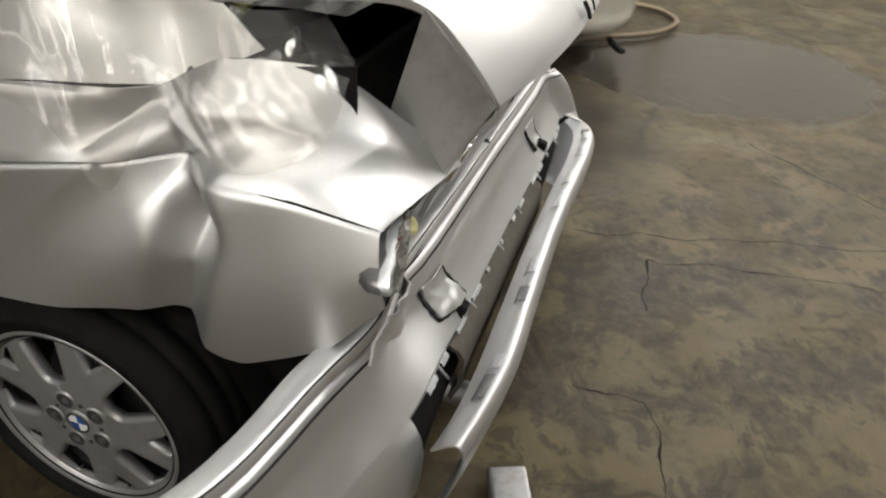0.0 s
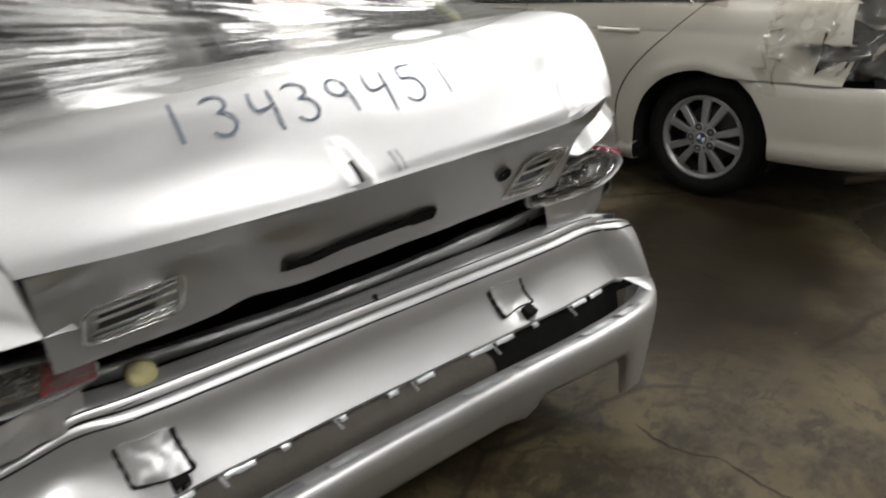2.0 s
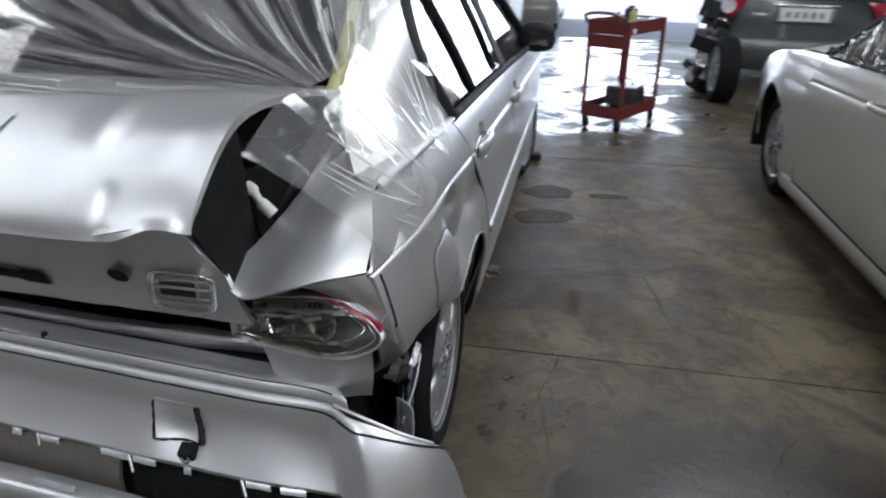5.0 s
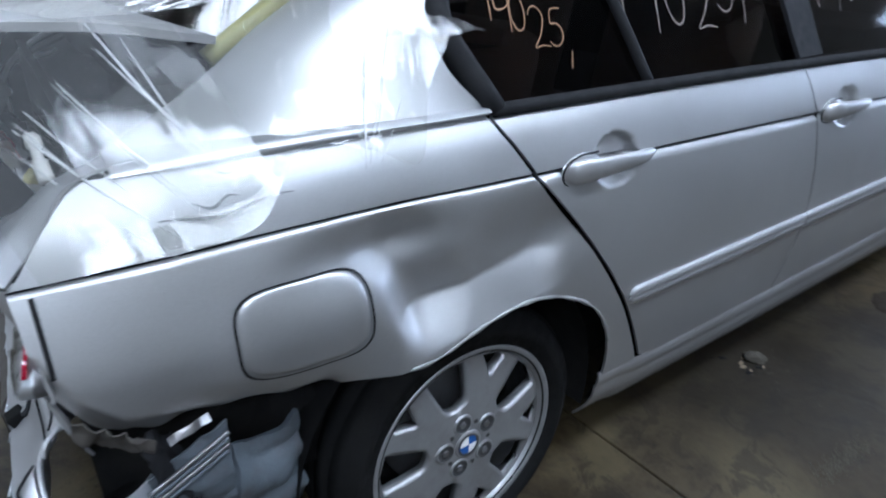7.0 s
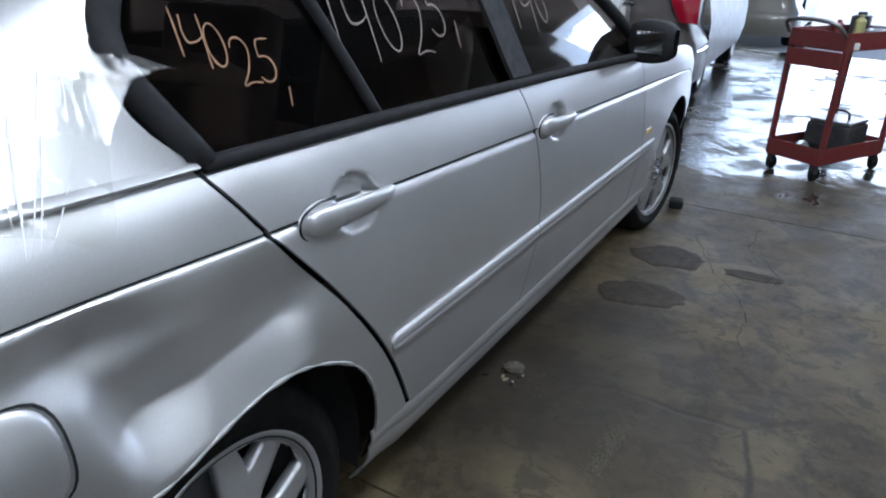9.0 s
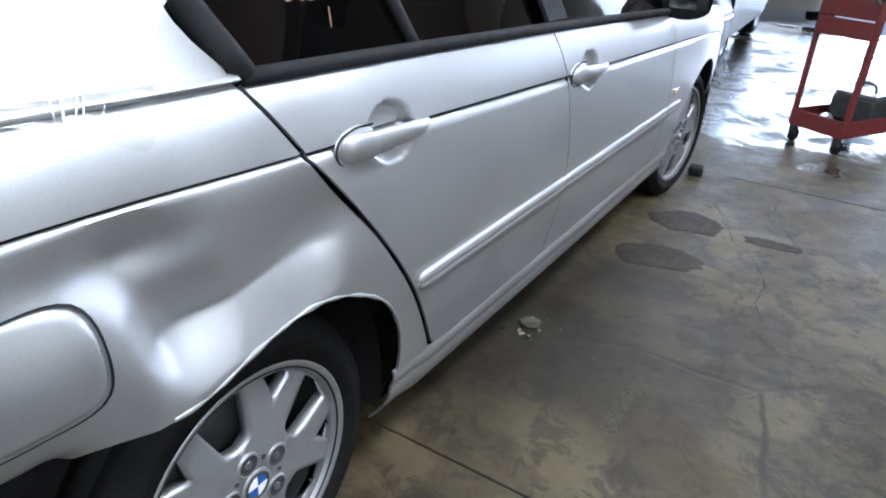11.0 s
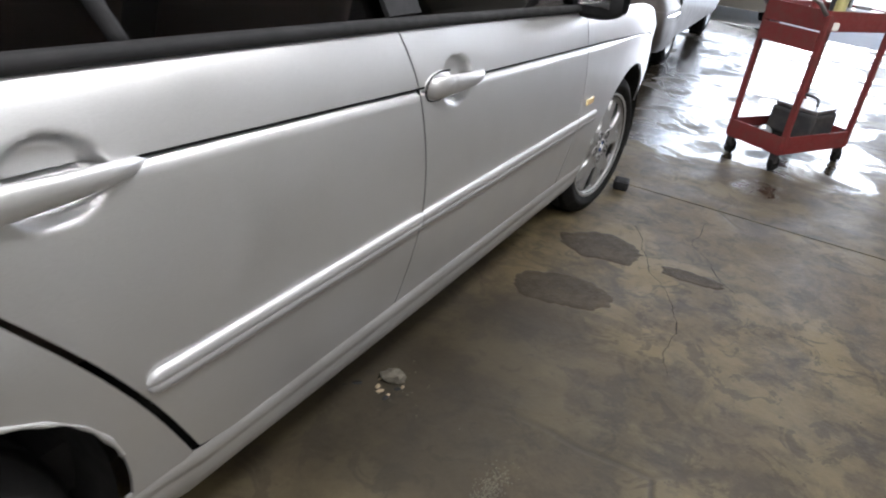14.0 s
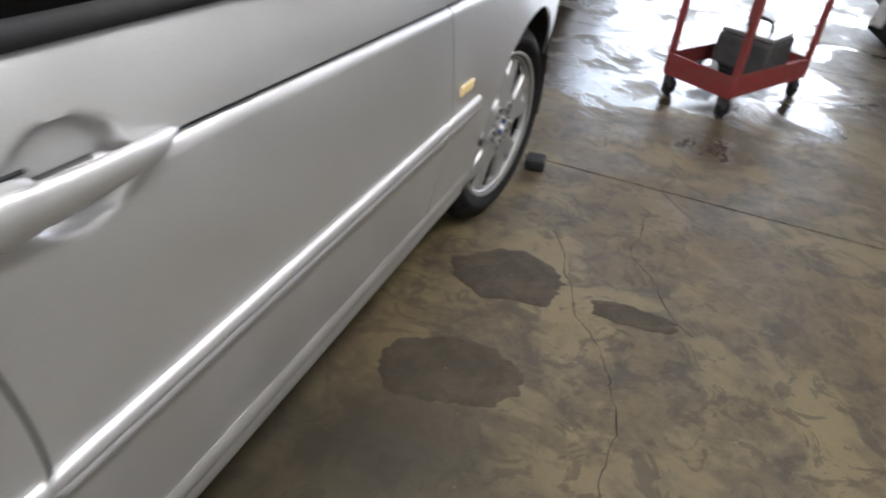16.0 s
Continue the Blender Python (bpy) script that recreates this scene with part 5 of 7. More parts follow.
def tail_lamp(corners, red_at, name_label, seed, crumple=0.004):
    """A smashed clear tail lamp between four corners (inner low, outer low, outer high, inner high)."""
    holder = new("tail_lamp")
    holder.parent = car
    holder["label"] = name_label
    a, b, c, d = (np.array(p, float) for p in corners)
    def at(u, v, out=0.0):
        p = (1 - u) * (1 - v) * a + u * (1 - v) * b + u * v * c + (1 - u) * v * d
        n = np.cross(b - a, d - a)
        n = n / np.linalg.norm(n)
        if n[1] > 0:
            n = -n
        return p + n * out
    ring = smooth_curve([(0.0, 0.12), (0.16, 0.0), (0.45, 0.0), (0.8, 0.12), (1.0, 0.42), (0.93, 0.66), (0.74, 0.92), (0.45, 1.0), (0.14, 0.93), (0.0, 0.6), (0.0, 0.12)])

    def inset(q, out, n=40):
        pts = []
        for k in range(n):
            u, v = ring(k / n)
            pts.append(at(0.47 + (u - 0.47) * q, 0.48 + (v - 0.48) * q, out + crumple * fold((u, v, q), 5, seed)))
        return pts

    put("housing", grid_mesh("housing", np.array([inset(1.02, -0.012), inset(1.0, -0.03), inset(0.8, -0.052), inset(0.3, -0.06), inset(0.02, -0.06)]), True), STEEL, holder, "grey lamp housing")
    put("rim", grid_mesh("rim", np.array([inset(1.01, -0.014), inset(1.012, 0.003), inset(0.985, 0.004), inset(0.975, -0.012)]), True), ALU, holder, "bent rim of the lamp")
    for q, o, r in ((0.9, -0.006, 0.0032), (0.7, -0.02, 0.003)):
        loop = inset(q, o)
        tube("contour_bead", loop + loop[:1], r, CHROME, holder, steps=60)
    for u, v, r in ((0.28, 0.45, 0.36), (0.58, 0.45, 0.3)):
        size = r * np.linalg.norm(d - a)
        along, over = (b - a) / np.linalg.norm(b - a), (d - a) / np.linalg.norm(d - a)
        rings = [[at(u, v, o) + size * q * (math.cos(t) * along + math.sin(t) * over) for t in np.linspace(0, 2 * math.pi, 24, endpoint=False)] for q, o in ((1.1, -0.012), (1.0, -0.008), (0.9, -0.02), (0.55, -0.04), (0.3, -0.048))]
        put("reflector", grid_mesh("reflector", np.array(rings), True), CHROME, holder, "bare chromed reflector bowl")
        tube("bulb_socket", [at(u, v, -0.055), at(u, v, -0.02)], 0.014, TRIM, holder)
    for k in range(6):
        u = 0.36 + 0.035 * k
        tube("fin", [at(u, 0.68, -0.03), at(u + 0.01, 0.88, -0.022)], 0.0035, TRIM, holder)
    u0, u1, v0, v1 = red_at
    sheet("red_lens", np.array([[at(u, v + 1.15 * (0.5 - u) * (1 if u0 > 0.5 else 0), 0.008) for u in np.linspace(u0, u1, 5)] for v in np.linspace(v0, v1, 4)]), RED_LENS, holder, 0.006, "red lens piece")
    rng = random.Random(seed)
    for k in range(7):
        u, v = rng.random() * 0.7 + 0.05, rng.random() * 0.6 + 0.15
        du, dv = 0.14 + 0.2 * rng.random(), 0.08 + 0.14 * rng.random()
        o = 0.002 + 0.012 * rng.random()
        t1, t2 = 0.04 * (rng.random() - 0.5), 0.04 * (rng.random() - 0.5)
        g = np.array([[at(min(u + du * i / 4, 1), min(v + dv * j / 3 + 0.1 * (i / 4) ** 2, 1), o + t1 * i / 4 + t2 * j / 3) for i in range(5)] for j in range(4)])
        sheet("lens_shard", g, CLEAR, holder, 0.002, "broken clear lens plastic")
    for k in range(6):
        v0, u0, lean = 0.08 + 0.84 * rng.random(), 0.3 * rng.random(), 0.3 * (rng.random() - 0.5)
        long = 0.35 + 0.35 * rng.random()
        rows = []
        for w in (-0.025, 0.025):
            rows.append([at(u0 + long * i / 14, min(max(v0 + lean * i / 14 + w + 0.012 * math.sin(0.9 * i + k), 0.02), 0.98), 0.004 + 0.014 * noise.noise(Vector((i * 0.55, k * 3.1, seed)))) for i in range(15)])
        sheet("bent_trim", rows, (ALU, CHROME, TRIM)[k % 3], holder, 0.002)
    cover = np.array([inset(1.0, 0.006), inset(0.9, 0.014), inset(0.6, 0.018), inset(0.25, 0.02), inset(0.02, 0.02)])
    put("cracked_cover", grid_mesh("cracked_cover", cover, True), CRACKED, holder, "crazed clear lens cover")
    return holder


tail_lamp(((0.562, -0.605, 0.692), (0.885, -0.655, 0.7), (0.87, -0.615, 0.838), (0.572, -0.6, 0.785)), (0.6, 1.0, 1.1, 1.2), "smashed clear tail lamp with a red edge", 4, 0.008)
tail_lamp(((-0.47, -0.56, 0.66), (-0.79, -0.665, 0.715), (-0.72, -0.65, 0.8), (-0.46, -0.575, 0.74)), (0.0, 0.3, 0.2, 0.85), "crushed clear tail lamp with a red corner", 8, 0.011)
bm = bmesh.new()
bmesh.ops.create_icosphere(bm, subdivisions=3, radius=0.03, matrix=pose(-0.392, -0.552, 0.63))
for v in bm.verts:
    v.co += v.co.normalized() * 0.012 * noise.noise(v.co * 60)
part("foam_lump", bm, FOAM, car, "lump of yellow foam", smooth=40)

# ---- rear bumper ----
U_EDGE = smooth_curve([(-1.25, -0.44, 0.6), (-1.05, -0.55, 0.605), (-0.85, -0.585, 0.605), (-0.68, -0.615, 0.6), (-0.5, -0.6, 0.6), (-0.25, -0.605, 0.6), (0.0, -0.612, 0.6), (0.3, -0.622, 0.6), (0.6, -0.632, 0.6), (0.76, -0.635, 0.6), (0.81, -0.65, 0.598), (0.86, -0.655, 0.585), (0.91, -0.645, 0.56), (0.96, -0.615, 0.525)])
L_EDGE = smooth_curve([(-1.25, -0.6, 0.43), (-1.05, -0.68, 0.42), (-0.88, -0.72, 0.415), (-0.72, -0.765, 0.412), (-0.5, -0.798, 0.41), (-0.25, -0.8, 0.41), (0.0, -0.8, 0.412), (0.3, -0.808, 0.414), (0.6, -0.822, 0.416), (0.76, -0.815, 0.417), (0.845, -0.79, 0.412), (0.925, -0.735, 0.405), (0.985, -0.66, 0.395), (1.02, -0.58, 0.385)])


def u_of(x):
    """Where along the bumper its top edge lies at x."""
    lo, hi = 0.0, 1.0
    for _ in range(30):
        mid = (lo + hi) / 2
        lo, hi = (mid, hi) if U_EDGE(mid)[0] < x else (lo, mid)
    return lo


UL, UR = u_of(-0.72), u_of(0.775)


def bumper_at(u, fy, fz, dents=True):
    """A place on the bumper: fy outward and fz downward from its top edge (0) to the rim of the slot (1)."""
    a, b = U_EDGE(u), L_EDGE(u)
    w = min(1, max(0, (u - UR + 0.004) / 0.022))
    if w and 0 < fz < 1:
        fy = fy + w * (fz**0.45 - fy)
    p = np.array([a[0] + fy * (b[0] - a[0]), a[1] + fy * (b[1] - a[1]), a[2] + fz * (b[2] - a[2])])
    if dents:
        x, _, z = p
        p[1] += 0.045 * math.exp(-(((x + 0.58) / 0.09) ** 2 + ((z - 0.52) / 0.06) ** 2))
        p[1] -= 0.012 * math.exp(-(((x + 0.42) / 0.05) ** 2 + ((z - 0.49) / 0.04) ** 2))
        p[1] += 0.02 * math.exp(-(((x - 0.47) / 0.05) ** 2 + ((z - 0.49) / 0.03) ** 2))
        p[2] += 0.012 * math.exp(-(((x + 0.52) / 0.06) ** 2)) * math.exp(-(((z - 0.6) / 0.03) ** 2))
        p[1] += 0.0012 * fold(p, 6, 17) * (1.8 if x < -0.3 else 0.5)
    return p


def bumper_grid(section, u0, u1, n, dents=True):
    return np.array([[bumper_at(u0 + (u1 - u0) * i / n, fy, fz, dents) for i in range(n + 1)] for fy, fz in section])


bumper = new("rear_bumper")
bumper.parent = car
bumper["label"] = "torn silver rear bumper hanging loose"
SECT_TOP = [(-0.34, -0.1), (-0.18, -0.13), (-0.05, -0.12), (0.0, -0.08), (0.02, -0.01)]
SECT_FACE = [(-0.03, 0.015), (0.03, 0.02), (0.07, 0.07), (0.1, 0.13), (0.12, 0.22), (0.135, 0.32), (0.17, 0.42), (0.22, 0.52), (0.28, 0.62), (0.34, 0.71), (0.4, 0.79), (0.43, 0.83)]
SECT_FLANGE = [(0.43, 0.83), (0.425, 0.88), (0.38, 0.9), (0.3, 0.9)]
SECT_LOW = [(0.72, 1.1), (0.9, 1.02), (1.0, 1.0), (1.05, 1.03), (1.085, 1.1), (1.1, 1.2), (1.08, 1.28), (1.05, 1.4), (1.0, 1.55), (0.95, 1.7), (0.9, 1.8), (0.8, 1.84)]
sheet("upper_ledge", bumper_grid(SECT_TOP, 0, UR + 0.02, 120), SILVER, bumper, 0.004, offset=1.0)
sheet("face", bumper_grid(SECT_FACE, 0, 1, 150), SILVER, bumper, 0.004, offset=1.0)
sheet("flange", bumper_grid(SECT_FLANGE, UL, UR, 100), SILVER, bumper, 0.003, offset=1.0)
low_rows = bumper_grid(SECT_LOW, UL - 0.01, 1, 120, False)
for j in range(low_rows.shape[0]):
    for i in range(low_rows.shape[1]):
        x, y, z = low_rows[j, i]
        low_rows[j, i, 2] -= (0.08 * min(1, max(0, (x - 0.3) / 0.4)) + 0.07 * min(1, max(0, (x - 0.68) / 0.08))) * max(0, (0.38 - z) / 0.12)
        cut = 0.31 - 0.05 * (x - 0.4)
        edge = min(1, max(0, (x - 0.36) / 0.05)) * min(1, max(0, (0.755 - x) / 0.04))
        low_rows[j, i, 2] = max(low_rows[j, i, 2], 0.1 + (cut - 0.1) * edge**0.5)
sheet("lower_valance", low_rows, SILVER, bumper, 0.004, offset=1.0)
sheet("corner_web", bumper_grid([(0.43, 0.83), (0.6, 0.88), (0.8, 0.94), (1.0, 1.0)], UR, 1, 30, False), SILVER, bumper, 0.004, offset=1.0)
sheet("corner_web", bumper_grid([(0.43, 0.83), (0.5, 0.95), (0.56, 1.1), (0.58, 1.3), (0.56, 1.6), (0.5, 1.9)], 0.0, UL, 30), SILVER, bumper, 0.004, offset=1.0)
# added dark sheet that gives the open slot its inner shade
sheet("slot_backing", bumper_grid([(0.25, 0.85), (0.3, 1.1), (0.35, 1.5), (0.3, 1.8)], UL, UR + 0.02, 60, False), DARK, bumper, 0.006)
sheet("impact_foam", bumper_grid([(0.3, 0.9), (0.48, 1.05), (0.52, 1.15), (0.5, 1.5), (0.4, 1.7)], u_of(-0.5), u_of(0.28), 60), BEIGE, bumper, 0.01, "grimy impact absorber inside the bumper")
rng = random.Random(12)
for k in range(13):
    u = UL + 0.02 + (UR - UL - 0.05) * (k + 0.5 * rng.random()) / 13
    if k % 2:
        tube("clip", [bumper_at(u, 0.42, 0.88), bumper_at(u + 0.003, 0.5, 1.0 + 0.1 * rng.random())], 0.003, ALU, bumper)
    w = 0.008 + 0.03 * rng.random()
    g = np.array([[bumper_at(u + 0.012 + w * i / 4, fy, fz) for i in range(5)] for fy, fz in ((0.86, 1.06), (0.88, 1.0), (0.93, 0.985), (0.985, 0.99))])
    if k not in (2, 5, 6, 9):
        sheet("clip_tab", g, (STEEL, ALU, SILVER)[k % 3], bumper, 0.002)
    w = 0.006 + 0.022 * rng.random()
    g = np.array([[bumper_at(u + 0.004 + w * i / 4, fy, fz + 0.02 * rng.random()) for i in range(5)] for fy, fz in ((0.4, 0.86), (0.44, 0.88), (0.45, 0.92))])
    sheet("clip_tab", g, ALU, bumper, 0.002)
for fy, fz, r in ((0.075, 0.1, 0.0022), (-0.03, -0.1, 0.0016)):
    tube("seam", [bumper_at(UL * 0.3 + (UR - UL * 0.3) * k / 60, fy, fz) + np.array([0, -0.002, 0.001]) for k in range(61)], r, TRIM, bumper, "dark seam along the bumper", steps=120)
# torn towing-eye covers, each with the bared socket under it
for x0, seed in ((0.42, 1), (-0.44, 2)):
    uc = u_of(x0)
    du = u_of(x0 + 0.045) - uc
    lift = lambda i, j: 0.004 + 0.008 * (1 - j / 10) * (1 if seed == 1 else 2.2 * i / 10)
    g = np.array([[bumper_at(uc + du * (i / 5 - 1), 0.13 + 0.17 * (1 - j / 10) ** 1.6, 0.64 - 0.36 * j / 10) + np.array([0, -lift(i, j), 0.003]) for i in range(11)] for j in range(11)])
    rim = [(0, k) for k in (9, 6, 3, 0)] + [(k, 0) for k in (3, 6, 9)] + [(10, k) for k in (0, 3, 6, 9)]
    tube("tear", [g[j][i] + np.array([0.005 * (i - 5) / 5, 0.004, -0.004 if j < 3 else 0]) for i, j in rim], lambda u: 0.003 + 0.0045 * max(0, u - 0.55) + 0.002 * math.sin(37 * u) ** 2, TRIM, bumper, "jagged black tear", steps=60)
    sheet("tow_flap", crush(g, 0.0012 if seed == 1 else 0.006, 30, seed), SILVER, bumper, 0.003, "bent silver towing-eye cover")
    hole = bumper_at(uc + du * 0.45, 0.36, 0.76)
    part("tow_socket", box(bmesh.new(), 0.034, 0.03, 0.042, pose(*hole, 25, 0, 6), 0.005), DARK, bumper)
    ring = [hole + np.array([0.008 * math.cos(a), -0.017, 0.012 * math.sin(a)]) for a in np.linspace(0, 2 * math.pi, 13)]
    tube("tow_ring", ring, 0.0025, STEEL, bumper, steps=24)
for x0 in (0.097,):
    part("screw", cyl(bmesh.new(), 0.008, 0.006, 0.008, pose(x0, -0.603, 0.624, 10), 10), TRIM, bumper)

for ob in car.children:
    if ob not in ahead:
        ob.matrix_local = ASKEW.copy()

# metal and ducting bared behind the right rear wheel
bracket = [[(0.828 - 0.05 * v * v + 0.006 * (v > 0.75), -0.6 + 0.125 * u, 0.555 - 0.2 * v + 0.05 * u + 0.006 * math.sin(40 * v) * (v < 0.4)) for u in np.linspace(0, 1, 20)] for v in np.linspace(0, 1, 30)]
sheet("bumper_bracket", crush(bracket, 0.012, 13, 5), VENT_GREY, car, 0.003, "bent grey bumper bracket")
for k in range(4):
    tube("bracket_rib", [(0.836 - 0.004 * k, -0.6, 0.54 - 0.014 * k), (0.84 - 0.004 * k, -0.54, 0.57 - 0.014 * k), (0.834 - 0.004 * k, -0.478, 0.592 - 0.014 * k)], 0.0035, VENT_GREY if k % 2 else STEEL, car)
vent = [[(0.795 - 0.03 * u + 0.01 * math.sin(5 * v), -0.475 + 0.13 * u, 0.54 - 0.22 * v - 0.03 * math.sin(2.6 * u) * (1 - v)) for u in np.linspace(0, 1, 18)] for v in np.linspace(0, 1, 20)]
sheet("vent_box", crush(vent, 0.02, 12, 8), VENT_GREY, car, 0.012, "grey-blue plastic vent panel")
for s in (1, -1):
    sheet("crumpled_liner", crush([[(s * (0.7 + 0.04 * v), (-0.65 if s > 0 else -0.48) + 0.35 * u, 0.36 + 0.3 * v) for u in np.linspace(0, 1, 16)] for v in np.linspace(0, 1, 12)], 0.03, 9, 21), DARK, car, 0.003)
sheet("bumper_cheek", crush([[(0.86 - 0.05 * u * u, -0.66 + 0.07 * u + 0.03 * v, 0.575 - 0.2 * v - 0.02 * u) for u in np.linspace(0, 1, 14)] for v in np.linspace(0, 1, 16)], 0.003, 9, 41), ALU, car, 0.003, "bright inner flange of the bumper end")
sheet("torn_duct", crush([[(0.835 - 0.05 * v * (1 - u) - 0.02 * u, -0.6 + 0.025 * u + 0.05 * v, 0.615 - 0.13 * u + 0.02 * math.sin(5 * v)) for u in np.linspace(0, 1, 18)] for v in np.linspace(0, 1, 10)], 0.012, 28, 31), TRIM, car, 0.003, "torn black duct")
sheet("torn_strip", crush([[(0.842 - 0.012 * v, -0.56 + 0.06 * u, 0.612 + 0.016 * u + 0.006 * v) for u in np.linspace(0, 1, 24)] for v in np.linspace(0, 1, 5)], 0.006, 30, 33), STEEL, car, 0.002, "bright torn edge strip")
sheet("torn_trim", crush([[(0.845 - 0.03 * v, -0.67 + 0.09 * u, 0.7 - 0.075 * u - 0.045 * v) for u in np.linspace(0, 1, 22)] for v in np.linspace(0, 1, 9)], 0.014, 26, 35), BEIGE, car, 0.002, "grimy torn plastic behind the lamp")
for r, fz in ((0.004, 0.0), (0.0025, 0.1)):
    tube("edge_bead", [bumper_at(UR + (1 - UR) * k / 14, 0.04 + fz, fz) + np.array([0.001, -0.001, 0.003]) for k in range(15)], r, (TRIM if fz else SILVER), bumper)
tube("exhaust_stub", [(-0.45, -0.2, 0.26), (-0.47, -0.62, 0.24), (-0.47, -0.74, 0.22)], 0.03, STEEL, car)
part("underbody", box(bmesh.new(), 1.36, 3.6, 0.1, pose(0, 1.3, 0.3)), DARK, car)
part("dashboard", box(bmesh.new(), 1.3, 0.4, 0.25, pose(0, 1.9, 0.85), 0.06), DARK, car)
for sx in (-0.36, 0.36):
    for sy in (0.35, 1.2):
        bm = bmesh.new()
        box(bm, 0.5, 0.5, 0.2, pose(sx, sy + 0.1, 0.5), 0.05)
        box(bm, 0.48, 0.14, 0.62, pose(sx, sy - 0.12, 0.78, -14), 0.06)
        box(bm, 0.26, 0.1, 0.16, pose(sx, sy - 0.26, 1.18, -10), 0.04)
        part("seat", bm, SEAT, car, smooth=60)

# door mirror, open bonnet, nose
mir = new("door_mirror")
mir.parent = car
shell = []
for j in range(11):
    u = j / 10
    w = math.sin(math.pi * (0.06 + 0.9 * u)) ** 0.2
    ring = []
    for k in range(20):
        a = 2 * math.pi * k / 20
        c, s_ = math.cos(a), math.sin(a)
        sq = (abs(c) ** 5 + abs(s_) ** 5) ** (-1 / 5)
        ring.append((0.8 + 0.165 * u, 2.03 + 0.055 * w * sq * c - 0.02 * u, 0.975 + (0.08 - 0.008 * u) * w * sq * s_))
    shell.append(ring)
put("housing", grid_mesh("housing", np.array(shell), True), TRIM, mir, "black mirror housing")
tube("foot", [(0.77, 2.04, 0.945), (0.8, 2.045, 0.945), (0.83, 2.04, 0.95)], 0.022, TRIM, mir)
sheet("mirror_glass", [[(0.828 + 0.105 * u, 1.972 - 0.02 * u, 0.94 + 0.075 * v) for u in (0, 0.5, 1)] for v in (0, 0.5, 1)], CHROME, mir, 0.004)
bonnet = loft([smooth_curve([(-0.66, 2.22, 0.99), (0, 2.26, 1.02), (0.66, 2.22, 0.99)]), smooth_curve([(-0.68, 2.42, 1.4), (0, 2.5, 1.42), (0.68, 2.42, 1.4)]), smooth_curve([(-0.62, 2.66, 1.85), (0, 2.74, 1.86), (0.62, 2.66, 1.85)])], 20, 14)
sheet("bonnet", bonnet, SILVER, car, 0.03, "raised silver bonnet")
part("radiator_support", box(bmesh.new(), 1.3, 0.06, 0.4, pose(0, 3.05, 0.6), 0.015), DARK, car)
part("engine", box(bmesh.new(), 1.2, 0.9, 0.4, pose(0, 2.6, 0.55), 0.05), DARK, car)
sheet("wing_badge", [[(side_x(2.18, z) + 0.005, y, z) for y in (2.145, 2.18, 2.215)] for z in (0.604, 0.614, 0.624)], AMBER, car, 0.004, "small amber side repeater")

for m in (pose(0.795, 0.003, 0.29), pose(-0.79, 0, 0.29, 0, 0, 180), pose(0.8, 2.725, 0.3, 18, 0, -7), pose(-0.79, 2.725, 0.3, 0, 0, 180)):
    make_wheel(car, ASKEW @ m if m.translation.x < 0 and m.translation.y < 1 else m, "wide", 0.312, 1.07, 32, 0.313 - m.translation.z)
t = thing("wheel_chock", pose(0.85, 3.1, 0, 0, 0, 10), "small black rubber wedge against the front tyre", "wedge")
part("wedge", box(bmesh.new(), 0.075, 0.07, 0.05, pose(0, 0, 0.027, 8), 0.016), TRIM, t)


# figures on the side windows
def on_glass(y, z):
    return (side_x(y, z) - 0.0115, y, z)


figures("crayon_lettering", [("1", 0.095, 1.117, 0.062), ("4", 0.122, 1.105, 0.062), ("0", 0.154, 1.097, 0.056), ("2", 0.198, 1.066, 0.068), ("5", 0.238, 1.066, 0.06), (",", 0.264, 1.03, 0.05)], on_glass, 0.0032, CRAYON, car, "orange wax crayon figures on the glass", 0.0, 5)
figures("crayon_lettering", [("1", 0.43, 1.085, 0.14), ("4", 0.505, 1.08, 0.125), ("0", 0.595, 1.075, 0.105), ("2", 0.69, 1.06, 0.115), ("5", 0.775, 1.09, 0.1), (",", 0.84, 1.07, 0.09)], on_glass, 0.0044, CRAYON_PALE, car, "pale wax crayon figures on the glass", 0.0, 6)
figures("crayon_lettering", [(ch, 0.36 + 0.062 * k, 1.222 + 0.002 * k, 0.055) for k, ch in enumerate("13439451")], on_glass, 0.006, CRAYON_BLUE, car, "blue wax crayon figures on the glass", 0.0, 7)
figures("crayon_lettering", [("1", 1.17, 1.075, 0.13), ("4", 1.25, 1.075, 0.12), ("0", 1.34, 1.08, 0.1)], on_glass, 0.0044, CRAYON_PALE, car, "pale wax crayon figures on the glass", 0.0, 8)

# ---- plastic sheeting on the saloon ----
def pleats(p, centre, n, seed):
    d = np.array(p) - np.array(centre)
    a = math.atan2(d[1], d[0])
    r = math.hypot(d[0], d[1])
    w = abs(math.sin(n * a + 2.3 * noise.noise(Vector((a * 3, r * 1.5, seed)))))
    return (1 - w) ** 2.2 * min(1, r * 4) + 0.35 * (1 - abs(math.sin(n * 2.7 * a + seed)))** 3 * min(1, r * 3)


wrap = thing("plastic_sheet", ASKEW, "clear plastic sheet stretched and taped over the rear window", "plastic sheet", "plastic sheets on the saloon")
back_edge = smooth_curve([(-0.66, 0.42, 1.345), (-0.4, 0.46, 1.395), (0, 0.48, 1.41), (0.4, 0.46, 1.395), (0.62, 0.42, 1.35)])
def lid_top(x, y):
    """A place just over the boot lid."""
    flat = top.reshape(-1, 3)
    near = flat[np.argmin((flat[:, 0] - x) ** 2 + (flat[:, 1] - y) ** 2)]
    return (x, y, near[2] + 0.001)


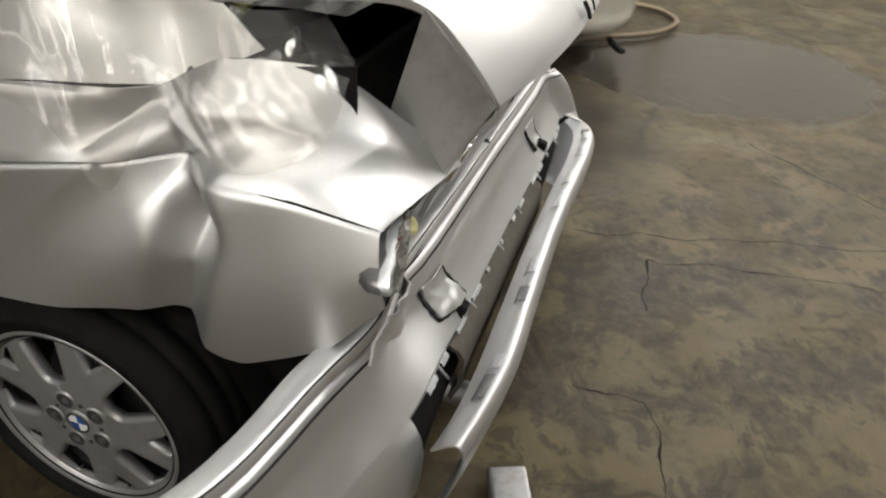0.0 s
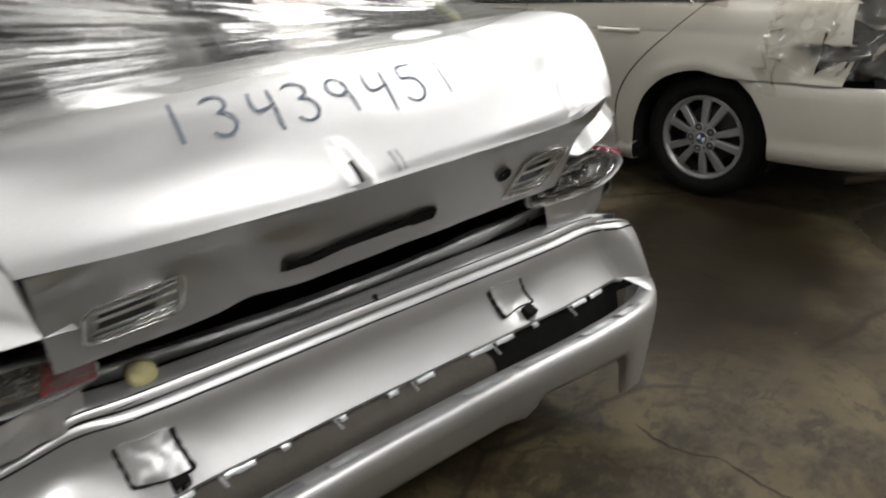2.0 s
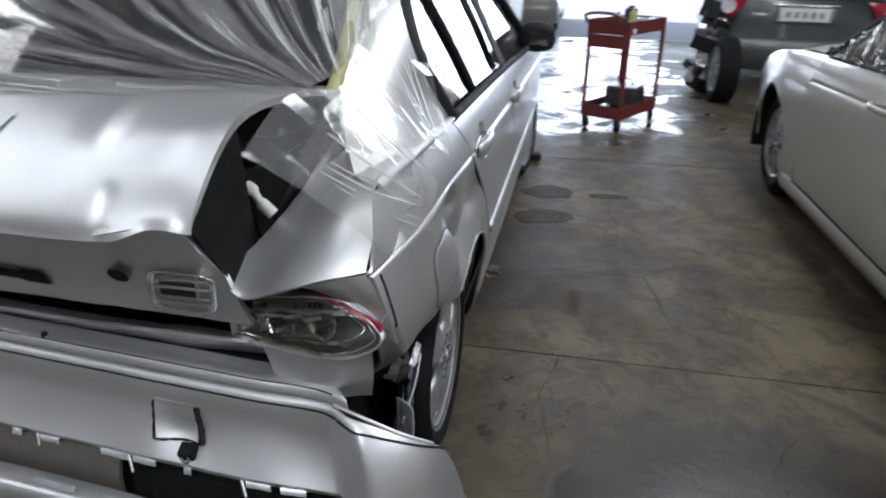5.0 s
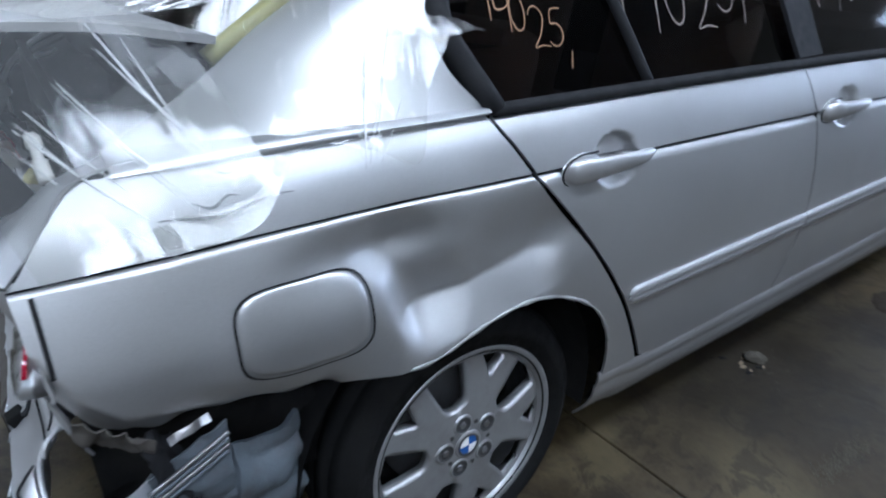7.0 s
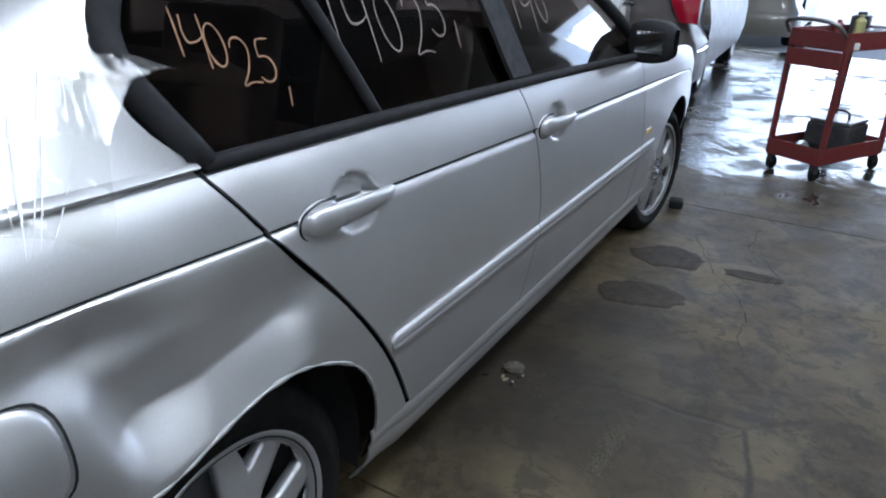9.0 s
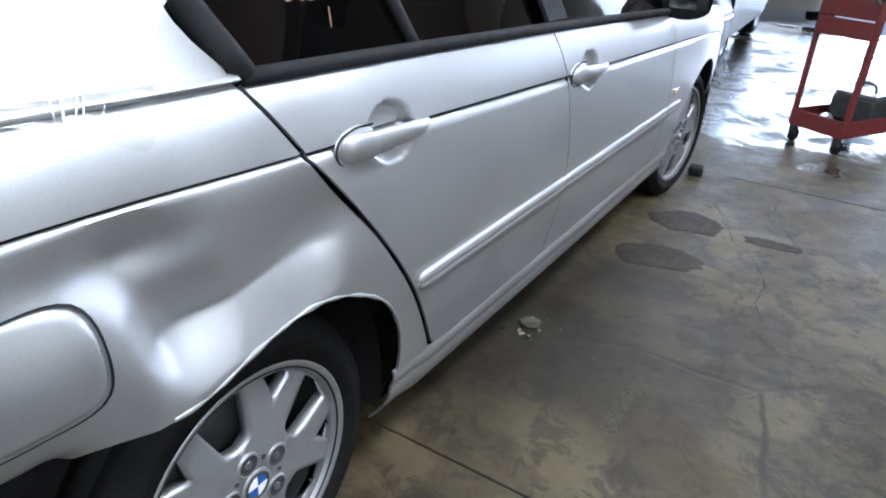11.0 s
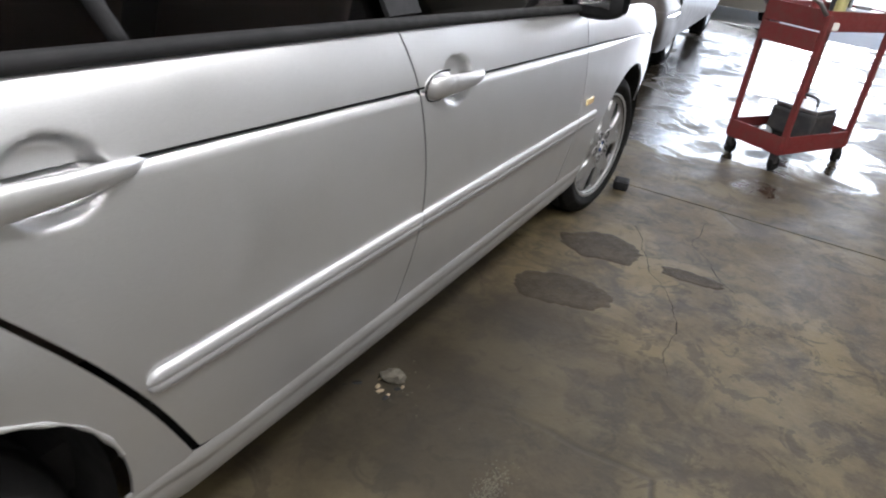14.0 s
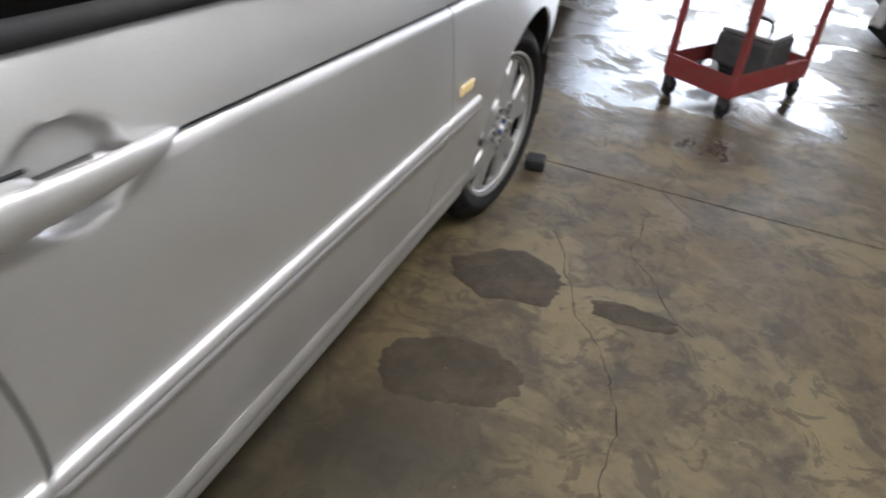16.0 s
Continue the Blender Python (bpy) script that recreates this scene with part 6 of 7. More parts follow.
lid_edge = smooth_curve([(-0.62, -0.56, 1.09), lid_top(-0.5, -0.62), lid_top(-0.2, -0.63), lid_top(0.1, -0.62), lid_top(0.4, -0.6), lid_top(0.6, -0.56), (0.695, -0.5, 1.15)])
left_edge = smooth_curve([back_edge(0), (-0.68, 0.1, 1.29), (-0.72, -0.25, 1.14), lid_edge(0)])
right_edge = smooth_curve([back_edge(1), (0.66, 0.1, 1.3), (0.68, -0.22, 1.17), lid_edge(1)])
g = coons(back_edge, lid_edge, left_edge, right_edge, 200, 130)
for j in range(g.shape[0]):
    for i in range(g.shape[1]):
        x, y, z = g[j, i]
        v, u = j / (g.shape[0] - 1), i / (g.shape[1] - 1)
        loose = math.sin(math.pi * min(v + 0.05, 1)) * (0.45 + 0.55 * v)
        g[j, i, 2] += 0.006 + loose * (0.008 * pleats((x, y), (0.74, -0.52), 17, 1.0) + 0.004 * pleats((x, y), (0.9, -0.6), 41, 3.0)) + 0.003 * fold((x, y, 0), 4, 4)
sheet("film", g, HAZY, wrap)

def folds(parent, lines):
    """Narrow milky creases where the film is drawn tight."""
    for a, b, sag, r in lines:
        mid = [(p + q) / 2 for p, q in zip(a, b)]
        mid[2] -= sag
        tube("crease", [a, mid, b], lambda u, r=r: r * (0.35 + 0.65 * math.sin(math.pi * min(max(u, 0.03), 0.97))), MILKY, parent, n=5, steps=14)


side_wrap = thing("plastic_sheet", pose(0, 0, 0), "clear plastic sheet hanging in folds over the rear pillar", "plastic sheet", "plastic sheets on the saloon")


def side_film(sign, low_pts, high_pts, nu, nv, seed, out=0.012):
    lo, hi = smooth_curve(low_pts), smooth_curve(high_pts)
    rows = []
    for j in range(nv + 1):
        v = j / nv
        row = []
        for i in range(nu + 1):
            u = i / nu
            p = (1 - v) * lo(u) + v * hi(u)
            w = (1 - abs(math.sin(23 * u + 5 * noise.noise(Vector((u * 4, v * 1.2, seed)))))) ** 3
            n = np.array([sign * 0.8, -0.25, 0.5])
            ease = min(1, 0.12 + 2.2 * v)
            row.append(p + n * ease * (out + 0.007 * w * (1 - 0.6 * v) + 0.003 * (1 - abs(math.sin(61 * u + 3 * noise.noise(Vector((u * 7, v, seed)))))) ** 3 + 0.002 * fold(p, 6, seed)))
        rows.append(row)
    return np.array(rows)


g = side_film(1, [(0.79, -0.66, 0.86), (0.835, -0.55, 0.9), (0.848, -0.4, 0.905), (0.8, -0.3, 0.985), (0.815, -0.2, 0.965), (0.83, -0.13, 0.935), (0.79, -0.08, 1.04), (0.76, -0.02, 1.1)],
              [(0.6, -0.56, 1.0), (0.62, -0.42, 1.09), (0.62, -0.3, 1.13), (0.61, -0.2, 1.18), (0.61, -0.1, 1.23), (0.6, -0.03, 1.255), (0.605, 0.0, 1.27), (0.615, 0.02, 1.275)], 90, 40, 2.0)
sheet("film", g, WRAP, side_wrap)
flap_g = np.array([[(0.752 + 0.004 * u + 0.012 * math.sin(2.5 * u) - 0.02 * v, -0.14 + 0.2 * u, 1.112 - 0.004 * u + 0.042 * v * (1 - u) ** 0.7 + 0.004 * math.sin(9 * u + 2 * v)) for u in np.linspace(0, 1, 24)] for v in np.linspace(0, 1, 7)])
sheet("loose_end", flap_g, WRAP_GREY, side_wrap)
lid_side, waist = smooth_curve([askew(0.672, -0.69, 1.09), askew(0.69, -0.6, 1.15), askew(0.695, -0.5, 1.16), askew(0.68, -0.36, 1.14)]), smooth_curve([(0.83, -0.655, 0.89), (0.85, -0.55, 0.9), (0.86, -0.45, 0.905), (0.845, -0.36, 0.95)])
span = [[(1 - v) * lid_side(u) + v * waist(u) + np.array([0.006, 0, 0.01]) * (math.sin(math.pi * v) + 0.1 * (1 - abs(math.sin(26 * u + 1.5 * v + 2 * noise.noise(Vector((3 * u, 0.5 * v, 1.0)))))) ** 3) for u in np.linspace(0, 1, 60)] for v in np.linspace(0, 1, 24)]
sheet("stretched_film", span, WRAP, side_wrap)
folds(side_wrap, [((0.690, -0.633, 1.040), (0.848, -0.485, 0.902), 0.006, 0.002), ((0.690, -0.616, 1.060), (0.806, -0.537, 0.973), 0.004, 0.0014), ((0.690, -0.573, 1.089), (0.819, -0.476, 0.960), 0.005, 0.002), ((0.690, -0.521, 1.125), (0.792, -0.437, 1.011), 0.004, 0.0014), ((0.720, -0.147, 1.151), (0.805, -0.207, 0.993), 0, 0.0012), ((0.720, -0.099, 1.164), (0.833, -0.217, 0.952), 0.004, 0.0014), ((0.720, -0.128, 1.158), (0.806, -0.228, 0.989), 0, 0.0009),
                  ((0.7, -0.53, 1.16), (0.835, -0.43, 0.99), 0.01, 0.0019), ((0.7, -0.5, 1.155), (0.83, -0.45, 1.0), 0.0, 0.0011), ((0.7, -0.63, 1.05), (0.85, -0.53, 0.95), 0.01, 0.0017), ((0.72, -0.64, 1.02), (0.862, -0.5, 0.89), 0.01, 0.0014), ((0.7, -0.58, 1.09), (0.855, -0.46, 0.93), 0.005, 0.0011),
                  ((0.7, -0.14, 1.13), (0.845, -0.23, 0.95), 0.01, 0.0017), ((0.705, -0.1, 1.12), (0.84, -0.21, 0.96), 0.01, 0.0012), ((0.715, -0.05, 1.12), (0.84, -0.2, 0.955), 0.02, 0.0011), ((0.7, -0.17, 1.15), (0.845, -0.235, 0.965), 0.0, 0.0008)])
for (ya, za), (yb, zb), wide in (((-0.515, 0.927), (-0.335, 0.932), 0.006), ((-0.432, 0.973), (-0.372, 0.982), 0.004), ((-0.47, 0.94), (-0.41, 0.942), 0.004), ((-0.44, 0.916), (-0.4, 0.914), 0.003)):
    rows = []
    for e in (-0.5, 0.5):
        rows.append([(dented_right(y, z) + 0.003, y, z) for y, z in ((ya + (yb - ya) * u, za + (zb - za) * u + 0.005 * math.sin(7 * u + ya * 9) + e * wide * math.sin(math.pi * min(max(u, 0.04), 0.96)) ** 0.7) for u in np.linspace(0, 1, 16))])
    sheet("torn_edge", rows, TORN, side_wrap, label="grey doubled-over edge of torn film")
left_wrap = thing("plastic_sheet", ASKEW, "torn clear plastic sheet clinging to the crushed corner", "plastic sheet", "plastic sheets on the saloon")
g = side_film(-1, [(-0.8, -0.05, 1.0), (-0.8, -0.16, 0.96), (-0.8, -0.24, 0.86), (-0.76, -0.33, 0.97), (-0.76, -0.44, 0.9), (-0.7, -0.54, 0.93), (-0.58, -0.55, 1.02)],
              [(-0.66, 0.06, 1.26), (-0.66, -0.05, 1.2), (-0.66, -0.15, 1.16), (-0.64, -0.28, 1.12), (-0.62, -0.4, 1.09), (-0.56, -0.45, 1.08), (-0.5, -0.46, 1.08)], 80, 36, 5.0, 0.014)
sheet("film", g, WRAP_GREY, left_wrap)


# ---- the white saloon ----
WHITE_PROFILE = smooth_curve([(0.8, 0.14), (0.86, 0.2), (0.878, 0.28), (0.888, 0.4), (0.9, 0.55), (0.905, 0.68), (0.897, 0.78), (0.88, 0.84), (0.872, 0.88), (0.845, 0.94), (0.825, 0.965)])
WHITE_TABLE = np.array([WHITE_PROFILE(i / 80) for i in range(81)])


def white_x(y, z):
    x = np.interp(z, WHITE_TABLE[:, 1], WHITE_TABLE[:, 0]) if z < 0.965 else 0.825 - 0.42 * (z - 0.965)
    if y < -0.3:
        x -= 0.22 * (-0.3 - y) ** 2
    if y > 2.5:
        x -= 0.13 * (y - 2.5) ** 2
    d = math.hypot(y, z - 0.31)
    x += 0.012 * math.exp(-(((d - 0.38) / 0.05) ** 2))
    d = math.hypot(y - 2.76, z - 0.31)
    return x + 0.01 * math.exp(-(((d - 0.38) / 0.05) ** 2))


def torn_corner(y, z):
    """The rear corner is punched in below a ragged lip."""
    x = white_x(y, z)
    lip = 0.812 + 0.018 * noise.noise(Vector((y * 22, 0.4, 0.0)))
    k = min(1, max(0, (-0.4 - y) / 0.06))
    if z < lip:
        x -= k * 0.13 * min(1, (lip - z) / 0.015) * min(1, max(0, (z - 0.655) / 0.12))
    else:
        x -= k * 0.02 * fold((0, y, z), 6, 2)
    return x


white = thing("white_saloon", ASKEW @ pose(3.29, 0.19, 0, 0, 0, 5.4), "cream white saloon with plastic-wrapped windows and a damaged rear corner", "car")
WB = 2.76
ARC_R = [(0.35 * math.cos(rad(a)), 0.32 + 0.35 * math.sin(rad(a))) for a in (10, 35, 60, 90, 108)]
for s in (-1, 1):
    sheet("rear_quarter_panel", ruled(
        [(0.442, 0.245), (0.37, 0.24), *ARC_R, (-0.18, 0.648), (-0.4, 0.65), (-0.62, 0.65)],
        [(0.177, 0.83), (0.08, 0.835), (-0.1, 0.835), (-0.35, 0.83), (-0.62, 0.82)],
        [(0.025, 0.965), (-0.03, 0.97), (-0.15, 0.975), (-0.4, 0.98), (-0.6, 0.97)], 60, 20, 8, torn_corner if s < 0 else white_x, (0.12, 0), s, 0.0)[:, ::-1], WHITE, white, 0.006, offset=0)
    sheet("rear_door", ruled([(0.45, 0.255), (0.8, 0.25), (1.13, 0.25)], [(0.185, 0.83), (0.7, 0.82), (1.14, 0.81)], [(0.035, 0.965), (0.6, 0.955), (1.1, 0.945)], 30, 20, 8, white_x, (0.12, 0.01), s, 0.003), WHITE, white, 0.006, offset=0)
    sheet("front_door", ruled([(1.137, 0.25), (1.6, 0.25), (2.2, 0.25)], [(1.147, 0.81), (1.7, 0.8), (2.2, 0.785)], [(1.107, 0.945), (1.7, 0.93), (2.12, 0.92)], 30, 20, 8, white_x, (0.01, 0.02), s, 0.003), WHITE, white, 0.006, offset=0)
    arc = [(WB - 0.36 * math.cos(rad(a)), 0.32 + 0.36 * math.sin(rad(a))) for a in (-10, 20, 50, 90, 130, 160, 185)]
    sheet("front_wing", ruled([(2.207, 0.25), (2.36, 0.24), *arc, (3.3, 0.26), (3.42, 0.3)], [(2.207, 0.785), (2.7, 0.77), (3.1, 0.72), (3.38, 0.62)], [(2.127, 0.92), (2.6, 0.89), (3.0, 0.83), (3.3, 0.72)], 60, 18, 6, white_x, (0.02, 0), s, 0.0), WHITE, white, 0.006, offset=0)
    prof = [(0.84, 0.245), (0.88, 0.243), (0.885, 0.235), (0.885, 0.2), (0.87, 0.16), (0.82, 0.15)]
    rows = [[(s * x, y, z) for y in np.linspace(0.355, 2.39, 20)] for x, z in prof]
    sheet("sill", rows if s > 0 else [r[::-1] for r in rows], WHITE, white, 0.004)
    # dark tubes draw the shade in the door and sill gaps
    tube("door_gap", [(s * (white_x(y, z) - 0.002), y, z) for y, z in ((1.103, 0.945), (1.128, 0.87), (1.1435, 0.81), (1.145, 0.6), (1.14, 0.4), (1.1335, 0.25))], 0.0045, TRIM, white, steps=30)
    tube("sill_gap", [(s * 0.8835, y, 0.249) for y in np.linspace(0.44, 2.2, 8)], 0.004, TRIM, white)
    # dark backing sheet, standing in for shade behind the white car's gaps
    inner = [[(s * (white_x(y, z) - 0.035), y, z) for y in np.linspace(0.42, 2.3, 16)] for z in np.linspace(0.18, 0.95, 10)]
    sheet("inner_shell", inner, DARK, white)
    for yc in (0.0, WB):
        sheet("wheel_arch_liner", [[(s * x, yc + 0.37 * math.cos(a), 0.32 + 0.37 * math.sin(a)) for a in np.linspace(-0.3, 3.44, 24)] for x in (0.5, 0.7, 0.87)], DARK, white)
    for yh, zh in ((0.47, 0.83), (1.36, 0.815)):
        h = new("door_handle")
        h.parent = white
        bow = smooth_curve([(-0.125, 0.003), (-0.09, 0.03), (0, 0.036), (0.09, 0.03), (0.125, 0.003)])
        rows = []
        for i in range(19):
            y, out = bow(i / 18)
            rows.append([(s * (white_x(yh + y, zh) + out + 0.008 * math.cos(a)), yh + y, zh + 0.013 * math.sin(a)) for a in np.linspace(0, 2 * math.pi, 10, endpoint=False)])
        put("grip", grid_mesh("grip", np.array(rows), True), WHITE, h)
        cup = [[(s * (white_x(yh + 0.07 * q * math.cos(a), zh - 0.012) + 0.004 - 0.02 * (1 - q * q)), yh + 0.085 * q * math.cos(a), zh - 0.014 + 0.03 * q * math.sin(a)) for a in np.linspace(0, 2 * math.pi, 20, endpoint=False)] for q in (0.1, 0.4, 0.7, 0.9, 1.0)]
        put("cup", grid_mesh("cup", np.array(cup), True), WHITE, h)
    roofl = [(-0.05, 1.03), (0.1, 1.16), (0.4, 1.29), (0.8, 1.35), (1.2, 1.355), (1.55, 1.29), (1.9, 1.1), (2.12, 0.93)]
    up, lo = smooth_curve(roofl), smooth_curve([(0.0, 0.975), (0.6, 0.96), (1.4, 0.94), (2.12, 0.92)])
    rows = [[(s * (white_x(*p) - 0.012), *p) for p in ((1 - v) * lo(u) + v * up(u) for u in np.linspace(0, 1, 40))] for v in np.linspace(0, 1, 8)]
    sheet("side_glass", rows, TINTED, white, 0.004)
    tube("window_frame", [(s * (white_x(y, z) - 0.004), y, z) for y, z in roofl], 0.02, TRIM, white, steps=40)
    tube("waist_seal", [(s * (white_x(*lo(u)) + 0.002), *lo(u)) for u in np.linspace(0, 1, 8)], 0.012, TRIM, white)
    tube("pillar_cover", [(s * (white_x(1.12, z) - 0.002), 1.12 - 0.15 * (z - 0.95), z) for z in (0.95, 1.1, 1.35)], 0.03, TRIM, white)
    for yc in (0.0, WB):
        make_wheel(white, pose(s * 0.815, yc, 0.316, 20 if yc == 0 else 55, 0, 0 if s > 0 else 180), "paired")
    bk = smooth_curve([(s * 0.79, -0.62, 0.97), (s * 0.68, -0.35, 1.05), (s * 0.62, 0.05, 1.24), (s * 0.57, 0.3, 1.34)])
    fr = smooth_curve([(s * white_x(-0.02, 0.975), -0.02, 0.975), (s * white_x(0.0, 1.06), 0.0, 1.06), (s * white_x(0.2, 1.23), 0.2, 1.23), (s * 0.66, 0.42, 1.31)])
    sheet("roof_pillar", coons(smooth_curve([bk(0), (s * 0.81, -0.3, 0.975), fr(0)]), smooth_curve([bk(1), fr(1)]), bk, fr, 14, 12), WHITE, white, 0.006, offset=0)
rr = []
for y, z, w in ((0.28, 1.35, 0.56), (0.5, 1.39, 0.6), (0.9, 1.42, 0.63), (1.3, 1.41, 0.62), (1.55, 1.375, 0.59)):
    rr.append(smooth_curve([(-w - 0.05, y, z - 0.07), (-w, y, z - 0.03), (0, y, z), (w, y, z - 0.03), (w + 0.05, y, z - 0.07)]))
sheet("roof", loft(rr, 20, 14), WHITE, white, 0.01)
sheet("bonnet", loft([smooth_curve([(-0.82, 2.1, 0.925), (-0.5, 2.2, 0.97), (0, 2.25, 0.99), (0.5, 2.2, 0.97), (0.82, 2.1, 0.925)]), smooth_curve([(-0.8, 2.7, 0.885), (-0.5, 2.75, 0.93), (0, 2.8, 0.94), (0.5, 2.75, 0.93), (0.8, 2.7, 0.885)]), smooth_curve([(-0.66, 3.3, 0.72), (-0.4, 3.42, 0.74), (0, 3.48, 0.75), (0.4, 3.42, 0.74), (0.66, 3.3, 0.72)])], 24, 14), WHITE, white, 0.01)
sheet("windscreen", loft([smooth_curve([(-0.74, 2.08, 0.95), (0, 2.22, 0.99), (0.74, 2.08, 0.95)]), smooth_curve([(-0.6, 1.55, 1.33), (0, 1.57, 1.37), (0.6, 1.55, 1.33)])], 12, 6), TINTED, white, 0.005)
sheet("rear_window", loft([smooth_curve([(-0.66, -0.4, 1.04), (0, -0.5, 1.06), (0.66, -0.4, 1.04)]), smooth_curve([(-0.56, 0.26, 1.33), (0, 0.25, 1.35), (0.56, 0.26, 1.33)])], 12, 8), TINTED, white, 0.005)
sheet("front_bumper", loft([smooth_curve([(-0.7, 3.3, 0.72), (0, 3.5, 0.74), (0.7, 3.3, 0.72)]), smooth_curve([(-0.8, 3.36, 0.5), (0, 3.62, 0.5), (0.8, 3.36, 0.5)]), smooth_curve([(-0.78, 3.3, 0.2), (0, 3.52, 0.18), (0.78, 3.3, 0.2)])], 20, 12), WHITE, white, 0.006)
# boot and rear bumper
sheet("boot_lid", crush(loft([smooth_curve([(-0.64, -0.42, 1.045), (0, -0.52, 1.065), (0.64, -0.42, 1.045)]), smooth_curve([(-0.62, -0.75, 1.03), (0, -0.85, 1.06), (0.62, -0.75, 1.03)]), smooth_curve([(-0.56, -0.88, 0.98), (0, -0.97, 1.02), (0.56, -0.88, 0.98)]), smooth_curve([(-0.5, -0.86, 0.66), (0, -0.95, 0.64), (0.5, -0.86, 0.66)])], 30, 22), 0.012, 5, 3), WHITE, white, 0.01)
rb = []
for z, out in ((0.62, -0.03), (0.642, -0.006), (0.63, 0.004), (0.58, 0.014), (0.5, 0.026), (0.42, 0.03), (0.38, 0.024), (0.365, 0.036), (0.33, 0.034), (0.3, 0.014), (0.285, -0.02)):
    arch_y = -math.sqrt(max(0.365**2 - (z - 0.32) ** 2, 0.01))
    half = [(0.893, arch_y), (0.888, -0.45), (0.862, -0.64), (0.78, -0.82), (0.6, -0.92), (0.3, -0.97)]
    pts = [(-(x + out * 0.6), y - out * (0 if y > -0.4 else 0.5), z) for x, y in half] + [(0, -0.985 - out, z)] + [((x + out * 0.6), y - out * (0 if y > -0.4 else 0.5), z) for x, y in half[::-1]]
    rb.append(smooth_curve(pts))
rows = np.array([[c(i / 60) for i in range(61)] for c in rb])
sheet("rear_bumper", rows, WHITE, white, 0.006, "smooth cream rear bumper", offset=0)
lampbox = crush([[(-0.87 + 0.25 * u + 0.03 * v, -0.5 - 0.36 * u, 0.66 + 0.2 * v) for u in np.linspace(0, 1, 24)] for v in np.linspace(0, 1, 18)], 0.03, 12, 4)
sheet("broken_lamp_nest", lampbox, DARK, white, 0.004, "dark hole where the tail lamp is smashed")
for k in range(6):
    g = np.array([[(-0.88 + 0.05 * k + 0.09 * u, -0.58 - 0.05 * k - 0.04 * v, 0.69 + 0.03 * (k % 3) + 0.07 * v + 0.02 * u) for u in np.linspace(0, 1, 5)] for v in np.linspace(0, 1, 5)])
    sheet("lens_shard", crush(g, 0.02, 25, k), (CLEAR, CHROME, WHITE, CLEAR, RED_LENS, CHROME)[k], white, 0.003)
part("underbody", box(bmesh.new(), 1.4, 3.9, 0.1, pose(0, 1.3, 0.3)), DARK, white)
part("cabin_floor", box(bmesh.new(), 1.4, 1.8, 0.3, pose(0, 1.1, 0.6)), DARK, white)
part("side_repeater", box(bmesh.new(), 0.012, 0.045, 0.016, pose(-0.897, 2.32, 0.69), 0.004), AMBER, white)
tube("tow_hook", [(-0.55, -0.85, 0.2), (-0.5, -0.92, 0.12), (-0.45, -0.95, 0.1)], 0.02, TRIM, white)

for lab, lo_p, hi_p, nu, sd in (("crinkled plastic sheet taped over the side windows", [(-0.87, -0.1, 0.95), (-0.86, 0.4, 0.955), (-0.86, 1.0, 0.945), (-0.86, 1.6, 0.93), (-0.83, 2.15, 0.91)], [(-0.7, 0.0, 1.25), (-0.68, 0.4, 1.36), (-0.66, 1.0, 1.42), (-0.68, 1.5, 1.36), (-0.74, 2.0, 1.06)], 240, 7.0),
                                ("crinkled plastic sheet bunched over the broken rear lamp", [(-0.9, -0.28, 0.6), (-0.9, -0.4, 0.72), (-0.86, -0.58, 0.7), (-0.74, -0.78, 0.68), (-0.6, -0.88, 0.7)], [(-0.82, -0.28, 1.02), (-0.78, -0.42, 1.06), (-0.72, -0.6, 1.08), (-0.6, -0.78, 1.06), (-0.5, -0.85, 1.05)], 60, 9.0)):
    w = thing("plastic_sheet", white.matrix_world.copy(), lab, "plastic sheet", "plastic sheets on the white saloon")
    lo, hi = smooth_curve(lo_p), smooth_curve(hi_p)
    rows = []
    for j in range(31):
        v = j / 30
        row = []
        for i in range(nu + 1):
            u = i / nu
            p = (1 - v) * lo(u) + v * hi(u)
            lane = p[1] - 0.75 * p[2] + 0.05 * noise.noise(Vector((p[1] * 3, p[2] * 3, sd)))
            k = (1 - abs(math.sin(38 * lane + 3 * noise.noise(Vector((lane * 6, p[2] * 1.3, sd)))))) ** 3 + 0.5 * (1 - abs(math.sin(91 * lane + 4 * noise.noise(Vector((lane * 9, p[2] * 2, sd + 4)))))) ** 3
            if nu < 100:
                k = (1 - abs(noise.noise(Vector((p[1] * 14 + 4 * p[2], p[2] * 5 - 5 * p[1], sd)))) * 2) ** 2
            rag = 0.05 * noise.noise(Vector((u * 9, v * 9, sd))) if nu < 100 else 0.01 * noise.noise(Vector((u * 40, v * 4, sd)))
            edge = max(0, 1 - 8 * min(u, v, 1 - u, 1 - v))
            p = p + np.array([0, 2 * rag * edge, 1.6 * rag * edge])
            row.append(p + np.array([-0.018 - 0.026 * k - (0.012 if nu < 100 else 0.004) * fold(p, 14 if nu < 100 else 5, sd), -0.02 * k if nu < 100 else 0, 0.008]))
        rows.append(row)
    sheet("film", rows, WRAP_PLEAT if nu > 100 else WRAP_GREY, w)


# ---- tool cart ----
cart = thing("tool_cart", pose(1.3, 4.13, 0, 0, 0, -30), "red steel two-tier workshop trolley with tools on it", "cart")
CW, CL = 0.36, 0.66


def tray(z, h, mat):
    bm = bmesh.new()
    box(bm, CW, CL, 0.006, pose(0, CL / 2, z))
    for s in (-1, 1):
        box(bm, 0.006, CL, h, pose(s * CW / 2, CL / 2, z + h / 2), 0.002)
        box(bm, CW, 0.006, h, pose(0, CL / 2 + s * CL / 2, z + h / 2), 0.002)
    return bm


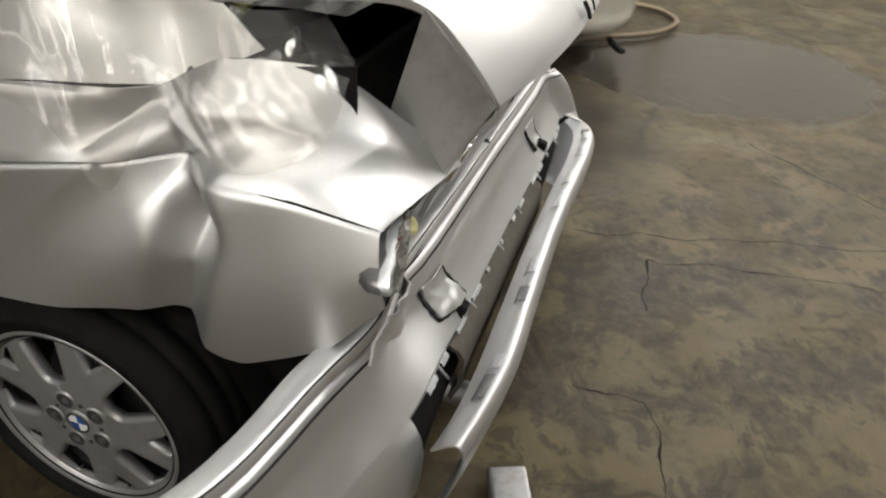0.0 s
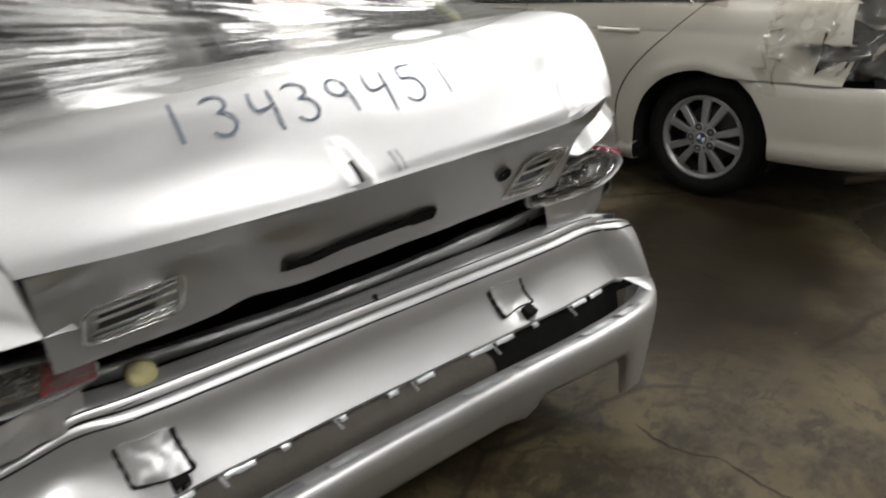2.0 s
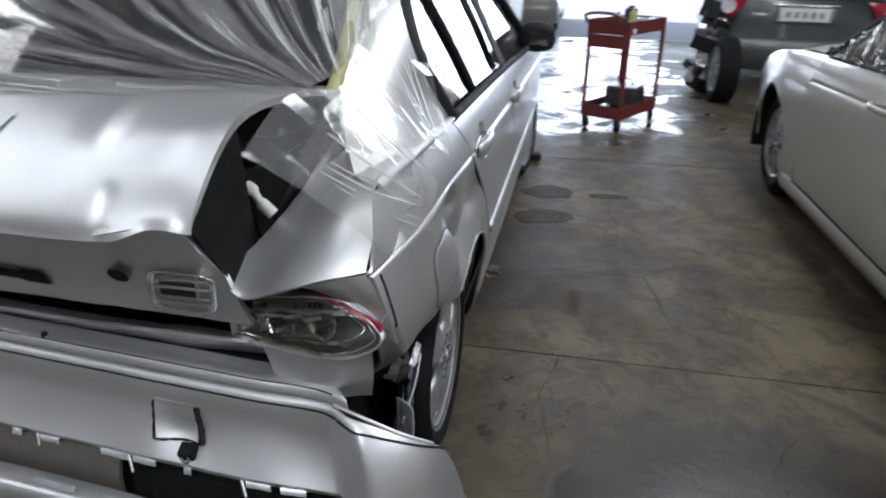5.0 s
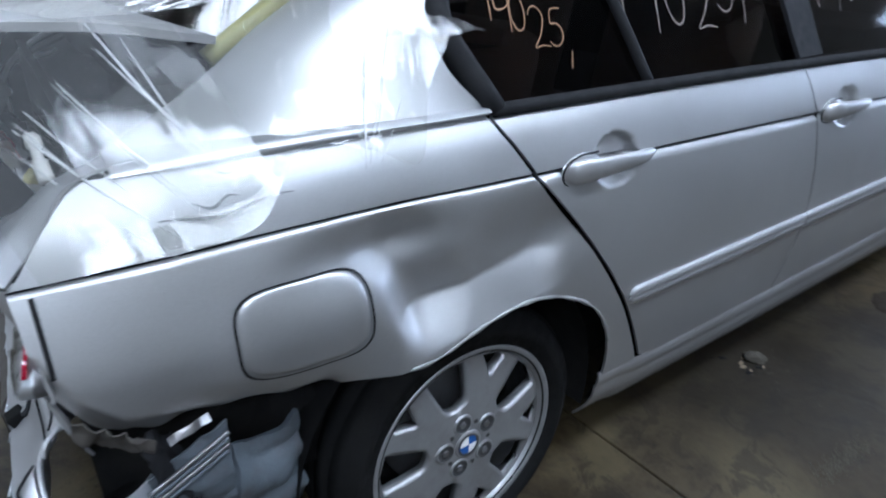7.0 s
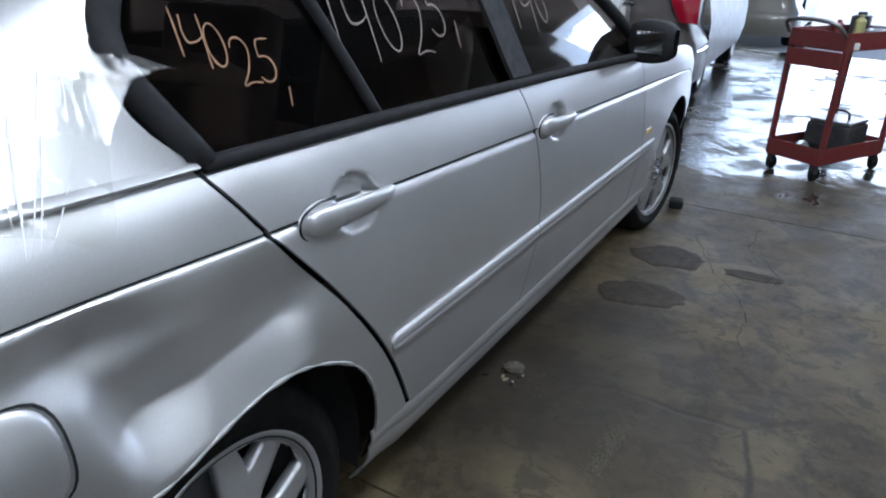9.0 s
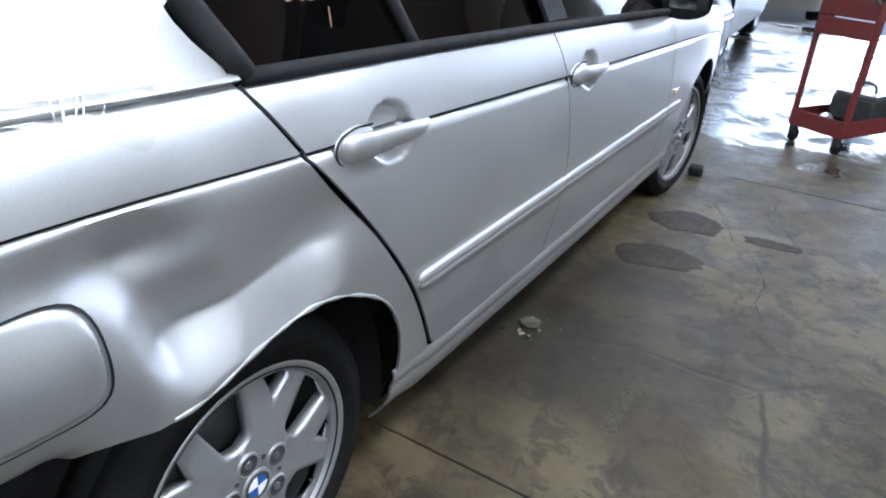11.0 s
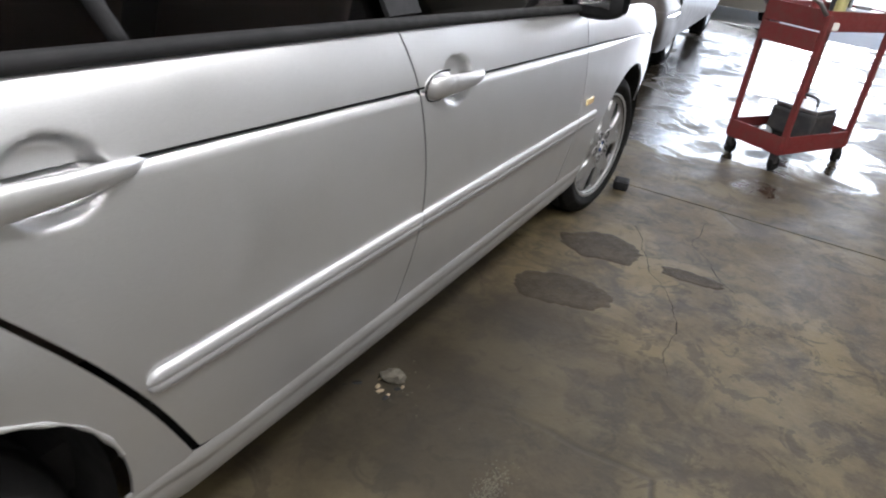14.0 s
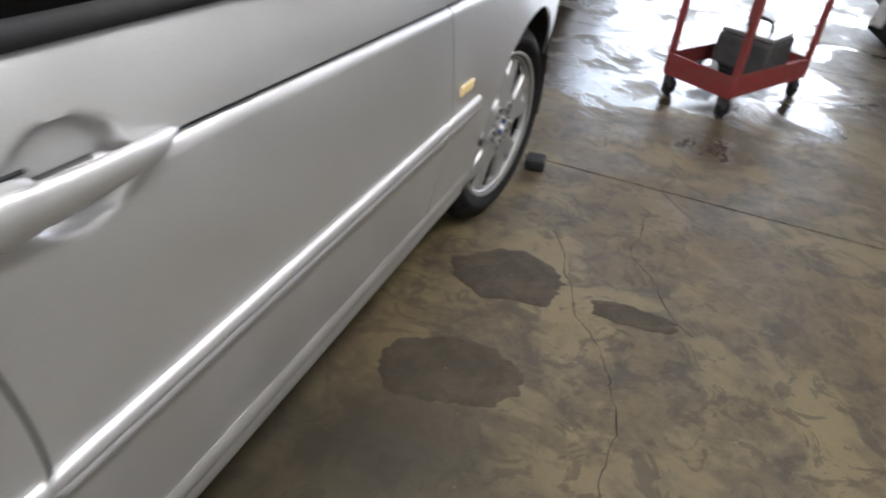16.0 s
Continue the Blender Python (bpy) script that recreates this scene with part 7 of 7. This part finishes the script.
part("lower_tray", tray(0.105, 0.1, CART_RED), CART_RED, cart)
part("upper_tray", tray(0.78, 0.1, CART_RED), CART_RED, cart)
part("drawer_front", box(bmesh.new(), CW - 0.02, 0.012, 0.1, pose(0, -0.006, 0.72), 0.003), CART_RED, cart)
for sx in (-1, 1):
    for yy in (0.02, CL - 0.02):
        part("post", box(bmesh.new(), 0.03, 0.03, 0.75, pose(sx * (CW / 2 - 0.005), yy, 0.485), 0.004), CART_RED, cart)
        c = new("caster")
        c.parent = cart
        part("fork", box(bmesh.new(), 0.044, 0.034, 0.06, pose(sx * (CW / 2 - 0.03), yy, 0.077), 0.005), CART_DARK, c)
        part("tyre", cyl(bmesh.new(), 0.04, 0.04, 0.028, pose(sx * (CW / 2 - 0.03), yy + 0.015, 0.04, 0, 90), 20), RUBBER, c)
tube("push_handle", [(-CW / 2, -0.02, 0.86), (-CW / 2 + 0.02, -0.09, 0.92), (CW / 2 - 0.02, -0.09, 0.92), (CW / 2, -0.02, 0.86)], 0.012, STEEL, cart)


def on_cart(name, lab, cat, x, y, z, turn=0):
    return thing(name, cart.matrix_world @ pose(x, y, z, 0, 0, turn), lab, cat)


t = on_cart("battery_charger", "black boxy battery charger in the lower tray", "charger", 0.02, 0.38, 0.11, 8)
part("case", box(bmesh.new(), 0.27, 0.28, 0.2, pose(0, 0, 0.1), 0.02), CART_DARK, t)
part("lid", box(bmesh.new(), 0.25, 0.26, 0.02, pose(0, 0, 0.212), 0.006), STEEL, t)
tube("carry_handle", [(-0.06, 0, 0.22), (-0.05, 0, 0.26), (0.05, 0, 0.26), (0.06, 0, 0.22)], 0.008, CART_DARK, t)
t = on_cart("coiled_hose", "black coiled hose in the lower tray", "hose", 0.02, 0.13, 0.118)
for k in range(3):
    tube("coil", [(0.1 * math.cos(a), 0.085 * math.sin(a), 0.012 + 0.02 * k) for a in np.linspace(0, 6.2, 14)], 0.012, RUBBER, t)
t = on_cart("oil_filter", "small silver canister in the lower tray", "canister", 0.0, 0.08, 0.125)
part("can", cyl(bmesh.new(), 0.04, 0.04, 0.1, pose(0, 0, 0.04, 90, 0, 30), 24), ALU, t, smooth=40)
t = on_cart("rag", "pale grey rag hanging from the upper tray", "rag", -0.19, 0.1, 0.0)
sheet("cloth", crush([[(-0.012 - 0.02 * v, 0.12 * u, 0.88 - 0.22 * v) for u in np.linspace(0, 1, 12)] for v in np.linspace(0, 1, 16)], 0.02, 14, 2), CLOTH, t, 0.004)
for k, (nm, lab, mat, sx, sy, sz, x, y) in enumerate((("spray_can", "yellow spray can on the trolley", TAPE, 0.06, 0.06, 0.18, 0.05, 0.3), ("tool_box", "grey tool box on the trolley", STEEL, 0.16, 0.3, 0.09, 0.06, 0.5), ("work_lamp", "dark work lamp on the trolley", CART_DARK, 0.1, 0.14, 0.16, -0.08, 0.52), ("parts_tray", "pale parts tray on the trolley", DRUM, 0.14, 0.24, 0.04, 0.08, 0.14), ("red_bottle", "red plastic bottle on the trolley", CART_RED, 0.07, 0.07, 0.14, -0.08, 0.3))):
    t = on_cart(nm, lab, nm.replace("_", " "), x, y, 0.784, 12 * k)
    bm = bmesh.new()
    if sx == sy:
        cyl(bm, sx / 2, sx / 2, sz * 0.8, pose(0, 0, sz * 0.4), 20)
        cyl(bm, sx / 2, sx / 5, sz * 0.12, pose(0, 0, sz * 0.86), 20)
        cyl(bm, sx / 5, sx / 5, sz * 0.1, pose(0, 0, sz * 0.95), 12)
    else:
        box(bm, sx, sy, sz, pose(0, 0, sz / 2), 0.008)
        box(bm, sx * 0.5, 0.02, 0.02, pose(0, 0, sz + 0.012), 0.004)
    part("body", bm, mat, t, smooth=40)


# ---- vehicles further off ----
def rear_view_car(name, m, paint, lab, width, high, lip, bumper_mat, lamp_mat, group=""):
    v = thing(name, m, lab, "car", group)
    w = width / 2
    sec = [(0.2, 0.06), (0.3, -0.02), (0.42, -0.05), (0.52, -0.05), (0.54, 0.0), (0.7, 0.02), (lip - 0.04, 0.03), (lip, 0.06), (lip + 0.03, 0.2)]
    curves = []
    for z, y in sec:
        k = w * (0.96 if z < 0.3 else 1.0 if z < 0.7 else 0.9)
        curves.append(smooth_curve([(-k, y + 0.7, z), (-k, y + 0.3, z), (-k * 0.94, y + 0.09, z), (-k * 0.6, y + 0.01, z), (0, y - 0.02, z), (k * 0.6, y + 0.01, z), (k * 0.94, y + 0.09, z), (k, y + 0.3, z), (k, y + 0.7, z)]))
    g = np.array([[c(i / 40) for i in range(41)] for c in curves])
    sheet("tail", g[4:], paint, v, 0.006, offset=0)
    sheet("rear_bumper", g[:5], bumper_mat, v, 0.006, offset=0)
    for s in (-1, 1):
        rows = [[(s * w * k, 0.7 + 3.3 * u, z) for u in np.linspace(0, 1, 20)] for z, k in ((0.24, 0.95), (0.45, 1.0), (0.7, 1.0), (lip, 0.93))]
        sheet("body_side", rows, paint, v, 0.006, offset=0)
        rows = [[(s * w * k, y, z) for y in ya] for z, k, ya in ((lip, 0.93, (0.75, 1.4, 2.2, 3.1)), ((lip + high) / 2, 0.84, (0.95, 1.45, 2.1, 2.7)), (high, 0.74, (1.2, 1.5, 2.0, 2.35)))]
        sheet("side_glass", rows, TINTED, v, 0.005)
        lamp_g = [[(s * w * (0.96 - (0.3 - 0.14 * (1 - f)) * (1 - u)), 0.035 + 0.12 * max(0, u - 0.45) - 0.012 * math.sin(math.pi * f), 0.73 + (lip - 0.77) * f + 0.02 * (1 - u)) for u in np.linspace(0, 1, 10)] for f in np.linspace(0, 1, 7)]
        sheet("tail_lamp", lamp_g, lamp_mat, v, 0.02, "red tail lamp", offset=0)
        tube("side_strip", [(s * (w * 0.97), 0.12, 0.5), (s * (w + 0.006), 0.32, 0.5), (s * (w + 0.006), 0.64, 0.5)], 0.012, CHROME, v)
        for yc in (0.95, 3.6):
            make_wheel(v, pose(s * (w - 0.06), yc, 0.316, 0, 0, 0 if s > 0 else 180), "paired")
    rows = [[(x * w * k, y, z) for x in np.linspace(-1, 1, 10)] for y, z, k in ((0.75, lip + 0.02, 0.9), (1.2, high, 0.74), (1.5, high + 0.03, 0.74), (2.1, high + 0.03, 0.74), (2.4, high, 0.74), (3.1, lip + 0.02, 0.92), (4.0, lip - 0.15, 0.85))]
    sheet("roof_and_glass", rows[:2], TINTED, v, 0.006)
    sheet("roof", rows[1:5], paint, v, 0.01)
    sheet("windscreen", rows[4:6], TINTED, v, 0.006)
    sheet("bonnet", rows[5:], paint, v, 0.01)
    sheet("boot_lid", [[(x * w * 0.9, y, z) for x in np.linspace(-1, 1, 10)] for y, z in ((0.24, lip + 0.03), (0.5, lip + 0.035), (0.77, lip + 0.02))], paint, v, 0.01)
    part("plate_recess", box(bmesh.new(), 0.56, 0.02, 0.16, pose(0, 0.0, 0.79), 0.03), STEEL, v)
    part("number_plate", box(bmesh.new(), 0.48, 0.012, 0.13, pose(0, -0.014, 0.79), 0.01), DRUM, v, "pale number plate with plain bars")
    for k in range(5):
        part("plate_bar", box(bmesh.new(), 0.045, 0.004, 0.06, pose(-0.16 + 0.08 * k, -0.022, 0.79), 0.002), STEEL, v)
    part("boot_trim", box(bmesh.new(), 0.62, 0.02, 0.025, pose(0, -0.005, 0.885), 0.006), CHROME, v)
    part("underbody", box(bmesh.new(), width * 0.8, 3.8, 0.2, pose(0, 2.0, 0.32)), DARK, v)
    return v


rear_view_car("dark_green_saloon", ASKEW @ pose(3.05, 6.6, 0, 0, 0, -3), GREEN, "dark green saloon with a scuffed grey rear bumper", 1.75, 1.38, 0.95, BARE_BUMPER, RED_LENS)
rear_view_car("grey_estate_car", pose(-0.55, 5.62, 0, 0, 0, 3), CHAMPAGNE, "dark brown-grey car parked ahead with red tail lamps", 1.74, 1.55, 1.0, CHAMPAGNE, RED_LENS)
rear_view_car("white_hatchback", pose(-0.2, 10.9, 0, 0, 0, 0), WHITE, "white car standing outside in the sun", 1.7, 1.45, 0.98, WHITE, RED_LENS)

# engine parts standing beside the green car
t = thing("engine_block", ASKEW @ pose(2.12, 6.3, 0), "dark greasy engine and hub parts piled on a stand", "engine")
for k in range(12):
    r = random.Random(k)
    part("engine_part", box(bmesh.new(), 0.1 + 0.12 * r.random(), 0.12 + 0.2 * r.random(), 0.08 + 0.12 * r.random(), pose(0.16 * (r.random() - 0.5), 0.3 * (r.random() - 0.5), 0.08 + 0.07 * k, 20 * r.random(), 20 * r.random(), 90 * r.random()), 0.015), (DARK, STEEL, CART_DARK)[k % 3], t)
for k in range(4):
    bm = bmesh.new()
    cyl(bm, 0.09 - 0.01 * k, 0.07, 0.06, pose(-0.05 + 0.05 * k, -0.16, 0.35 + 0.18 * k, 80, 10 * k), 20)
    part("pulley", bm, STEEL if k % 2 else CHROME, t, smooth=40)
t = thing("loose_wheel", ASKEW @ pose(2.22, 5.78, 0, 0, 0, 0), "dusty tyre on an alloy rim standing by the engine parts", "wheel")
make_wheel(t, pose(-0.08, 0, 0.316, 25, 0, 186), "paired")
t = thing("blue_drum", ASKEW @ pose(4.25, 7.6, 0), "blue plastic drum behind the cars", "drum")
put("shell", grid_mesh("shell", lathe([(0, 0.01), (0, 0.28), (0.03, 0.29), (0.3, 0.29), (0.32, 0.3), (0.34, 0.29), (0.6, 0.29), (0.62, 0.3), (0.64, 0.29), (0.9, 0.28), (0.92, 0.01)], 32), True), BLUE_BIN, t).rotation_euler = (0, radians(-90), 0)

# ---- along the east wall ----
t = thing("white_cabinet", ASKEW @ pose(7.3, 0.55, 0), "white enamel cabinet against the wall", "cabinet")
part("body", box(bmesh.new(), 0.6, 1.1, 0.95, pose(0, 0, 0.56), 0.02), DRUM, t)
part("plinth", box(bmesh.new(), 0.54, 1.06, 0.08, pose(0, 0, 0.045), 0.005), DARK, t)
part("door", box(bmesh.new(), 0.02, 1.02, 0.85, pose(-0.312, 0, 0.56), 0.008), DRUM, t)
t = thing("black_crate", ASKEW @ pose(7.2, -0.35, 0), "small black crate with a pale label", "crate")
part("body", box(bmesh.new(), 0.3, 0.42, 0.2, pose(0, 0, 0.1), 0.02), CART_DARK, t)
part("label_plate", box(bmesh.new(), 0.006, 0.12, 0.08, pose(-0.155, 0, 0.11), 0.002), PLAIN_WHITE, t)
t = thing("steel_post", ASKEW @ pose(7.0, -1.0, 0), "rusty brown steel post with a flat foot", "post")
part("shaft", box(bmesh.new(), 0.09, 0.09, 2.6, pose(0, 0, 1.3), 0.008), WOOD, t)
part("foot", box(bmesh.new(), 0.34, 0.34, 0.02, pose(0, 0, 0.012), 0.004), WOOD, t)
for k in range(3):
    t = thing("timber_plank", ASKEW @ pose(6.55 + 0.16 * k, -1.2 - 0.1 * k, 0.0, 0, 0, 4 * k - 3), "weathered timber plank on the floor", "plank", "planks by the wall")
    part("board", box(bmesh.new(), 0.13, 1.9, 0.045, pose(0, 0, 0.0235), 0.004), WOOD, t)
t = thing("sand_bag", ASKEW @ pose(7.25, -0.75, 0), "slumped tan sack by the wall", "sack")
bm = bmesh.new()
bmesh.ops.create_icosphere(bm, subdivisions=4, radius=0.24, matrix=pose(0, 0, 0.15) @ Matrix.Diagonal((0.8, 1, 0.66, 1)))
for v in bm.verts:
    v.co += v.co.normalized() * 0.04 * noise.noise(v.co * 7)
    v.co.z = max(v.co.z, 0.002)
part("sack", bm, HOSE, t, smooth=60)
hose = thing("floor_hose", ASKEW @ pose(0, 0, 0), "tan rubber hose looped on the floor beside the white car", "hose")
tube("loop", [(3.1, -0.35, 0.03), (3.45, -0.6, 0.03), (3.75, -0.98, 0.03), (4.15, -1.12, 0.03), (4.5, -0.95, 0.03), (4.62, -0.6, 0.03), (4.45, -0.3, 0.03), (4.1, -0.15, 0.03), (3.7, -0.1, 0.04)], 0.02, HOSE, hose, steps=60)
t = thing("door_wedge", ASKEW @ pose(-0.5, -0.84, 0, 0, 0, 20), "small pale metal block lying on the floor", "block")
part("block", box(bmesh.new(), 0.13, 0.09, 0.06, pose(0, 0, 0.031), 0.008), STEEL, t)
rng = random.Random(5)
t = thing("gravel", pose(0, 0, 0), "pale crumbs and grit lying on the floor", "grit", kind="stuff")
bm = bmesh.new()
for k in range(520):
    cx, cy, sp = ((1.16 + 0.03 * rng.random(), 0.86 + 0.2 * rng.random(), 0.022), (0.82, 1.17, 0.06), (1.6, 1.7, 0.9), (0.8, -1.3, 0.8))[0 if k < 430 else 1 if k < 450 else 2 if k < 485 else 3]
    r = 0.0013 + 0.0016 * rng.random()
    bmesh.ops.create_icosphere(bm, subdivisions=1, radius=r, matrix=pose(cx + rng.gauss(0, sp * 0.6), cy + rng.gauss(0, sp), r * 0.5, 90 * rng.random(), 90 * rng.random()))
part("grains", bm, GRIT, t)

t = thing("debris_lump", pose(0.79, 1.19, 0, 0, 0, 25), "pale crumbled lump of filler with rusty flakes", "debris")
bm = bmesh.new()
bmesh.ops.create_icosphere(bm, subdivisions=4, radius=0.03, matrix=pose(0, 0, 0.012) @ Matrix.Diagonal((1.2, 0.8, 0.6, 1)))
for v in bm.verts:
    v.co += v.co.normalized() * (0.012 * noise.noise(v.co * 40) + 0.006 * noise.noise(v.co * 120))
    v.co.z = max(v.co.z, 0.0005)
part("lump", bm, GRIT, t, smooth=50)
rng = random.Random(9)
for k in range(9):
    bm = bmesh.new()
    bmesh.ops.create_icosphere(bm, subdivisions=2, radius=0.004 + 0.008 * rng.random(), matrix=pose(-0.02 + 0.05 * rng.gauss(0, 1), -0.05 + 0.03 * rng.gauss(0, 1), 0.002, 0, 0, 90 * rng.random()) @ Matrix.Diagonal((1.5, 0.8, 0.3, 1)))
    for v in bm.verts:
        v.co.z = max(v.co.z, 0.0004)
    part("flake", bm, (WOOD, TRIM)[k % 2], t)


def mortar_patch(x, y, rx, ry, turn, seed):
    """A low smear of mortar with a ragged, feathered edge."""
    t = thing("mortar_patch", pose(x, y, 0, 0, 0, turn), "smooth grey mortar smear trowelled on the floor", "patch", "mortar patches", "structure")
    rings = []
    for q, z in ((1.0, 0.0), (0.96, 0.0014), (0.9, 0.0018), (0.8, 0.0019), (0.5, 0.0018), (0.02, 0.0016)):
        ring = []
        for a in np.linspace(0, 2 * math.pi, 72, endpoint=False):
            c, d = math.cos(a), math.sin(a)
            wob = 1 + 0.25 * noise.noise(Vector((1.6 * c, 1.6 * d, seed))) + 0.12 * noise.noise(Vector((5 * c, 5 * d, seed))) + 0.05 * noise.noise(Vector((16 * c, 16 * d, seed)))
            ring.append((rx * q * c * wob, ry * q * d * wob, z))
        rings.append(ring)
    put("smear", grid_mesh("smear", np.array(rings), True), MORTAR, t)


for k, (x, y, rx, ry, turn) in enumerate(((0.99, 2.41, 0.17, 0.12, 10), (0.97, 1.97, 0.18, 0.12, 12), (1.35, 2.4, 0.12, 0.05, 5))):
    mortar_patch(x, y, rx, ry, turn, 3.7 * k)
